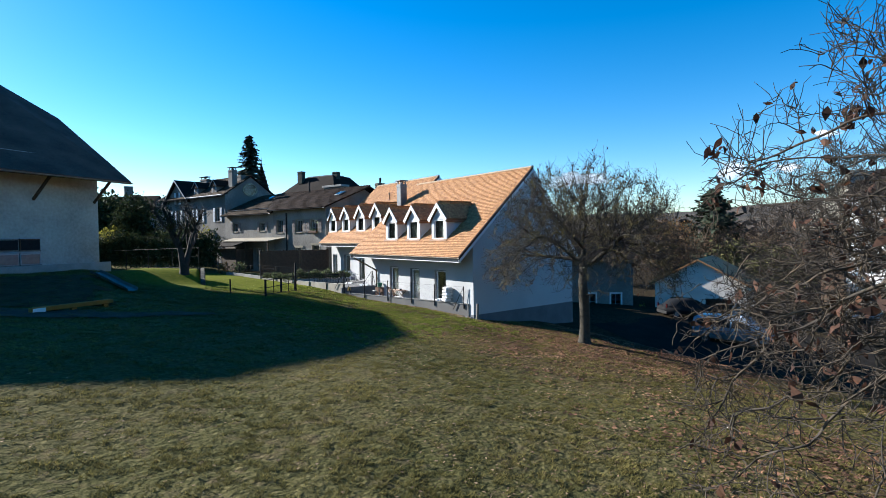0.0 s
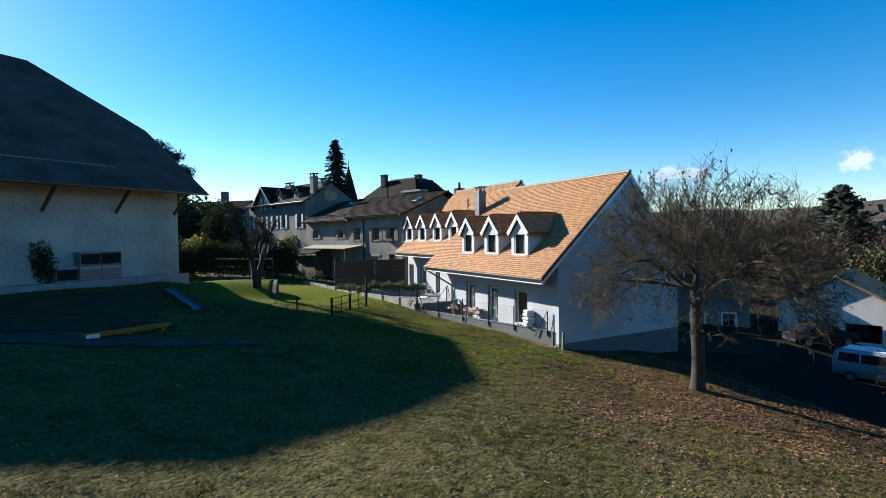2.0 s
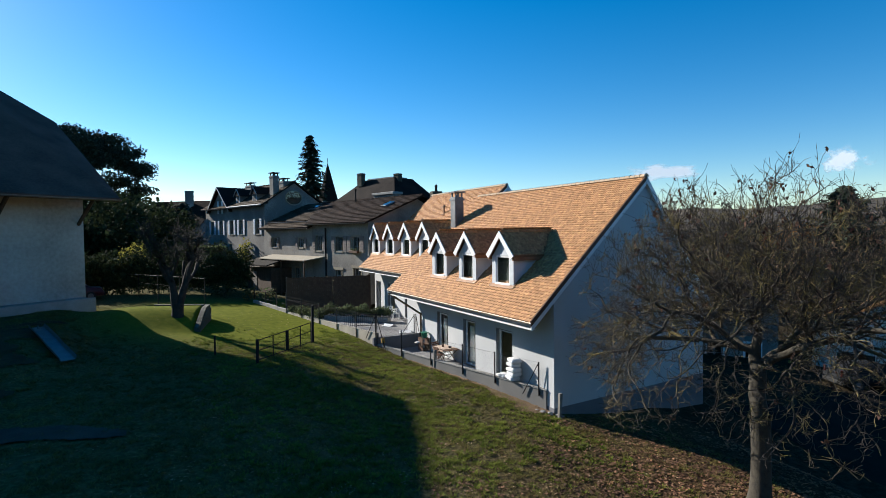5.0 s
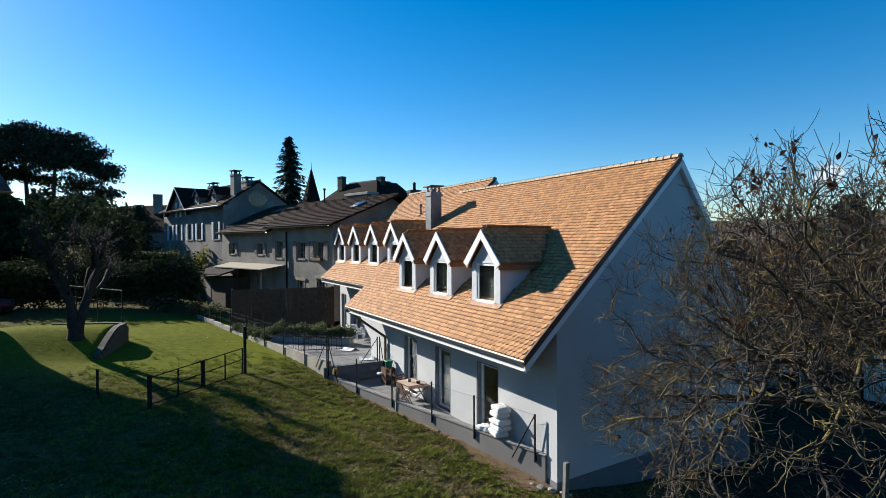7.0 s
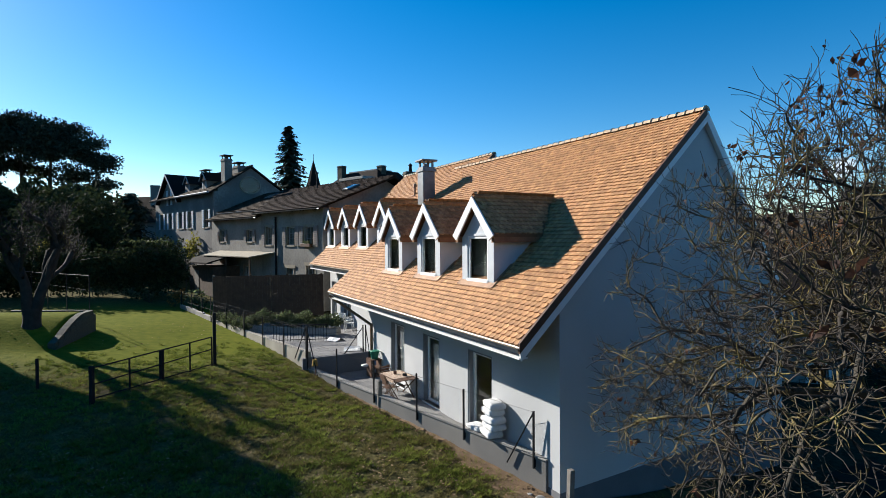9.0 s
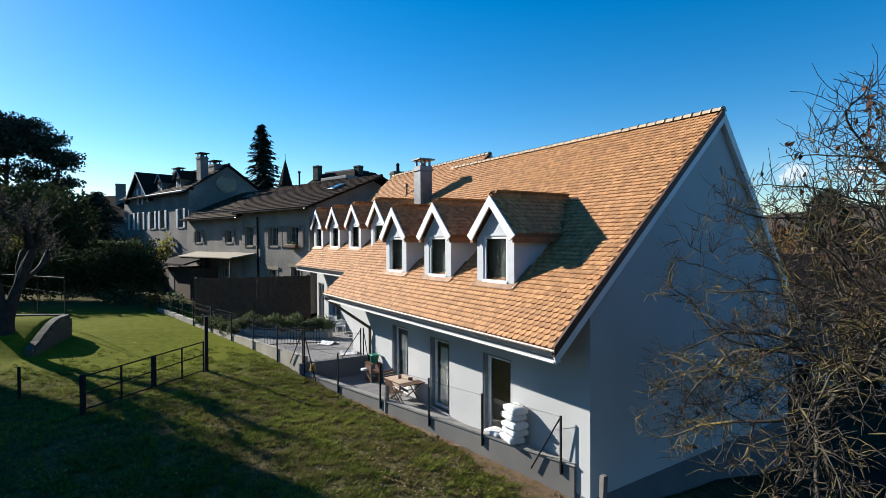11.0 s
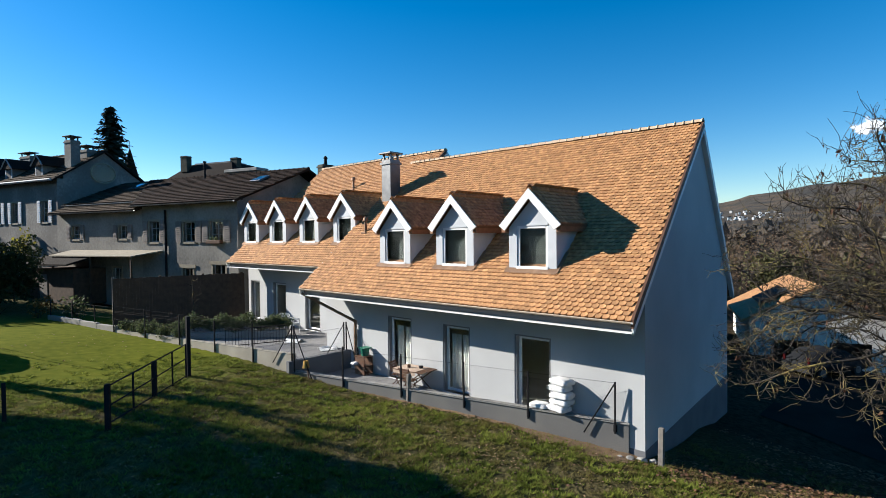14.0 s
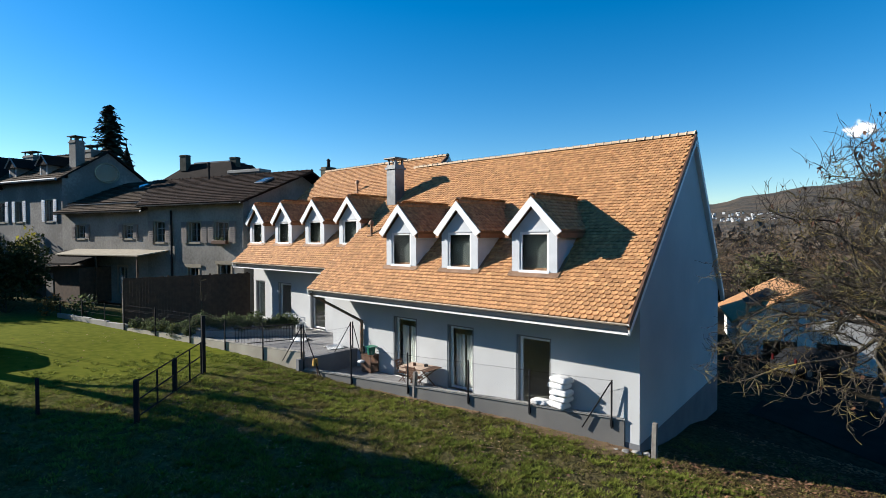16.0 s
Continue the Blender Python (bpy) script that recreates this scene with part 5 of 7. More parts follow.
part("shaft", boxes((-0.06, 0.06, -0.06, 0.06, -0.4, 2.08), bevel=0.01), BLACK, tp)
for z in (0.45, 0.75, 1.05, 1.35, 1.7):
    part("hook", boxes((0.06, 0.11, -0.01, 0.01, z, z + 0.03)), ZINC, tp)
lp = thing("fence_post", Matrix.Translation((9.2, 35.5, float(lawn_z(9.2, 35.5)))), "short dark steel post on the lawn", "post", "lawn posts")
part("shaft", boxes((-0.04, 0.04, -0.04, 0.04, -0.3, 0.95), bevel=0.008), BLACK, lp)

# leaning timber post and rubble at the house corner
cp = thing("timber_post", Matrix.Translation((20.45, 24.05, -0.9)) @ Matrix.Rotation(radians(2.5), 4, "Y"), "weathered square timber post beside the house corner", "post")
part("shaft", boxes((-0.065, 0.065, -0.065, 0.065, -0.4, 1.28), bevel=0.01), GREY_WOOD, cp)
st = thing("timber_stake", Matrix.Translation((19.02, 31.75, -0.2)) @ Matrix.Rotation(radians(3), 4, "X"), "grey timber stake leaning on the terrace wall", "stake")
part("shaft", boxes((-0.07, 0.07, -0.05, 0.05, -0.3, 0.98), bevel=0.008), GREY_WOOD, st)


def rock(x, y, z, s, seed, material=None, label="pale rough stone beside the wall"):
    rng = random.Random(seed)
    bm = bmesh.new()
    bmesh.ops.create_icosphere(bm, subdivisions=2, radius=s)
    for vv in bm.verts:
        vv.co *= 0.8 + 0.35 * noise.noise(vv.co * (1.7 / s) + Vector((seed, 0, 0)))
        vv.co.z *= 0.6
    ob = part("stone", bm, material or CONCRETE, None, label)
    ob.matrix_basis = Matrix.Translation((x, y, z)) @ Matrix.Rotation(rng.uniform(0, 6), 4, "Z")
    return tagged(ob, category="stone", group="stones at the corner")


for k, (x, y, s) in enumerate(((20.2, 24.75, 0.16), (20.38, 24.5, 0.15), (20.6, 24.3, 0.13), (20.05, 24.95, 0.11), (20.75, 24.2, 0.09))):
    rock(x, y, float(lawn_z(x, y)) + s * 0.15, s, k + 3)

# bare earth along the wall's foot
sv, sf = [], []
rng = np.random.default_rng(3)
ys = np.linspace(24.6, 33.5, 60)
for i, y in enumerate(ys):
    wid = (0.12 + 0.95 * float(smooth01(29.5, 25.0, y))) * (0.75 + 0.5 * rng.random())
    for t in (0.0, 0.5, 1.0):
        x = edge_x(y) + 0.03 - wid * t
        sv.append((x, y, float(lawn_z(x, y)) + 0.035 * (1 - t * t) + 0.012))
for i in range(len(ys) - 1):
    for t in range(2):
        sf.append((3 * i + t, 3 * i + t + 1, 3 * i + t + 4, 3 * i + t + 3))
SOIL = mat("ochre_bare_earth", (0.197, 0.128, 0.0696), (0.11, 0.0696, 0.0406), rough=1.0, scale=4, fine=25, bump=0.9, dist=0.04)
tagged(np_part("bare_earth", sv, sf, SOIL, smooth=True), "strip of bare ochre earth along the wall", "soil", kind="structure")
rv, rf = [], []
for i in range(170):
    y = rng.uniform(24.5, 32.5)
    x = edge_x(y) - abs(rng.normal(0, 0.28))
    s, c = rng.uniform(0.012, 0.05), len(rv)
    z = float(lawn_z(x, y)) + 0.03
    pts = rng.normal(0, 1, (6, 3))
    base = np.array([(1, 0, 0), (-1, 0, 0), (0, 1, 0), (0, -1, 0), (0, 0, 0.7), (0, 0, -0.7)]) * s + pts * s * 0.2
    rv += [tuple(b + (x, y, z)) for b in base]
    rf += [(c + a, c + b, c + d) for a, b, d in ((0, 2, 4), (2, 1, 4), (1, 3, 4), (3, 0, 4), (2, 0, 5), (1, 2, 5), (3, 1, 5), (0, 3, 5))]
tagged(np_part("rubble", rv, rf, SOIL), "small rubble and clods along the wall", "rubble", kind="stuff")

# little dry-stone wall that holds the mound
sw = thing("wall_stone", Matrix.Identity(4), "low mossy dry-stone wall holding a grassy mound", "wall", kind="structure")
me_list = []
for s in range(4):
    bm = boxes((-0.185, 0.185, -0.14, 0.14, -0.088, 0.088), bevel=0.014)
    for vv in bm.verts:
        vv.co += Vector([noise.noise(vv.co * 6 + Vector((s * 7, k, 0))) * 0.022 for k in range(3)])
    me = bpy.data.meshes.new("wall_stone_block")
    bm.to_mesh(me)
    bm.free()
    me.materials.append(STONE)
    me_list.append(me)
def wall_run(n, place):
    """A sloping-topped wall body, n + 1 stations along it: place(t) gives (x, y, foot, top, dx, dy) with the half thickness."""
    v, f = [], []
    for i in range(n + 1):
        x, y, zb, zt, dx, dy = place(i / n)
        zt += 0.02 * noise.noise((i * 0.9, x, y))
        v += [(x - dx, y - dy, zb - 0.4), (x + dx, y + dy, zb - 0.4), (x + dx, y + dy, zt), (x - dx, y - dy, zt)]
    for i in range(n):
        a = 4 * i
        f += [(a + k, a + (k + 1) % 4, a + 4 + (k + 1) % 4, a + 4 + k) for k in range(4)]
    f += [(3, 2, 1, 0), (4 * n, 4 * n + 1, 4 * n + 2, 4 * n + 3)]
    np_part("wall_body", v, f, STONE, sw)


def long_side(t):
    x, y = 8.75 + 0.95 * t, 41.2 + 4.4 * t
    return x, y, float(lawn_z(x + 0.5, y)), float(lawn_z(x - 0.6, y)) + 0.03, 0.13, -0.03


def short_side(t):
    x, y = 9.75 - 3.1 * t, 45.65
    return x, y, float(lawn_z(x, y + 0.6)), float(lawn_z(x - 0.3, y - 0.6)) + 0.03, 0.0, 0.13


wall_run(24, long_side), wall_run(16, short_side)
for side, count, turn, out in ((long_side, 15, 78, (0.035, -0.008)), (short_side, 10, 0, (0.0, 0.035))):
    for i in range(count):
        x, y, zb, zt, dx, dy = side((i + 0.5) / count)
        for j in range(int((zt - zb - 0.06) / 0.17)):
            ob = new("wall_stone_block", random.choice(me_list))
            ob.parent = sw
            ob.matrix_basis = Matrix.Translation((x + out[0], y + out[1], zb + 0.06 + 0.17 * j)) @ Matrix.Rotation(radians(turn + random.uniform(-3, 3)), 4, "Z")


# ---- terrace furniture ----
tb = thing("garden_table", Matrix.Translation((20.05, 32.45, -0.10)) @ Matrix.Rotation(radians(4), 4, "Z"), "folding slatted wooden table with a pale runner", "table")
for k in range(9):
    y = -0.68 + k * 0.153
    part("slat", boxes((-0.42, 0.42, y, y + 0.14, 0.715, 0.74), bevel=0.004), WOOD, tb)
for sx in (-1, 1):
    for sy in (-1, 1):
        part("leg", bars([((sx * 0.36, sy * 0.55, 0.71), (sx * 0.36, -sy * 0.42, 0.0))], 0.022), WOOD, tb)
part("rail", bars([((-0.36, 0, 0.36), (0.36, 0, 0.36))], 0.018), WOOD, tb)
part("runner", boxes((-0.40, 0.38, -0.34, 0.69, 0.741, 0.750), (-0.408, -0.40, -0.34, 0.69, 0.60, 0.750)), CLOTH, tb, "pale checked cloth on the table")
pt = thing("flower_pot", Matrix.Translation((20.0, 32.7, 0.65)), "small terracotta pot on the table", "pot")
part("pot", bars([((0, 0, 0), (0, 0, 0.11))], 0.06, 10), WOOD, pt)
bw = thing("bowl", Matrix.Translation((20.2, 32.3, 0.65)), "small dark bowl on the table", "bowl")
part("bowl", bars([((0, 0, 0), (0, 0, 0.08))], 0.08, 12), BLACK, bw)


def folding_chair(m):
    c = thing("garden_chair", m, "folding wooden garden chair, red-brown slats", "chair", "chairs round the table")
    for k in range(5):
        part("seat_slat", boxes((-0.21, 0.21, -0.2 + k * 0.085, -0.13 + k * 0.085, 0.43, 0.45)), WOOD, c)
    for k in range(4):
        z = 0.55 + k * 0.09
        part("back_slat", boxes((-0.21, 0.21, 0.2 + k * 0.025, 0.22 + k * 0.025, z, z + 0.07)), WOOD, c)
    for sx in (-1, 1):
        part("leg", bars([((sx * 0.23, -0.22, 0.0), (sx * 0.23, 0.32, 0.92))], 0.016), WOOD, c)
        part("leg", bars([((sx * 0.2, 0.24, 0.0), (sx * 0.2, -0.18, 0.44))], 0.016), WOOD, c)
    return c


ch = folding_chair(Matrix.Translation((19.98, 33.2, -0.10)) @ Matrix.Rotation(radians(15), 4, "Z"))
copy_thing(ch, Matrix.Translation((19.62, 32.3, -0.10)) @ Matrix.Rotation(radians(95), 4, "Z"))


def sack(m, seed):
    rng = random.Random(seed)
    bm = bmesh.new()
    bmesh.ops.create_cube(bm, size=1.0)
    bmesh.ops.subdivide_edges(bm, edges=bm.edges[:], cuts=4, use_grid_fill=True)
    for vv in bm.verts:
        x, y, z = vv.co * 2
        pinch = 1 - 0.45 * (abs(x) ** 6)
        vv.co = Vector((x * 0.40, y * 0.23 * (1 - 0.06 * abs(x) ** 3), z * 0.094 * pinch * (1.0 - 0.25 * abs(y) ** 6) - 0.015 * x * x))
        vv.co += Vector([noise.noise(vv.co * 9 + Vector((seed * 3.1, k * 5, 0))) * 0.017 for k in range(3)])
    ob = part("sack", bm, WHITE_BAG, None, "plump white woven sack in a stack by the garden door", smooth=True)
    ob.matrix_basis = m
    return tagged(ob, category="sack", group="stack of white sacks")


for k in range(5):
    sack(Matrix.Translation((20.27 + random.uniform(-0.04, 0.03), 26.80 + random.uniform(-0.07, 0.07), 0.395 + 0.186 * k)) @ Matrix.Rotation(radians(86 + random.uniform(-10, 10)), 4, "Z") @ Matrix.Rotation(radians(random.uniform(-3, 3)), 4, "Y") @ Matrix.Diagonal((0.76, 0.95, 1, 1)), k)
# one more slumped beside the stack
sack(Matrix.Translation((20.17, 27.42, 0.365)) @ Matrix.Rotation(radians(96), 4, "Z") @ Matrix.Diagonal((0.72, 0.8, 0.75, 1)), 11)
sh = thing("shelf_crate", Matrix.Translation((20.28, 35.55, -0.10)), "open wooden crate shelf against the house wall", "shelf")
for x in (-0.22, 0.20):
    part("side", boxes((x, x + 0.02, -0.28, 0.28, 0, 0.72)), WOOD, sh)
for z in (0.02, 0.34, 0.70):
    part("board", boxes((-0.24, 0.24, -0.3, 0.3, z, z + 0.02)), WOOD, sh)
bn = thing("plastic_tub", Matrix.Translation((20.3, 35.5, 0.62)), "green plastic tub on the crate shelf", "tub")
bm = bmesh.new()
bar(bm, (0, 0, 0), (0, 0, 0.32), 0.14, 14, 0.19)
part("tub", bm, GREEN_PLASTIC, bn)
part("rim", boxes((-0.2, 0.2, -0.2, 0.2, 0.31, 0.33), bevel=0.02), GREEN_PLASTIC, bn)
bt = thing("bottle", Matrix.Translation((20.2, 35.85, 0.62)), "dark bottle on the crate shelf", "bottle")
bm = bmesh.new()
bar(bm, (0, 0, 0), (0, 0, 0.2), 0.05, 10), bar(bm, (0, 0, 0.2), (0, 0, 0.3), 0.05, 10, 0.02)
part("bottle", bm, BLACK, bt)
sack(Matrix.Translation((20.05, 35.75, 0.34)) @ Matrix.Scale(0.5, 4), 21)
lt = thing("yellow_bucket", Matrix.Translation((18.0, 36.12, 0.36)), "small yellow bucket hung on a leaning stake", "bucket")
bm = bmesh.new()
bar(bm, (0, 0, 0.12), (0, 0, 0.38), 0.13, 12, 0.09)
part("bucket", bm, YELLOW_PAINT, lt)
part("stake", bars([((0.03, 0, 0.2), (-0.12, -0.42, -0.45))], 0.025), WOOD, lt)

# planter hedge and white chairs on the upper terrace
pl = thing("planter", frame_at(16.9, 45.3, 0.60, (0.74, -0.67)), "long pale planter edge below the shrubs", "planter")
part("trough", boxes((0, 5.2, -0.3, 0.3, 0, 0.32), bevel=0.02), CONCRETE, pl)


def plastic_chair(m):
    c = thing("patio_chair", m, "white plastic patio chair on the upper terrace", "chair", "white patio chairs")
    part("seat", boxes((-0.25, 0.25, -0.25, 0.25, 0.42, 0.45), bevel=0.01), WHITE, c)
    part("backrest", boxes((-0.25, 0.25, 0.23, 0.27, 0.45, 0.88), bevel=0.01), WHITE, c)
    for sx in (-1, 1):
        part("armrest", boxes((sx * 0.27 - 0.03, sx * 0.27 + 0.03, -0.25, 0.25, 0.64, 0.67), bevel=0.008), WHITE, c)
        for sy in (-1, 1):
            part("leg", bars([((sx * 0.24, sy * 0.22, 0), (sx * 0.24, sy * 0.2, 0.64 if sy < 0 else 0.43))], 0.02), WHITE, c)
    return c


pc = plastic_chair(Matrix.Translation((21.6, 43.3, 0.60)) @ Matrix.Rotation(radians(120), 4, "Z"))
copy_thing(pc, Matrix.Translation((21.5, 42.4, 0.60)) @ Matrix.Rotation(radians(60), 4, "Z"))
DPY = 36.3
dp = thing("downpipe", Matrix.Translation((0, 0, 0)), "brown metal downpipe with a swan neck at the house end", "downpipe")
part("neck", bars([((19.25, 38.25, 3.0), (20.47, DPY, 1.88))], 0.06, 10), COPPER, dp)
part("pipe", bars([((20.47, DPY, 1.92), (20.47, DPY, -0.1))], 0.06, 10), COPPER, dp)

# white sheets added on the upper terrace in place of light reflected onto its floor
for x, y, a in ((20.1, 40.3, 30), (20.1, 37.75, 70)):
    bm = bmesh.new()
    bmesh.ops.create_grid(bm, x_segments=6, y_segments=6, size=0.36)
    for vv in bm.verts:
        vv.co.z = 0.14 - 0.35 * abs(vv.co.x) + 0.05 * noise.noise(vv.co * 5 + Vector((x, y, 0)))
    for vv in bm.verts:
        vv.co.z = max(vv.co.z, 0.03)
    bmesh.ops.solidify(bm, geom=bm.faces[:], thickness=0.012)
    sh2 = part("plastic_sheet", bm, WHITE, None, "crumpled white sheet standing in for a patch of reflected light")
    sh2.matrix_basis = Matrix.Translation((x, y, 0.6)) @ Matrix.Rotation(radians(a), 4, "Z")
    tagged(sh2, category="sheet", group="white sheets")

# thin fence beside the mound
mf = thing("wire_fence", frame_at(4.16, 60.55, 0, (5.42, -14.27)), "thin grey fence behind the grassy mound", "fence")
FL = math.hypot(5.42, 14.27)
for k in range(5):
    u = k / 4
    zg = float(lawn_z(4.16 + 5.42 * u, 60.55 - 14.27 * u))
    post(mf, FL * u, 0, zg - 0.3, 3.58 + 0.3 * u, w=0.04, material=BLACK)
part("top_rail", bars([((0, 0, 3.52), (FL, 0, 3.82))], 0.014), GREY_WOOD, mf)
part("wire", bars([((0, 0, 2.9), (FL, 0, 3.1))], 0.004, 4), BLACK, mf)

# play corner and yard before the farmhouse
BEAM_PAINT = mat("worn_ochre_paint", (0.36, 0.13, 0.015), (0.2, 0.08, 0.015), rough=0.8, scale=2, fine=20, bump=0.3)
yb = thing("sandpit_beam", frame_at(-0.9, 28.35, 0, (3.1, 1.65)), "long worn ochre beam edging a sandpit", "beam")
for k in range(3):
    zz = float(lawn_z(-0.9 + 1.05 * k, 28.4 + 0.55 * k)) - 0.1
    part("leg", boxes((0.2 + k * 1.45, 0.4 + k * 1.45, -0.1, 0.1, zz, 1.48)), BEAM_PAINT, yb)
part("beam", boxes((0, 3.55, -0.13, 0.13, 1.46, 1.66), bevel=0.03), BEAM_PAINT, yb)
part("end_cap", boxes((0.05, 0.55, -0.14, -0.131, 1.44, 1.62)), WHITE, yb)
sl = thing("slide", Matrix.Identity(4), "grey steel slide lying on the grassy bank", "slide")
v = []
for t in np.linspace(0, 1, 9):
    x, y = 2.0 + 1.6 * t, 38.0 - 3.6 * t
    z = float(lawn_z(x, y)) + 0.28 - 0.08 * t
    for o, dz in ((-0.3, 0.16), (-0.26, 0.0), (0.26, 0.0), (0.3, 0.16)):
        v.append((x + o * 0.92, y + o * 0.4, z + dz))
f = [(4 * i + k, 4 * i + k + 1, 4 * i + k + 5, 4 * i + k + 4) for i in range(8) for k in range(3)]
np_part("chute", v, f, ZINC, sl)
part("foot", bars([((2.1, 37.8, float(lawn_z(2.1, 37.8)) - 0.1), (2.1, 37.8, float(lawn_z(2.1, 37.8)) + 0.4))], 0.03), ZINC, sl)


def hutch(m, body_mat, label):
    """A low wooden hutch: plank box, pale rim, dark wire front."""
    h = thing("hutch", m, label, "hutch", "stacked hutches")
    part("box", boxes((-0.64, 0.64, 0.0, 0.75, 0, 0.9), bevel=0.01), body_mat, h)
    part("rim", boxes((-0.66, 0.66, -0.03, 0.77, 0.84, 0.93), bevel=0.01), SHUTTER, h)
    part("front", boxes((-0.58, 0.58, -0.02, -0.002, 0.12, 0.76)), BLACK if body_mat is not SHUTTER else ZINC, h)
    part("sill", boxes((-0.66, 0.66, -0.04, 0.02, 0, 0.08)), GREY_WOOD, h)
    return h


for k, (x, z, mt, lb) in enumerate(((11.9, 0.0, GREY_WOOD, "weathered grey hutch at the foot of a stack"), (13.3, 0.0, SHUTTER, "pale painted hutch at the foot of a stack"),
                                    (14.65, 0.0, SHUTTER, "pale painted hutch at the foot of a stack"), (13.3, 0.95, GREY_WOOD, "weathered grey hutch on a stack"),
                                    (14.65, 0.95, WOOD, "brown wooden hutch on a stack"))):
    hutch(FF @ Matrix.Translation((x, 1.65, 2.9 + z)), mt, lb)
# paved strip and kerb before the farmhouse wall
yd = thing("pavement_yard", FF, "pale concrete strip along the farmhouse wall", "pavement", kind="structure")
part("slab", boxes((0.5, 20.0, 1.25, 2.55, 0.6, 2.88)), CONCRETE, yd)
part("kerb", boxes((0.5, 20.0, 1.05, 1.245, 0.6, 2.93), bevel=0.02), CONCRETE, yd)
EARTH = mat("trodden_brown_earth", (0.085, 0.053, 0.03), (0.036, 0.025, 0.015), rough=1.0, scale=1.2, fine=9, bump=0.8, dist=0.04, spec=0.03)
GRAVEL = mat("grey_gravel", (0.070, 0.062, 0.05), (0.034, 0.031, 0.026), rough=1.0, scale=1.5, fine=40, bump=0.7, dist=0.02, spec=0.05)
sheet("bare_bank", EARTH, "bare brown earth bank below the farmhouse", "soil", -9.0, 3.4, 29.5, 44.0, 0.05, 0.10,
      lambda x, y: x < 1.9 + 0.5 * math.sin(y * 1.7) + 0.3 * math.sin(y * 4.1) and y > 30.4 + 0.3 * math.sin(x * 2.3) and y < 40.5 + 0.69 * x)
sheet("path", GRAVEL, "grey gravel path before the sandpit", "path", -8.0, 6.0, 25.0, 32.0, 0.05, 0.10,
      lambda x, y: 26.9 - 0.22 * x + 0.12 * math.sin(x * 2.1) < y < 29.1 - 0.5 * x + 0.15 * math.sin(x * 1.7))

# garden shed before the grey house
gs = thing("garden_shed", frame_at(14.7, 65.5, 1.0, ROW), "small dark garden shed with a lean roof", "shed")
part("wall_body", boxes((0, 5.0, 0.3, 2.6, 0, 2.4)), DARK_WOOD, gs)
v = [(-0.3, -0.3, 2.75), (5.3, -0.3, 2.75), (5.3, 2.8, 3.6), (-0.3, 2.8, 3.6)]
v += [(x, y, z - 0.12) for x, y, z in v]
np_part("roof", v, [(0, 1, 2, 3), (7, 6, 5, 4), (0, 4, 5, 1), (1, 5, 6, 2), (2, 6, 7, 3), (3, 7, 4, 0)], OLD_ROOF, gs)
part("door", boxes((1.2, 2.1, 0.27, 0.3, 0, 2.0)), GREY_WOOD, gs)

# ---- yard and buildings downhill ----
YZ = -3.5
ANNEX_PLASTER = mat("white_washed_plaster", (0.66, 0.62, 0.56), (0.50, 0.47, 0.42), rough=0.95, scale=0.8, fine=30, bump=0.2)
an = thing("annex", frame_at(44.62, 27.25, YZ, (2.4, -6.9)), "grey-white gabled annex with an orange roof and solar panel", "house", "houses downhill")
AW = 7.3
part("front_wall", wall_bm(AW, -0.5, 3.5, [(1.3, 3.2, 0.9, 2.2), (4.2, 6.3, 0.9, 2.2)], 0.3), ANNEX_PLASTER, an)
bm = bmesh.new()
prism(bm, [(0, 3.5), (AW, 3.5), (AW / 2, 5.5)], "y", 0.0, 0.3)
part("gable", bm, ANNEX_PLASTER, an)
part("side_wall", boxes((0, 0.3, 0.3, 9, -0.5, 3.5)), ANNEX_PLASTER, an), part("side_wall", boxes((AW - 0.3, AW, 0.3, 9, -0.5, 3.5)), ANNEX_PLASTER, an)
for sx, x0, x1 in ((-1, -0.5, AW / 2), (1, AW + 0.5, AW / 2)):
    za, zb = 3.5 - 0.27, 5.52
    v = [(x0, -0.35, za), (x1, -0.35, zb), (x1, 9.3, zb), (x0, 9.3, za)]
    v += [(x, y, z + 0.16) for x, y, z in v]
    np_part("roof_slope", v, [(0, 1, 2, 3), (7, 6, 5, 4), (0, 4, 5, 1), (1, 5, 6, 2), (2, 6, 7, 3), (3, 7, 4, 0)], TILE, an, "orange tiled slope")
for h in ((1.3, 3.2, 0.9, 2.2), (4.2, 6.3, 0.9, 2.2)):
    window_unit(an, "window", *h, y=0.12, bars_x=2, frame_mat=BLACK)
part("inner_wall", boxes((0.3, AW - 0.3, 2.4, 2.5, -0.5, 3.5)), ROOM, an)
sp_m = an.matrix_basis @ Matrix.Translation((1.5, 3.0, 4.72)) @ Matrix.Rotation(-math.atan(2.29 / 4.15), 4, "Y")
so = thing("solar_panel", sp_m, "dark solar panel lying on an orange roof", "solar panel")
part("panel", boxes((-0.9, 0.9, -1.6, 1.6, 0.0, 0.06), bevel=0.01), DARK_CAR, so)
nb, _ = old_house("pale neighbouring house in the shade behind the walnut", frame_at(37.0, 34.5, YZ, (5.5, -5.0)), 8.6, 8.0, -0.5, 5.6, 0.5, 0.55, 4.0, OLD_PLASTER, OLD_ROOF,
                  [(1.2, 2.2, 0.9, 2.4), (4.2, 5.2, 0.2, 2.4), (6.6, 7.5, 0.9, 2.4)], trim=WHITE, rows=None)
PALE_TILE = mat("pale_grey_roof_tile", (0.34, 0.32, 0.27), (0.17, 0.16, 0.13), rough=0.9, scale=0.7, fine=14, bump=0.4, c=(0.26, 0.245, 0.2))
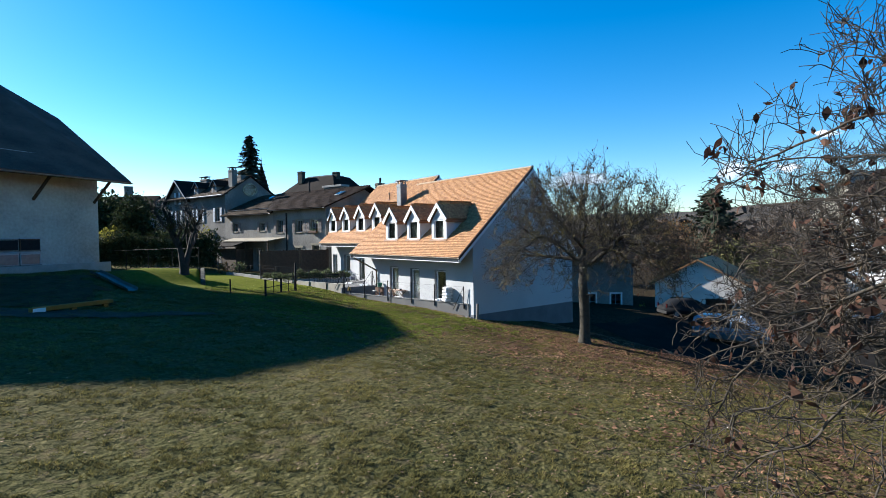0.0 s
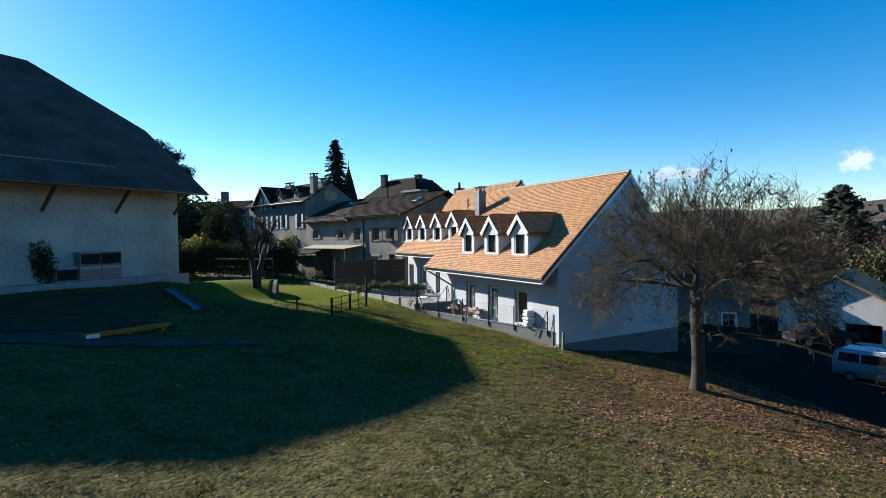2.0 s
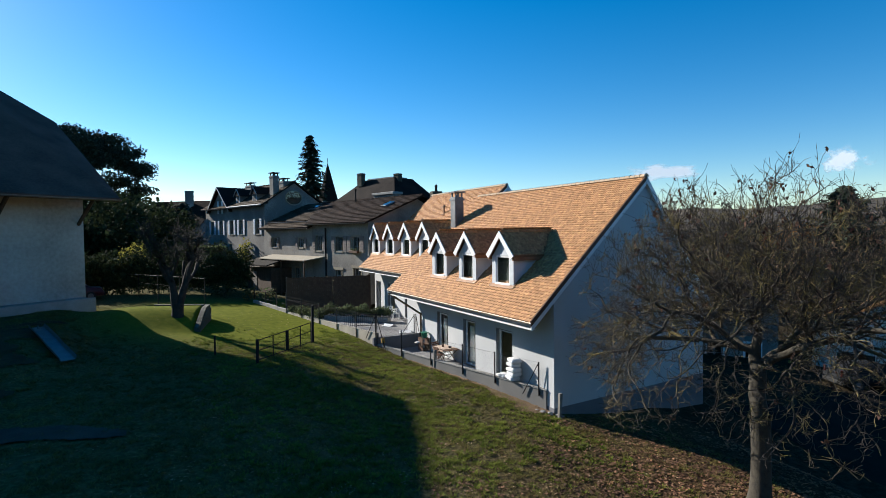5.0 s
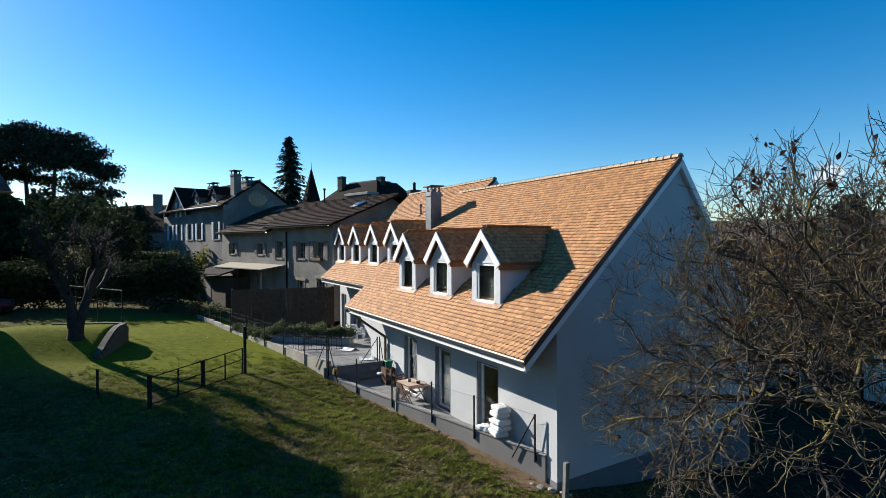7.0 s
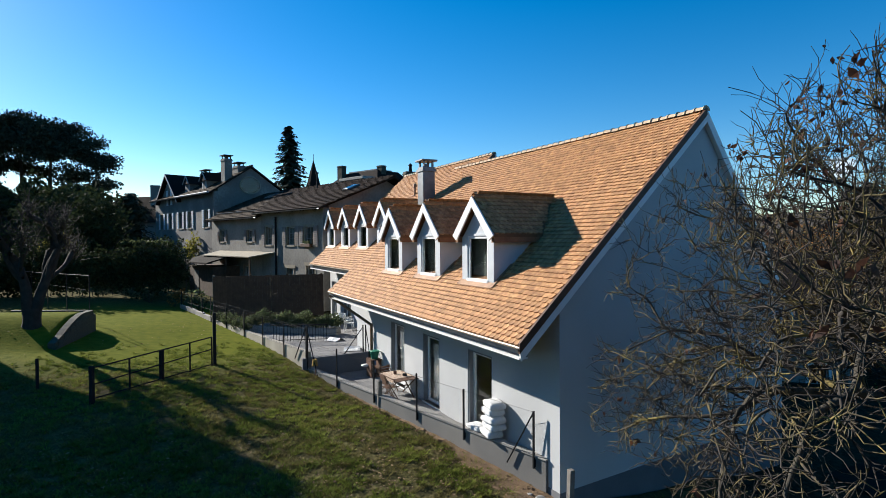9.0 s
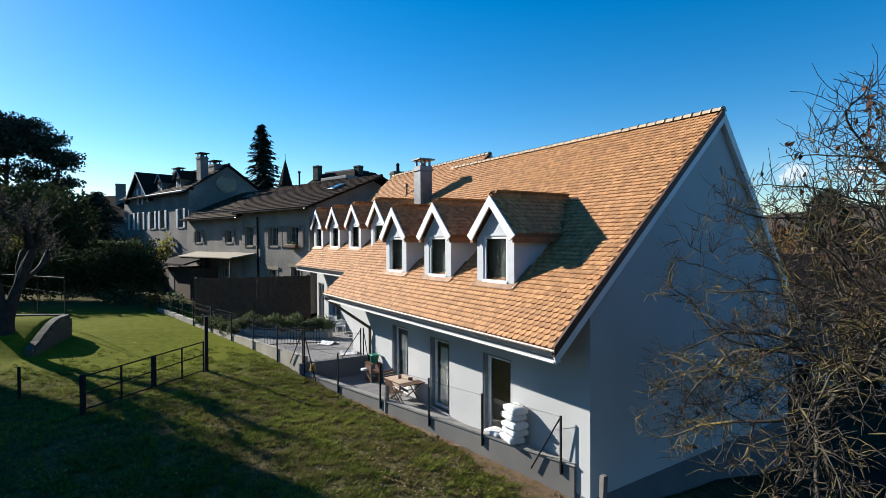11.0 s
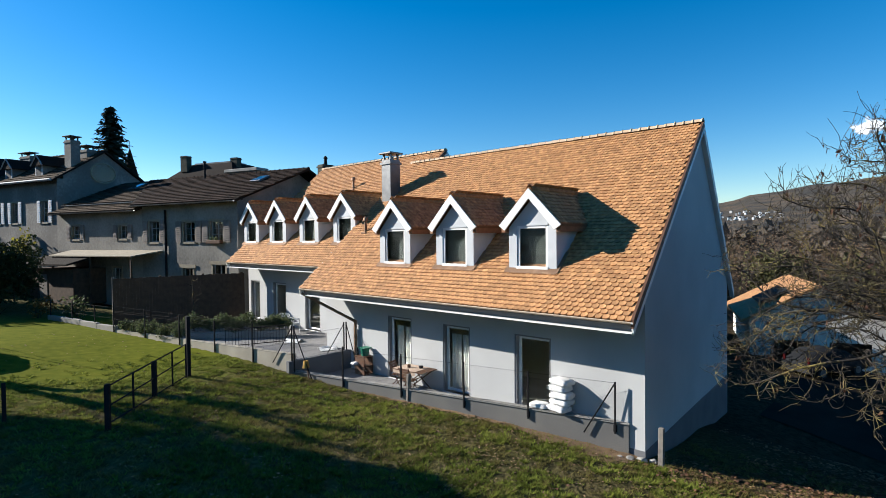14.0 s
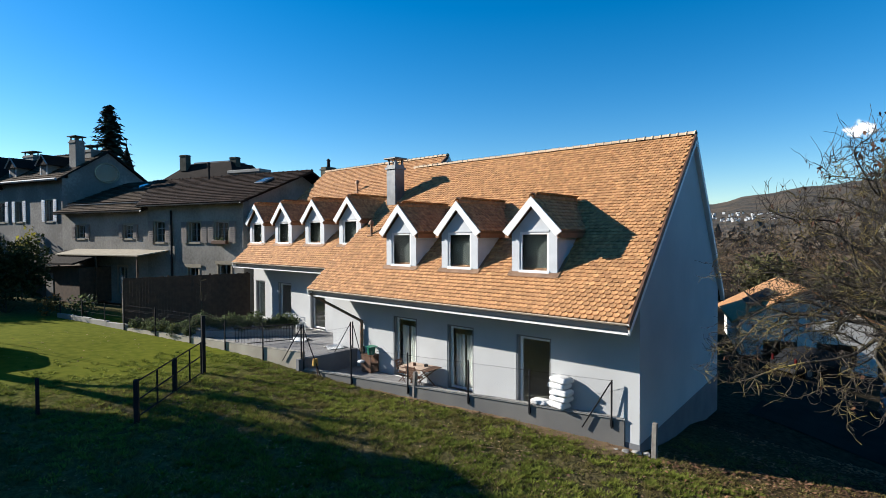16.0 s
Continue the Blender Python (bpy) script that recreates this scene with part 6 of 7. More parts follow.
ap = thing("apartment_house", frame_at(61.45, 17.55, YZ - 0.5, (-2.5, -14.0)), "white apartment house with balconies in full sun", "apartment house")
AL = 16.0
holes = [(1.2 + 4.6 * i, 2.8 + 4.6 * i, 0.9 + 2.9 * j, 2.6 + 2.9 * j) for i in range(3) for j in range(4)]
part("front_wall", wall_bm(AL, -0.5, 12.0, holes, 0.35), PLASTER, ap)
part("side_wall", boxes((0, 0.35, 0.35, 11, -0.5, 12.0)), PLASTER, ap)
part("inner_wall", boxes((0.35, AL, 2.4, 2.5, -0.5, 12)), ROOM, ap)
for h in holes:
    window_unit(ap, "window", *h, y=0.15, bars_x=2, frame_mat=WHITE)
for i in range(3):
    for j in range(1, 4):
        x0, z = 0.7 + 4.6 * i, 2.9 * j + 0.55
        bal = part("balcony", boxes((x0, x0 + 3.4, -1.3, 0, z, z + 0.16)), WHITE, ap)
        part("parapet", boxes((x0, x0 + 3.4, -1.3, -1.22, z + 0.16, z + 1.1), (x0, x0 + 0.08, -1.22, 0, z + 0.16, z + 1.1), (x0 + 3.32, x0 + 3.4, -1.22, 0, z + 0.16, z + 1.1)), WHITE, bal)
bm = bmesh.new()
prism(bm, [(-1.0, 11.8), (5.5, 14.6), (12, 11.8), (12, 11.6), (5.5, 14.4), (-1.0, 11.6)], "x", 0.0, AL + 0.5)
part("roof", bm, OLD_ROOF, ap)
bm = bmesh.new()
prism(bm, [(-4.6, 8.6), (-0.005, 14.4), (-0.005, 8.6)], "y", 0.6, 9.5)
part("side_roof", bm, PALE_TILE, ap, "steep pale grey tiled side roof in the sun")
# made-up block: fills the brown hillside area and carries the side roof
part("side_wing", boxes((-3.6, -0.005, 2.6, 9.0, -0.5, 8.6)), DARK_WOOD, ap, "added dark block under the pale roof, standing for brown hillside")


def wheel(parent, x, y, r, side):
    bm = bmesh.new()
    bar(bm, (x, y - 0.1, r), (x, y + 0.1, r), r, 18)
    w = part("wheel", bm, RUBBER, parent)
    bm = bmesh.new()
    bar(bm, (x, y + side * 0.1, r), (x, y + side * 0.115, r), r * 0.62, 16)
    part("rim", bm, ZINC, w)


def car(m, label, body_mat, prof, glass, L, W, name="car", group="parked cars"):
    """A parked car: x forward, y to its left. prof: the side outline; glass: the side window outline."""
    c = thing(name, m, label, "car", group)
    bm = bmesh.new()
    prism(bm, prof, "y", -W / 2, W / 2)
    top = max(p[1] for p in prof)
    for vv in bm.verts:
        vv.co.y *= 1 - 0.14 * max(0.0, (vv.co.z - 0.95) / max(top - 0.95, 0.1))
    bmesh.ops.bevel(bm, geom=bm.edges[:], offset=0.05, segments=2, affect="EDGES")
    part("body", bm, body_mat, c, smooth=True)
    for g in glass:
        for s in (-1, 1):
            v = [(x, s * (W / 2 * (1 - 0.14 * max(0, (z - 0.95) / (top - 0.95))) + 0.006), z) for x, z in g]
            np_part("side_window", v, [tuple(range(len(v)))], DARK_CAR, c, "dark side window")
    for x in (L * 0.19, L * 0.80):
        for s in (-1, 1):
            wheel(c, x, s * (W / 2 - 0.08), 0.32, s)
    part("bumper", boxes((-0.06, 0.06, -W / 2 + 0.08, W / 2 - 0.08, 0.32, 0.55), bevel=0.03), RUBBER, c)
    part("bumper", boxes((L - 0.06, L + 0.06, -W / 2 + 0.08, W / 2 - 0.08, 0.32, 0.55), bevel=0.03), RUBBER, c)
    for s in (-1, 1):
        part("headlight", boxes((L - 0.12, L + 0.01, s * (W / 2 - 0.28) - 0.13, s * (W / 2 - 0.28) + 0.13, 0.68, 0.86), bevel=0.03), GLASS, c)
        part("rear_light", boxes((-0.01, 0.08, s * (W / 2 - 0.18) - 0.07, s * (W / 2 - 0.18) + 0.07, 0.8, 1.15), bevel=0.02), mat("red_lamp_glass", (0.05, 0.006, 0.006), rough=0.2) if s < 0 else bpy.data.materials["red_lamp_glass"], c)
    return c


van_prof = [(0.0, 0.35), (0.0, 1.2), (0.12, 1.78), (0.4, 1.9), (3.2, 1.9), (3.55, 1.8), (4.1, 1.2), (4.75, 1.0), (4.85, 0.75), (4.85, 0.35)]
van_glass = [[(0.3, 1.2), (0.35, 1.7), (1.3, 1.7), (1.3, 1.2)], [(1.4, 1.2), (1.4, 1.7), (2.5, 1.7), (2.5, 1.2)], [(2.6, 1.2), (2.6, 1.7), (3.3, 1.68), (3.8, 1.2)]]
vz = float(ground_z(38.2, 17.5)) + 0.03
vn = car(frame_at(37.8, 19.8, vz, (0.9, -4.6)), "pale blue and white passenger van parked in the yard", BLUE_METAL, van_prof, van_glass, 4.85, 1.85, "van")
part("roof_panel", boxes((0.5, 3.15, -0.72, 0.72, 1.902, 1.93), bevel=0.01), WHITE, vn, "white roof")
part("rear_window", boxes((0.02, 0.06, -0.6, 0.6, 1.25, 1.7)), DARK_CAR, vn)
car_prof = [(0.0, 0.3), (0.0, 0.9), (0.5, 0.98), (1.0, 1.4), (2.6, 1.42), (3.3, 0.98), (4.1, 0.85), (4.25, 0.6), (4.25, 0.3)]
car_glass = [[(0.75, 1.0), (1.1, 1.33), (1.8, 1.34), (1.8, 1.0)], [(1.88, 1.0), (1.88, 1.34), (2.55, 1.33), (3.1, 1.0)]]
car(frame_at(40.7, 24.2, float(ground_z(42.4, 23.2)) + 0.03, (2.4, -1.4)), "black hatchback parked before the annex", DARK_CAR, car_prof, car_glass, 4.25, 1.75)

RED_CAR = mat("dark_red_car_paint", (0.07, 0.012, 0.014), (0.055, 0.01, 0.012), rough=0.4, spec=0.3, bump=0)
car(frame_at(-1.1, 56.8, float(ground_z(1.0, 57.0)) + 0.0, (4.2, 0.4)), "dark red car parked behind the farmhouse corner", RED_CAR, car_prof, car_glass, 4.25, 1.75)

# ---- clouds low over the hills ----
def cloud_material(seed):
    """Soft vapour: white, thinning to nothing at a ragged edge."""
    m = bpy.data.materials.new("cloud_vapour")
    m.use_nodes = True
    nt, nd, ln, p = nodes_of(m)
    tc, mp, ns = nd.new("ShaderNodeTexCoord"), nd.new("ShaderNodeMapping"), nd.new("ShaderNodeTexNoise")
    ns.inputs["Scale"].default_value, ns.inputs["Detail"].default_value, ns.inputs["Roughness"].default_value = 1.7, 6, 0.5
    mp.inputs["Location"].default_value = (seed * 3.7, seed * 1.9, 0)
    mp.inputs["Scale"].default_value = (1.6, 1.0, 1.0)
    ln.new(tc.outputs["Object"], mp.inputs["Vector"]), ln.new(mp.outputs[0], ns.inputs["Vector"])
    ln2 = nd.new("ShaderNodeVectorMath")
    ln2.operation = "LENGTH"
    ln.new(tc.outputs["Object"], ln2.inputs[0])
    sm = nd.new("ShaderNodeMath")
    sm.operation, sm.inputs[1].default_value = "MULTIPLY_ADD", 1.3
    fall = nd.new("ShaderNodeMath")
    fall.operation, fall.inputs[1].default_value = "MULTIPLY", -1.2
    ln.new(ln2.outputs["Value"], fall.inputs[0])
    ln.new(ns.outputs["Fac"], sm.inputs[0]), ln.new(fall.outputs[0], sm.inputs[2])
    mr = nd.new("ShaderNodeMapRange")
    mr.interpolation_type = "SMOOTHSTEP"
    mr.inputs["From Min"].default_value, mr.inputs["From Max"].default_value = 0.0, 0.42
    mr.inputs["To Max"].default_value = 0.96
    ln.new(sm.outputs[0], mr.inputs["Value"]), ln.new(mr.outputs[0], p.inputs["Alpha"])
    p.inputs["Base Color"].default_value, p.inputs["Roughness"].default_value, p.inputs["Specular IOR Level"].default_value = (0.9, 0.9, 0.9, 1), 1.0, 0.0
    # faint glow added so the flat card looks as bright as sunlit cloud
    p.inputs["Emission Color"].default_value, p.inputs["Emission Strength"].default_value = (0.85, 0.92, 1.0, 1), 0.28
    return m


for k, (x, y, z, w, h) in enumerate(((3160, 1457, 372, 300, 170), (2690, 2215, 352, 560, 150), (3262, 1218, 355, 190, 80), (3300, 1057, 520, 170, 60), (3451, 223, 545, 190, 110))):
    bm = bmesh.new()
    bmesh.ops.create_grid(bm, x_segments=1, y_segments=1, size=1.0)
    cl = part("backdrop_cloud", bm, cloud_material(k + 1), None, "small white fair-weather cloud over the hills")
    cl.matrix_basis = look((x, y, z), (0, 0, z)) @ Matrix.Diagonal((w * 0.74, h * 0.74, 1, 1))
    cl.visible_shadow = False
    tagged(cl, category="cloud", group="clouds", kind="structure")


# ---- trees ----
class Wood:
    """Collects tapered tubes into one mesh."""
    def __init__(self):
        self.v, self.f = [], []

    def tube(self, pts, rads, sides):
        n0 = len(self.v)
        for i, (p, r) in enumerate(zip(pts, rads)):
            d = (pts[min(i + 1, len(pts) - 1)] - pts[max(i - 1, 0)]).normalized()
            a = d.orthogonal().normalized()
            b = d.cross(a)
            for s in range(sides):
                t = 2 * math.pi * s / sides
                self.v.append(p + (a * math.cos(t) + b * math.sin(t)) * r)
        for i in range(len(pts) - 1):
            for s in range(sides):
                q, w = n0 + i * sides, (s + 1) % sides
                self.f.append((q + s, q + w, q + sides + w, q + sides + s))

    def put(self, name, material, parent, label=""):
        return np_part(name, self.v, self.f, material, parent, label, smooth=True)


def limb_path(rng, start, d, length, n, wobble, lift):
    pts, d = [start.copy()], d.normalized()
    for i in range(n):
        d = (d + Vector((rng.gauss(0, wobble), rng.gauss(0, wobble), rng.gauss(0, wobble) + lift))).normalized()
        pts.append(pts[-1] + d * (length / n))
    return pts


def crown_points(nr, n, radius, z_low, z_top, z_wide, droop):
    """Buds that a crown's branches reach for: a lumpy dome, fuller towards its skin, its rim hanging low."""
    out = []
    while len(out) < n:
        az, q = nr.uniform(0, 2 * math.pi), math.sqrt(nr.uniform(0, 1))
        lump = 1.0 + 0.08 * math.sin(2 * az + radius) + 0.13 * math.sin(5 * az + 2.0 * z_top)
        top = z_wide + (z_top - z_wide) * math.sqrt(max(0.0, 1 - q ** 2.4)) * (1 + 0.16 * math.sin(3 * az + 6 * q))
        base = z_wide - 0.9 - droop * q * q + 1.5 * (1 - q) - (z_wide - z_low) * smooth01(0.55, 0.95, q)
        t = nr.uniform(0, 1)
        if t > 0.45 and nr.uniform(0, 1) < 0.5 * smooth01(0.45, 0.9, t):
            continue
        p = Vector((math.cos(az) * q * radius * lump, math.sin(az) * q * radius * lump, base + (top - base) * t))
        if noise.noise(p * 0.75 + Vector((radius, 0, 0))) > -0.17:
            out.append(tuple(p))
    return np.array(out)


def branch_net(trunk_top, buds, step, reach, kill, rounds, nr):
    """Branches that grow step by step towards the nearest buds. Gives each node's place and parent."""
    pos, par = [np.array(trunk_top, float)], [-1]
    near = np.full(len(buds), 1e9)
    who = np.zeros(len(buds), int)
    live = np.ones(len(buds), bool)
    fresh = [0]
    grown = np.zeros(20000, int)
    for _ in range(rounds):
        P = np.array([pos[k] for k in fresh])
        d = np.linalg.norm(buds[:, None, :] - P[None], axis=2)
        k = d.argmin(1)
        dm = d[np.arange(len(buds)), k]
        better = dm < near
        near[better], who[better] = dm[better], np.array(fresh)[k[better]]
        live &= near > kill
        use = live & (near < reach)
        if not use.any():
            break
        fresh = []
        for node in np.unique(who[use]):
            if grown[node] > 3:
                continue
            v = buds[use & (who == node)] - pos[node]
            v = (v / np.linalg.norm(v, axis=1)[:, None]).mean(0)
            v = v / (np.linalg.norm(v) + 1e-6)
            if par[node] >= 0:
                b = pos[node] - pos[par[node]]
                v = v + 0.42 * b / np.linalg.norm(b)
            v = v + nr.normal(0, 0.44, 3)
            pos.append(pos[node] + v / np.linalg.norm(v) * step)
            par.append(int(node))
            grown[node] += 1
            fresh.append(len(pos) - 1)
        if not fresh or len(pos) > 15000:
            break
    return pos, par


def bare_tree(m, label, seed, trunk_h, trunk_r, radius, z_low, z_top, z_wide, droop, buds, spurs, leaves, leaf_z, leaf_size, bark=None, lean=(0.0, 0.0)):
    """A leafless walnut: a short trunk, gnarled limbs that fork towards a broad crown, crooked spurs, and a few dry leaves."""
    rng, nr = random.Random(seed), np.random.default_rng(seed)
    tr = thing("tree", m, label, "tree", "walnut trees")
    top = Vector((lean[0], lean[1], trunk_h))
    trunk = Wood()
    heights = np.linspace(-0.4, trunk_h, 9)
    tp = [Vector((lean[0] * (z / trunk_h) ** 2 + 0.05 * math.sin(z * 1.4), lean[1] * (z / trunk_h) ** 2, z)) for z in heights]
    trunk.tube(tp, [trunk_r * (1.9, 1.35, 1.1, 1.02, 1.0, 0.98, 0.98, 1.0, 1.08)[i] for i in range(9)], 14)
    trunk.put("trunk", BARK, tr)
    pts = crown_points(nr, buds, radius, z_low, z_top, z_wide, droop)
    pos, par = branch_net(tp[-1], pts, 0.19, 3.2, 0.25, 110, nr)
    n = len(pos)
    kids = [[] for _ in range(n)]
    for k in range(1, n):
        kids[par[k]].append(k)
    load = np.zeros(n)
    for k in range(n - 1, -1, -1):
        load[k] = max(0.008 ** 2.25, sum(load[c] for c in kids[k]))
    rad = load ** (1 / 2.25)
    rad = 0.008 + (rad - 0.008) * (trunk_r * 0.86 - 0.008) / (rad[0] - 0.008)
    # chains from fork to fork: the heavy ones are limbs of their own, the rest one net
    net, tips = Wood(), []
    stack = [(0, c) for c in kids[0]]
    while stack:
        a, b = stack.pop()
        path, r = [Vector(pos[a]), Vector(pos[b])], [min(rad[a], rad[b] * 1.25), rad[b]]
        k = b
        while kids[k]:
            nxt = sorted(kids[k], key=lambda c: -rad[c])
            stack += [(k, c) for c in nxt[1:]]
            k = nxt[0]
            path.append(Vector(pos[k]))
            r.append(rad[k])
        for q in range(2 if r[1] > 0.05 else 1):
            path = [path[0]] + [(path[t - 1] + path[t] * 2 + path[t + 1]) / 4 for t in range(1, len(path) - 1)] + [path[-1]]
        r[-1] *= 0.6
        if r[1] > trunk_r * 0.22:
            limb = Wood()
            limb.tube(path, r, 8)
            limb.put("limb", BARK, tr)
        else:
            net.tube(path, r, 6 if r[0] > 0.035 else 4 if r[0] > 0.016 else 3)
        tips.append(path[-1])
    # short crooked spurs with their own side shoots
    thin = [k for k in range(1, n) if rad[k] < 0.045]
    for _ in range(spurs):
        k = rng.choice(thin)
        p, back = Vector(pos[k]), Vector(pos[k]) - Vector(pos[par[k]])
        d = back.normalized() * rng.uniform(0.1, 0.8) + Vector((rng.gauss(0, 0.7), rng.gauss(0, 0.7), rng.gauss(0.12, 0.6)))
        long = rng.uniform(0.14, 0.5)
        if p.z > z_wide + 0.8 and rng.random() < 0.25:
            d, long = Vector((rng.gauss(0, 0.3), rng.gauss(0, 0.3), 1.0)), rng.uniform(0.35, 0.95)
        path = limb_path(rng, p, d, long, 4, 0.26 if long > 0.5 else 0.34, 0.05)
        net.tube(path, [0.0072, 0.0066, 0.006, 0.0055, 0.0046], 3)
        tips.append(path[-1])
        if rng.random() < 0.55:
            d2 = Vector((rng.gauss(0, 1), rng.gauss(0, 1), rng.gauss(0.2, 0.8)))
            side = limb_path(rng, path[2], d2, rng.uniform(0.08, 0.24), 2, 0.3, 0.05)
            net.tube(side, [0.0068, 0.006, 0.005], 3)
            tips.append(side[-1])
    tagged(net.put("twig_net", bark or TWIG, tr), "open net of crooked lichen-covered twigs", kind="stuff")
    lv, lf = [], []
    rng.shuffle(tips)
    for p in tips:
        if len(lv) >= leaves * 6 or rng.random() > float(smooth01(leaf_z[0], leaf_z[1], p.z)) * 0.9 + 0.10:
            continue
        for _ in range(rng.choice((1, 1, 2, 3))):
            leaf(rng, lv, lf, p + Vector((rng.gauss(0, 0.045), rng.gauss(0, 0.045), rng.uniform(-0.12, 0.0))), rng.uniform(0.6, 1.2) * leaf_size, hang=True)
    tagged(np_part("dry_foliage", lv, lf, DRY_LEAF, tr, "curled brown leaves left on the twigs"), kind="stuff")
    return tr


def leaf(rng, v, f, p, s, hang=False):
    """A small curled leaf of two bent halves."""
    q = Euler((rng.uniform(0, 6.28), rng.uniform(0, 6.28), rng.uniform(0, 6.28))).to_matrix()
    c, b = rng.uniform(0.15, 0.6), len(v)
    for x, y, z in ((-1, 0, 0), (0, -0.5, c), (0, 0.5, c * 0.8), (1, 0, 0.1), (-0.4, -0.45, c * 0.7), (-0.4, 0.45, c * 0.5)):
        v.append(p + q @ Vector((x, y, z)) * s)
    f += [(b, b + 4, b + 1, b + 2), (b, b + 2, b + 5), (b + 1, b + 3, b + 2)]


W1 = (21.72, 17.05)
bare_tree(Matrix.Translation((*W1, float(lawn_z(*W1)))), "broad leafless walnut tree with lichen-covered branches", 5, 2.5, 0.26, 5.0, 3.8, 8.8, 5.1, 0.1,
          8200, 17000, 800, (6.0, 9.0), 0.07)
W2 = (9.3, -2.1)
bare_tree(Matrix.Translation((*W2, float(lawn_z(*W2)))), "leafless walnut tree with large brown leaves at the lawn's edge", 17, 2.0, 0.22, 5.5, 2.6, 8.8, 4.7, 0.6,
          8200, 20000, 3000, (0.5, 4.0), 0.10, bark=DARK_TWIG)
W3 = (23.6, 5.4)
bare_tree(Matrix.Translation((*W3, float(lawn_z(*W3)))), "leafless walnut tree above the yard", 29, 2.2, 0.25, 5.0, 3.1, 9.2, 4.9, 0.3,
          7600, 15000, 500, (6.0, 9.0), 0.07, bark=DARK_TWIG)

# pollarded tree on the mound
pb = Vector((7.85, 42.9, float(lawn_z(7.85, 42.9))))
po = thing("tree", Matrix.Translation(pb), "knobbly pollarded tree with a few yellow shoots", "tree")
w = Wood()
rng = random.Random(2)
w.tube([Vector((0.02 * math.sin(z * 3), 0.0, z)) for z in np.linspace(-0.3, 0.7, 6)], [0.48, 0.38, 0.33, 0.32, 0.33, 0.30], 12)
w.put("trunk", DARK_BARK, po)
shoots = []
for lean in (-1, 1):
    fork = limb_path(rng, Vector((0.08 * lean, 0, 0.5)), Vector((0.42 * lean, 0.1, 1)), 2.7, 6, 0.12, 0.06)
    w = Wood()
    w.tube(fork, [0.25, 0.22, 0.2, 0.18, 0.17, 0.19, 0.15], 9)
    w.put("limb", DARK_BARK, po)
    for k in range(7):
        d = Vector((rng.gauss(0.35 * lean, 0.45), rng.gauss(0, 0.45), rng.uniform(0.6, 1.2)))
        path = limb_path(rng, fork[rng.choice((3, 4, 5, 6))], d, rng.uniform(1.4, 2.9), 5, 0.2, 0.08)
        w = Wood()
        w.tube(path, [0.13, 0.10, 0.085, 0.08, 0.12, 0.08], 7)
        w.put("limb", DARK_BARK, po)
        shoots.append(path[-1])
w = Wood()
for s in shoots:
    for k in range(46):
        w.tube(limb_path(rng, s + Vector((rng.gauss(0, 0.12), rng.gauss(0, 0.12), rng.gauss(0, 0.2))), Vector((rng.gauss(0, 0.8), rng.gauss(0, 0.8), 0.7)), rng.uniform(0.3, 1.1), 3, 0.25, 0.05), [0.02, 0.015, 0.011, 0.006], 3)
tagged(w.put("shoot_net", DARK_BARK, po), kind="stuff")


def foliage(v, f, rng, centre, radii, n, size, flat=0.6, shell=0.45):
    """n small leaf clumps scattered through an ellipsoid, denser towards its skin."""
    c, r = np.array(centre), np.array(radii)
    d = rng.normal(0, 1, (n, 3))
    d /= np.linalg.norm(d, axis=1)[:, None]
    lump = 1 + 0.28 * np.sin(d[:, 0] * 5 + c[0]) * np.sin(d[:, 1] * 4 + c[1]) + 0.2 * np.sin(d[:, 2] * 7 + d[:, 0] * 6)
    rad = (shell + (1 - shell) * rng.random(n)) ** 0.6 * lump
    p = c + d * rad[:, None] * r
    a = rng.normal(0, 1, (n, 3))
    a /= np.linalg.norm(a, axis=1)[:, None]
    b = np.cross(a, rng.normal(0, 1, (n, 3)))
    b /= np.linalg.norm(b, axis=1)[:, None]
    s = size * (0.6 + 0.8 * rng.random(n))[:, None]
    base = len(v)
    quad = np.stack([p - a * s, p - b * s * flat + d * s * 0.2, p + a * s, p + b * s * flat + d * s * 0.2], 1).reshape(-1, 3)
    v.extend(map(tuple, quad))
    f.extend((base + 4 * i, base + 4 * i + 1, base + 4 * i + 2, base + 4 * i + 3) for i in range(n))


NR = np.random.default_rng(12)
v, f = [], []
for s in shoots[:8]:
    foliage(v, f, NR, tuple(s), (0.5, 0.5, 0.7), 150, 0.055)
tagged(np_part("shoot_foliage", v, f, HEDGE_LEAF, po), kind="stuff")


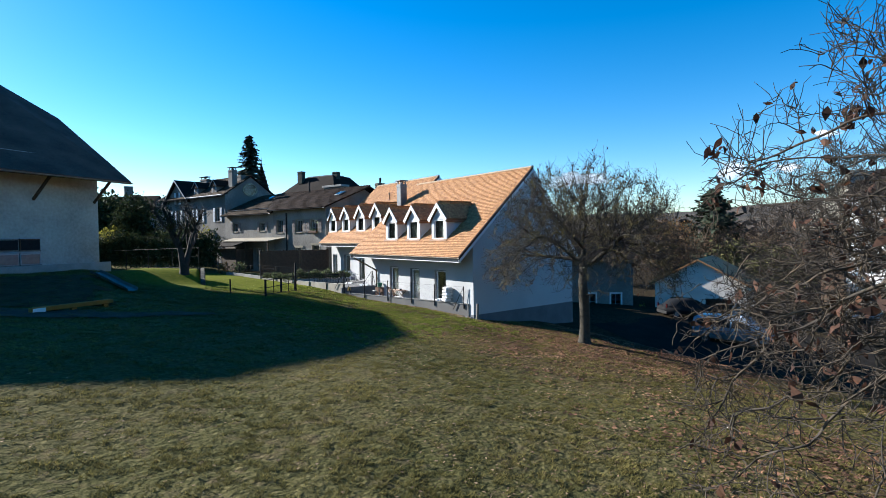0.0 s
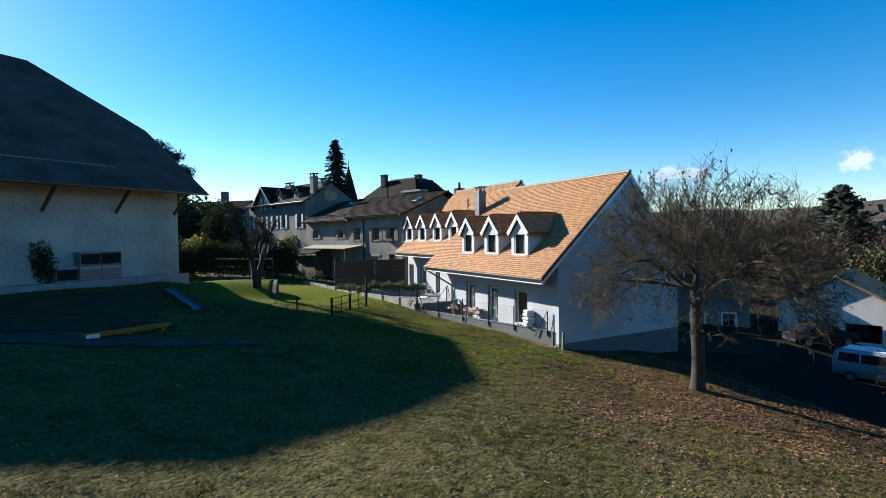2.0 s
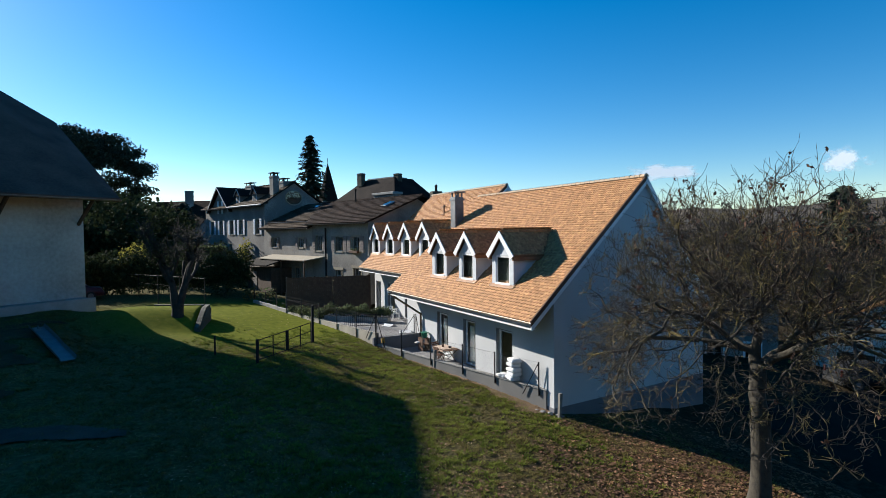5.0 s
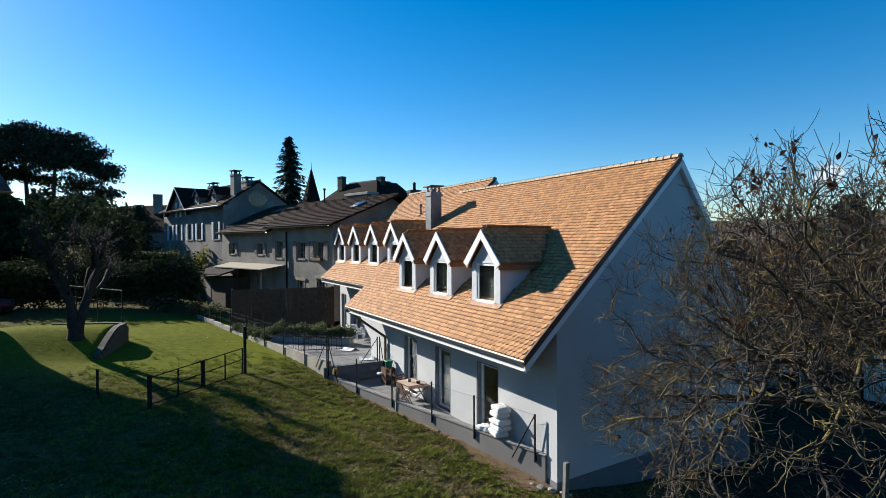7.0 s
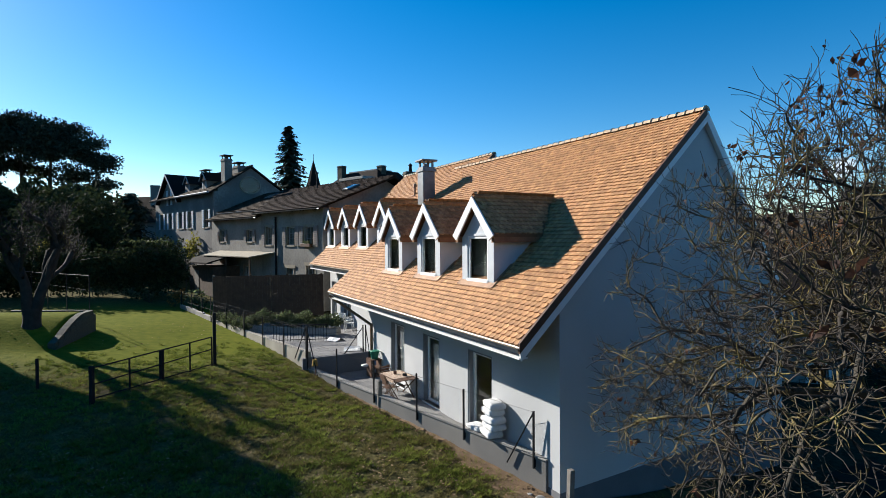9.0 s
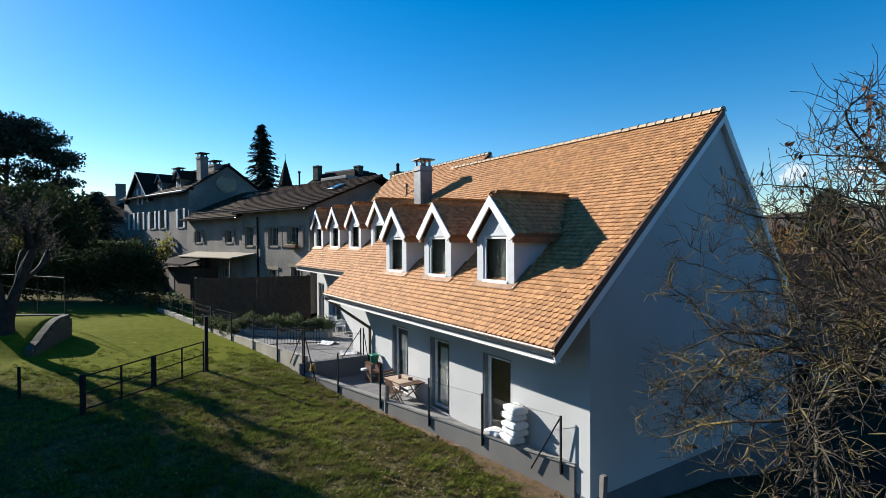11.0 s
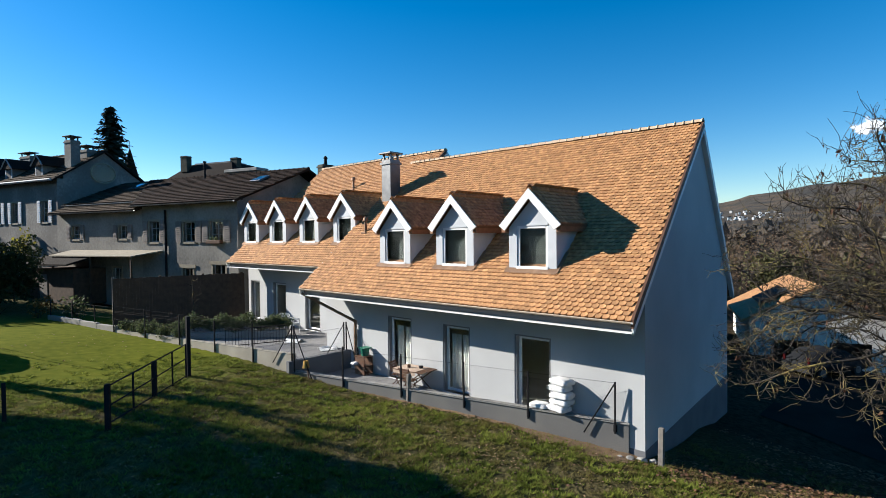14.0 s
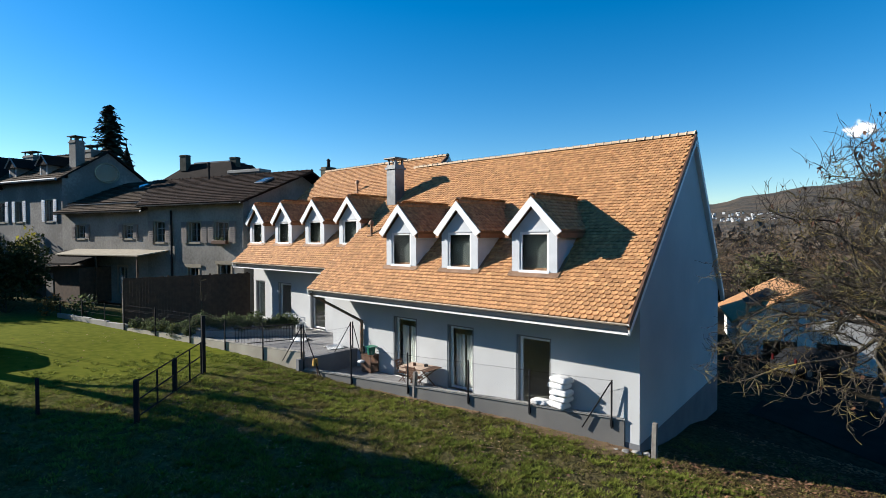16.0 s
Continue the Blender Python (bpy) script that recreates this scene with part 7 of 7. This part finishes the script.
def conifer(m, label, height, width, seed, layers=46, droop=0.35, bare=0.06, size=0.42, narrow=0.9):
    """A spruce-like tree: a straight trunk with whorls of drooping boughs, ragged at the edge."""
    rng = random.Random(seed)
    t = thing("tree", m, label, "tree", "conifers")
    w = Wood()
    w.tube([Vector((0, 0, z)) for z in np.linspace(-0.5, height, 6)], [0.02 * height, 0.016 * height, 0.012 * height, 0.008 * height, 0.004 * height, 0.02], 8)
    w.put("trunk", BARK, t)
    v, f = [], []
    for k in range(layers):
        q = bare + (1 - bare) * k / layers
        z = height * q
        reach = width * 0.5 * (1 - q) ** narrow * rng.uniform(0.75, 1.15) + 0.15
        for b in range(9):
            az = rng.uniform(0, 6.28)
            L = reach * rng.uniform(0.6, 1.1)
            for s in range(int(3 + L * 3.2)):
                u = (s + rng.random()) / (3 + L * 3.2)
                p = Vector((math.cos(az) * L * u, math.sin(az) * L * u, z - droop * L * u + 0.25 * L * u * u + rng.gauss(0, 0.05)))
                sz = size * rng.uniform(0.5, 1.1) * (1.05 - 0.5 * u)
                rgt = Vector((-math.sin(az), math.cos(az), rng.gauss(0, 0.3))) * sz
                fwd = Vector((math.cos(az), math.sin(az), -0.5 + rng.gauss(0, 0.25))) * sz * 1.3
                n = len(v)
                v += [p - rgt, p + fwd * 0.9 - rgt * 0.3, p + rgt, p - fwd * 0.4]
                f.append((n, n + 1, n + 2, n + 3))
    tagged(np_part("crown", v, f, NEEDLE, t), kind="stuff")
    return t


conifer(Matrix.Translation((34.3, 114.6, 2.0)), "tall dark fir towering over the village roofs", 24.6, 14.5, 3, layers=70, narrow=0.62, size=0.55, droop=0.55)
conifer(Matrix.Translation((133, 66, -9.0)), "dark conifer among autumn trees downhill", 24.5, 27.0, 8, layers=60, narrow=0.6, size=0.9, droop=0.1)
conifer(Matrix.Translation((9.9, 86.4, 2.0)), "dense dark yew in the gardens", 9.0, 7.6, 9, layers=60, narrow=0.38, size=0.34, droop=0.15)

# big old pine behind the gardens
pn = thing("tree", Matrix.Translation((-6.0, 128.0, 2.0)), "broad old pine with a flat dark crown", "tree")
for k, (x, y, lean) in enumerate(((-0.6, 0, -0.05), (1.7, 1.0, 0.05))):
    w = Wood()
    w.tube([Vector((x + lean * z, y, z)) for z in np.linspace(-0.5, 20, 8)], [0.6, 0.5, 0.45, 0.42, 0.38, 0.3, 0.22, 0.12], 9)
    w.put("trunk", BARK, pn)
v, f = [], []
rng = random.Random(4)
for k in range(120):
    a, q = rng.uniform(0, 6.28), math.sqrt(rng.random())
    roof_z = 17.0 + 8.0 * math.sqrt(max(0.0, 1 - q ** 2.2)) * (0.92 + 0.08 * math.sin(3 * a))
    z = roof_z - (5.5 - 3.0 * q) * rng.random() ** 1.4 - 2.2 * q ** 3 * rng.random()
    foliage(v, f, NR, (0.6 + math.cos(a) * q * 10.8, math.sin(a) * q * 8, z), (2.3, 2.3, 1.15), 330, 0.23, shell=0.2)
for k in range(80):
    foliage(v, f, NR, (rng.choice((-1, 1)) * rng.uniform(2.6, 11.0), rng.uniform(-4, 4), rng.uniform(5.0, 16.0)), (2.3, 2.3, 1.0), 260, 0.24, shell=0.2)
tagged(np_part("crown", v, f, NEEDLE, pn), kind="stuff")


def shrub(x, y, z, radii, n, size, material, label, category="shrub", parts=3, seed=0, group="shrubs", name="shrub"):
    """A bush: short stems inside a broken crown of leaf clumps."""
    s = thing(name, Matrix.Translation((x, y, z)), label, category, group)
    rng = random.Random(seed)
    w = Wood()
    for k in range(5):
        d = Vector((rng.gauss(0, 0.4), rng.gauss(0, 0.4), 1))
        w.tube(limb_path(rng, Vector((0, 0, -0.2)), d, radii[2] * 1.3, 4, 0.15, 0.02), [0.02 * radii[2] * q for q in (1.6, 1.3, 1.0, 0.7, 0.4)], 5)
    w.put("stem_cluster", BARK, s)
    tagged(s.children[-1], kind="stuff")
    v, f = [], []
    for k in range(parts):
        c = (rng.uniform(-0.5, 0.5) * radii[0], rng.uniform(-0.5, 0.5) * radii[1], radii[2] * rng.uniform(0.7, 1.25))
        foliage(v, f, NR, c, tuple(q * rng.uniform(0.5, 0.75) for q in radii), n // parts, size)
    tagged(np_part("crown", v, f, material, s), kind="stuff")
    return s


# dark hedges and bushes at the far end of the lawn
def hedge(x0, y0, x1, y1, width, height, label, material, n_per_m=150, size=0.13, seed=1, z=None):
    L = math.hypot(x1 - x0, y1 - y0)
    zz = float(lawn_z((x0 + x1) / 2, (y0 + y1) / 2)) if z is None else z
    h = thing("hedge", frame_at(x0, y0, zz, (x1 - x0, y1 - y0)), label, "hedge", "hedges")
    v, f = [], []
    step = width * 0.6
    x = 0.0
    while x < L:
        hh = height * (0.85 + 0.3 * noise.noise((x * 0.8, seed * 3.0, 0)))
        foliage(v, f, NR, (x, 0, hh * 0.52), (width * 0.62, width * 0.5, hh * 0.52), int(n_per_m * step), size, shell=0.25)
        x += step
    tagged(np_part("foliage", v, f, material, h), kind="stuff")
    rng = random.Random(seed)
    w = Wood()
    x = 0.3
    while x < L:
        w.tube(limb_path(rng, Vector((x, 0, -0.1)), Vector((rng.gauss(0, 0.2), 0, 1)), height * 0.7, 3, 0.1, 0), [0.04, 0.03, 0.02, 0.01], 4)
        x += 0.6
    w.put("stem_cluster", BARK, h)
    tagged(h.children[-1], kind="stuff")
    return h


hedge(-2, 59.3, 14.6, 60.4, 2.0, 3.7, "tall dark clipped hedge behind the lawn", HEDGE_LEAF, 1500, 0.12, 2)
hedge(-12, 68, 5, 72, 3.2, 2.4, "dark overgrown hedge in the gardens", HEDGE_LEAF, 1500, 0.2, 5)
hedge(-30, 90, 4, 100, 7.0, 11.5, "dark wall of garden trees", HEDGE_LEAF, 2200, 0.36, 7, 2.0)
hedge(10.5, 79, 13.5, 72, 2.0, 3.2, "dark clipped hedge below the manor", HEDGE_LEAF, 1500, 0.13, 9, 2.6)
hedge(5.5, 76.0, 13.0, 70.5, 0.9, 0.6, "pale green creeper along a garden wall", SHRUB_LEAF, 220, 0.12, 10, 5.0)
gw = thing("wall_garden", frame_at(4.5, 77.0, 1.5, (9.0, -6.5)), "old garden wall under creepers", "wall", kind="structure")
part("wall_body", boxes((0, 11, -0.2, 0.2, -0.5, 3.6)), STONE, gw)
shrub(16.0, 72.5, 2.8, (1.7, 1.7, 2.0), 700, 0.16, YELLOW_LEAF, "yellow-green shrub before the manor", seed=3)
shrub(13.6, 55.5, float(lawn_z(13.6, 55.5)), (0.8, 0.8, 0.7), 260, 0.09, ORANGE_LEAF, "small shrub turning yellow and red", seed=4)
shrub(15.0, 53.5, float(lawn_z(15, 53.5)), (0.8, 0.8, 0.8), 260, 0.09, SHRUB_LEAF, "small green shrub by the fence", seed=5)
shrub(12.0, 57.5, float(lawn_z(12, 57.5)), (1.2, 1.2, 0.9), 300, 0.1, HEDGE_LEAF, "low dark shrub at the lawn's end", seed=6)
fs = FF @ Vector((10.9, 1.95, 2.88))
shrub(fs.x, fs.y, fs.z, (0.95, 0.6, 1.6), 900, 0.09, HEDGE_LEAF, "tall dark shrub against the farmhouse wall", seed=7)
shrub(8.1, 70.0, 2.6, (2.6, 2.6, 4.0), 5200, 0.16, HEDGE_LEAF, "tall dark yew behind the clipped hedge", "tree", 9, 71, "garden trees", "tree")
shrub(4.5, 87.2, 3.0, (5.6, 5.6, 5.4), 5200, 0.26, HEDGE_LEAF, "broad dark evergreen below the old pine", "tree", 9, 72, "garden trees", "tree")
shrub(5.3, 69.8, 2.6, (1.9, 1.9, 2.2), 1000, 0.15, YELLOW_LEAF, "yellow-leaved shrub in the back garden", seed=73)
# planting on the upper terrace
for k in range(13):
    t = k / 12
    shrub(16.95 + 3.8 * t, 45.3 - 3.45 * t, 0.85, (0.5, 0.5, 0.36 + 0.08 * (k % 3)), 900, 0.042, SHRUB_LEAF, "low leafy shrub in a row on the terrace", seed=20 + k, group="terrace shrubs")
for k in range(6):
    shrub(16.4 - 0.14 * k, 44.0 + 0.75 * k, 0.72, (0.42, 0.42, 0.42), 700, 0.042, SHRUB_LEAF, "low leafy shrub in a row on the terrace", seed=40 + k, group="terrace shrubs")
# thin young tree before the board screen
yt = thing("tree", Matrix.Translation((18.2, 46.4, 0.6)), "thin bare sapling before the board screen", "tree")
w = Wood()
rng = random.Random(8)
w.tube([Vector((0, 0, 0)), Vector((0.03, 0, 1.2)), Vector((0, 0.04, 2.4)), Vector((0.05, 0, 3.2))], [0.03, 0.025, 0.016, 0.006], 6)
for k in range(14):
    z = rng.uniform(0.9, 2.8)
    w.tube(limb_path(rng, Vector((0.02, 0, z)), Vector((rng.gauss(0, 1), rng.gauss(0, 1), 0.9)), rng.uniform(0.4, 0.8), 3, 0.15, 0.05), [0.01, 0.007, 0.005, 0.003], 3)
w.put("trunk", TWIG, yt)
v, f = [], []
foliage(v, f, NR, (0, -0.02, 0.2), (0.5, 0.12, 0.12), 90, 0.05)
tagged(np_part("greenery", v, f, SHRUB_LEAF, fb), kind="stuff")
# tuft and pots before the annex
shrub(44.0, 27.9, YZ + 0.0, (0.6, 0.6, 0.8), 160, 0.12, YELLOW_LEAF, "pale ornamental grass beside the annex", seed=50)

# brown scrub and trees down the valley, one broken band
v, f = [], []
rng = random.Random(31)
for k in range(120):
    a = radians(rng.uniform(38, 100))
    r = rng.uniform(62, 150)
    x, y = 5 + math.sin(a) * r, 10 + math.cos(a) * r
    s = rng.uniform(2.2, 4.4) * (0.8 + r / 220)
    zt = float(ground_z(x, y))
    foliage(v, f, NR, (x, y, zt + s * 0.9), (s, s, s * rng.uniform(0.9, 1.5)), 620, 0.20, flat=0.16, shell=0.15)
tagged(np_part("scrub", v, f, BROWN_SCRUB), "brown leafless scrub and trees down the valley", "scrub", kind="stuff")
v, f = [], []
for k in range(520):
    a = radians(rng.uniform(50, 112))
    r = rng.uniform(150, 900)
    x, y = math.sin(a) * r, math.cos(a) * r
    s = rng.uniform(4, 9) * (0.7 + r / 600)
    foliage(v, f, NR, (x, y, float(ground_z(x, y)) + s * 0.6), (s * 1.5, s * 1.5, s), 70, s * 0.22, flat=0.5, shell=0.3)
tagged(np_part("far_woods", v, f, mat("far_brown_woods", (0.0754, 0.0609, 0.0464), (0.0406, 0.036, 0.0319), rough=1.0, scale=0.02, per_piece=0.25)), "brown autumn woods across the valley", "woods", kind="stuff")
for k, (x, y, s, mt, lb) in enumerate(((58, 22.5, 3.6, OLIVE_SCRUB, "olive-green shrub tree beyond the yard"), (66, 30, 3.4, OLIVE_SCRUB, "olive-green shrub tree beyond the yard"),
                                       (112, 66, 5.5, ORANGE_LEAF, "orange autumn tree beside a conifer"), (70, 42, 4.6, BROWN_SCRUB, "russet leafless tree behind the annex"), (56, 40, 4.0, BROWN_SCRUB, "russet leafless tree behind the annex"))):
    shrub(x, y, float(ground_z(x, y)), (s, s, s), 2600, 0.19, mt, lb, "tree", 6, 60 + k, "trees downhill", "tree")

# village on the far slope: tiny pale houses
for k in range(75):
    a = radians(rng.uniform(72.5, 80.0))
    r = 1130 + 230 * rng.random() ** 1.6
    x, y = math.sin(a) * r, math.cos(a) * r
    z = 12 + 0.12 * 140 + (r - 1100) / 600 * 60
    hh = thing("far_house", Matrix.Translation((x, y, z)) @ Matrix.Rotation(rng.uniform(0, 3), 4, "Z") @ Matrix.Scale(rng.uniform(0.26, 0.5), 4), "tiny pale house in a village across the valley", "house", "far village")
    part("wall_body", boxes((-5, 5, -4, 4, -6, 6)), PLASTER, hh)
    bm = bmesh.new()
    prism(bm, [(-4.5, 6), (4.5, 6), (0, 9.5)], "x", -5.4, 5.4)
    part("roof", bm, OLD_ROOF, hh)

# ---- litter and grass on the lawn ----
NG = np.random.default_rng(77)


def on_lawn(x, y):
    return (x < edge_x(y) - 0.05) | (y < 24.3)


def curled_leaves(name, x, y, size, material, label, lift=0.012):
    n = len(x)
    z = lawn_z(x, y)
    ang, c = NG.uniform(0, 6.28, n), NG.uniform(0.15, 0.65, n)
    tilt = NG.normal(0, 0.42, (n, 2))
    s = size * NG.uniform(0.6, 1.3, n)
    tmpl = np.array([(-1, 0, 0.1), (-0.1, -0.5, 1), (-0.1, 0.5, 0.8), (1, 0, 0.3)])
    px = tmpl[None, :, 0] * s[:, None]
    py = tmpl[None, :, 1] * s[:, None]
    pz = tmpl[None, :, 2] * (c * s)[:, None] * 0.6 + px * tilt[:, :1] + py * tilt[:, 1:]
    ca, sa = np.cos(ang)[:, None], np.sin(ang)[:, None]
    X, Y, Z = x[:, None] + px * ca - py * sa, y[:, None] + px * sa + py * ca, z[:, None] + lift + np.abs(pz)
    vv = np.stack([X, Y, Z], 2).reshape(-1, 3)
    ff = []
    for i in range(n):
        b = 4 * i
        ff += [(b, b + 1, b + 2), (b + 1, b + 3, b + 2)]
    tagged(np_part(name, vv, ff, material), label, "leaves", kind="stuff")


def value_noise(x, y, cell, seed):
    """Smooth random lumps of about a cell's size, from 0 to 1."""
    g = np.random.default_rng(seed).random((128, 128))
    u, v = np.asarray(x) / cell, np.asarray(y) / cell
    i, j = np.floor(u).astype(int), np.floor(v).astype(int)
    a, b = u - i, v - j
    a, b = a * a * (3 - 2 * a), b * b * (3 - 2 * b)
    i, j, i1, j1 = i % 128, j % 128, (i + 1) % 128, (j + 1) % 128
    return (g[i, j] * (1 - a) + g[i1, j] * a) * (1 - b) + (g[i, j1] * (1 - a) + g[i1, j1] * a) * b


n = 74000
x, y = NG.uniform(6, 29, n), NG.uniform(-4, 25, n)
r = np.hypot((x - 22.0) / 1.05, y - 15.6) + 2.2 * np.sin(x * 1.1 + np.sin(y * 0.9)) * np.sin(y * 0.8 + 1) + 1.2 * np.sin(x * 2.9) * np.sin(y * 2.3)
r2 = np.hypot(x - 13.6, y - 2.6) + 3.2 + 3.0 * (value_noise(x, y, 1.3, 4) - 0.5)
r = np.minimum(r, r2)
k = on_lawn(x, y) & (NG.random(n) < smooth01(11.0, 3.0, r) ** 1.4 * (0.35 + 0.65 * smooth01(0.25, 0.6, value_noise(x, y, 0.3, 5)))) & (x < 27) & ((y < 24.2) | (x < 20.2))
curled_leaves("fallen_leaves", x[k], y[k], 0.064, CARPET, "dense brown carpet of fallen walnut leaves")
n = 70000
x, y = NG.uniform(-4, 22, n), NG.uniform(2, 48, n)
k = on_lawn(x, y) & (NG.random(n) < (0.10 + 0.55 * smooth01(2, 12, x) * smooth01(40, 27, y)) * (0.2 + 1.2 * smooth01(0.45, 0.8, value_noise(x, y, 0.8, 6))) + 0.5 * smooth01(0.62, 0.8, value_noise(x, y, 0.55, 7)) * smooth01(14, 20, y) * smooth01(36, 30, y))
curled_leaves("scattered_leaves", x[k], y[k], 0.036, FALLEN, "scattered brown leaves on the lawn", lift=0.026)

n = 330000
x, y = NG.uniform(-7, 24, n), 1.5 + 50 * NG.random(n) ** 1.25
mat_ = smooth01(0.40, 0.68, 0.6 * value_noise(x, y, 0.17, 1) + 0.4 * value_noise(x, y, 0.45, 2))
k = on_lawn(x, y) & (NG.random(n) < (0.07 + 0.93 * mat_) * smooth01(-7, -3, x) * smooth01(1.5, 3.5, y) * (1 - smooth01(11.0, 8.5, np.hypot(x - 12.2, y - 46.5))))
x, y, mat_ = x[k], y[k], mat_[k]
z = lawn_z(x, y)
n = len(x)
B = 4
az = NG.uniform(0, 6.28, (n, B))
h = NG.uniform(0.02, 0.055, (n, B)) * (0.45 + 0.75 * mat_)[:, None] * (1 + 0.7 * smooth01(14, 30, y))[:, None]
lean = NG.uniform(0.8, 2.4, (n, B)) * h
ox, oy = NG.normal(0, 0.03, (n, B)), NG.normal(0, 0.03, (n, B))
wd = 0.012
bx, by = x[:, None] + ox, y[:, None] + oy
P0 = np.stack([bx - np.sin(az) * wd, by + np.cos(az) * wd, np.broadcast_to(z[:, None], bx.shape) - 0.01], -1)
P1 = np.stack([bx + np.sin(az) * wd, by - np.cos(az) * wd, np.broadcast_to(z[:, None], bx.shape) - 0.01], -1)
P2 = np.stack([bx + np.cos(az) * lean, by + np.sin(az) * lean, z[:, None] + h], -1)
vv = np.stack([P0, P1, P2], 2).reshape(-1, 3)
me = bpy.data.meshes.new("grass")
me.vertices.add(len(vv))
me.vertices.foreach_set("co", vv.astype(np.float32).ravel())
m3 = len(vv) // 3
me.loops.add(len(vv)), me.polygons.add(m3)
me.loops.foreach_set("vertex_index", np.arange(len(vv), dtype=np.int32))
me.polygons.foreach_set("loop_start", np.arange(0, len(vv), 3, dtype=np.int32))
me.update(calc_edges=True)
tagged(obj("grass", me, BLADE), "short tufted autumn grass on the lawn", "grass", kind="stuff")

# lusher tufts between the gate and the terrace wall
n = 17000
x, y = NG.uniform(7, 20.3, n), NG.uniform(17, 43, n)
wave = smooth01(0.40, 0.58, 0.6 * value_noise(x, y, 0.42, 8) + 0.4 * value_noise(x, y, 1.6, 9))
k = on_lawn(x, y) & (x < edge_x(y) - 0.25) & (NG.random(n) < (0.12 + 0.88 * wave) * smooth01(17, 23, y) * smooth01(43, 36, y) * smooth01(7, 12, x))
x, y = x[k], y[k]
n, B = len(x), 30
az, spread = NG.uniform(0, 6.28, (n, B)), np.abs(NG.normal(0, 0.075, (n, B)))
size = NG.uniform(0.55, 1.25, n)[:, None]
bx, by = x[:, None] + np.cos(az) * spread * size, y[:, None] + np.sin(az) * spread * size
bz = lawn_z(bx, by) - 0.01
h = NG.uniform(0.035, 0.088, (n, B)) * size
wd, lean = 0.018, NG.uniform(0.7, 1.7, (n, B)) * h
P0 = np.stack([bx - np.sin(az) * wd, by + np.cos(az) * wd, bz], -1)
P1 = np.stack([bx + np.sin(az) * wd, by - np.cos(az) * wd, bz], -1)
P2 = np.stack([bx + np.cos(az) * lean, by + np.sin(az) * lean, bz + h], -1)
vv = np.stack([P0, P1, P2], 2).reshape(-1, 3)
me = bpy.data.meshes.new("grass_tufts")
me.vertices.add(len(vv))
me.vertices.foreach_set("co", vv.astype(np.float32).ravel())
me.loops.add(len(vv)), me.polygons.add(len(vv) // 3)
me.loops.foreach_set("vertex_index", np.arange(len(vv), dtype=np.int32))
me.polygons.foreach_set("loop_start", np.arange(0, len(vv), 3, dtype=np.int32))
me.update(calc_edges=True)
tagged(obj("grass_tufts", me, TUFT), "lusher green tufts in the lawn by the terrace", "grass", kind="stuff")
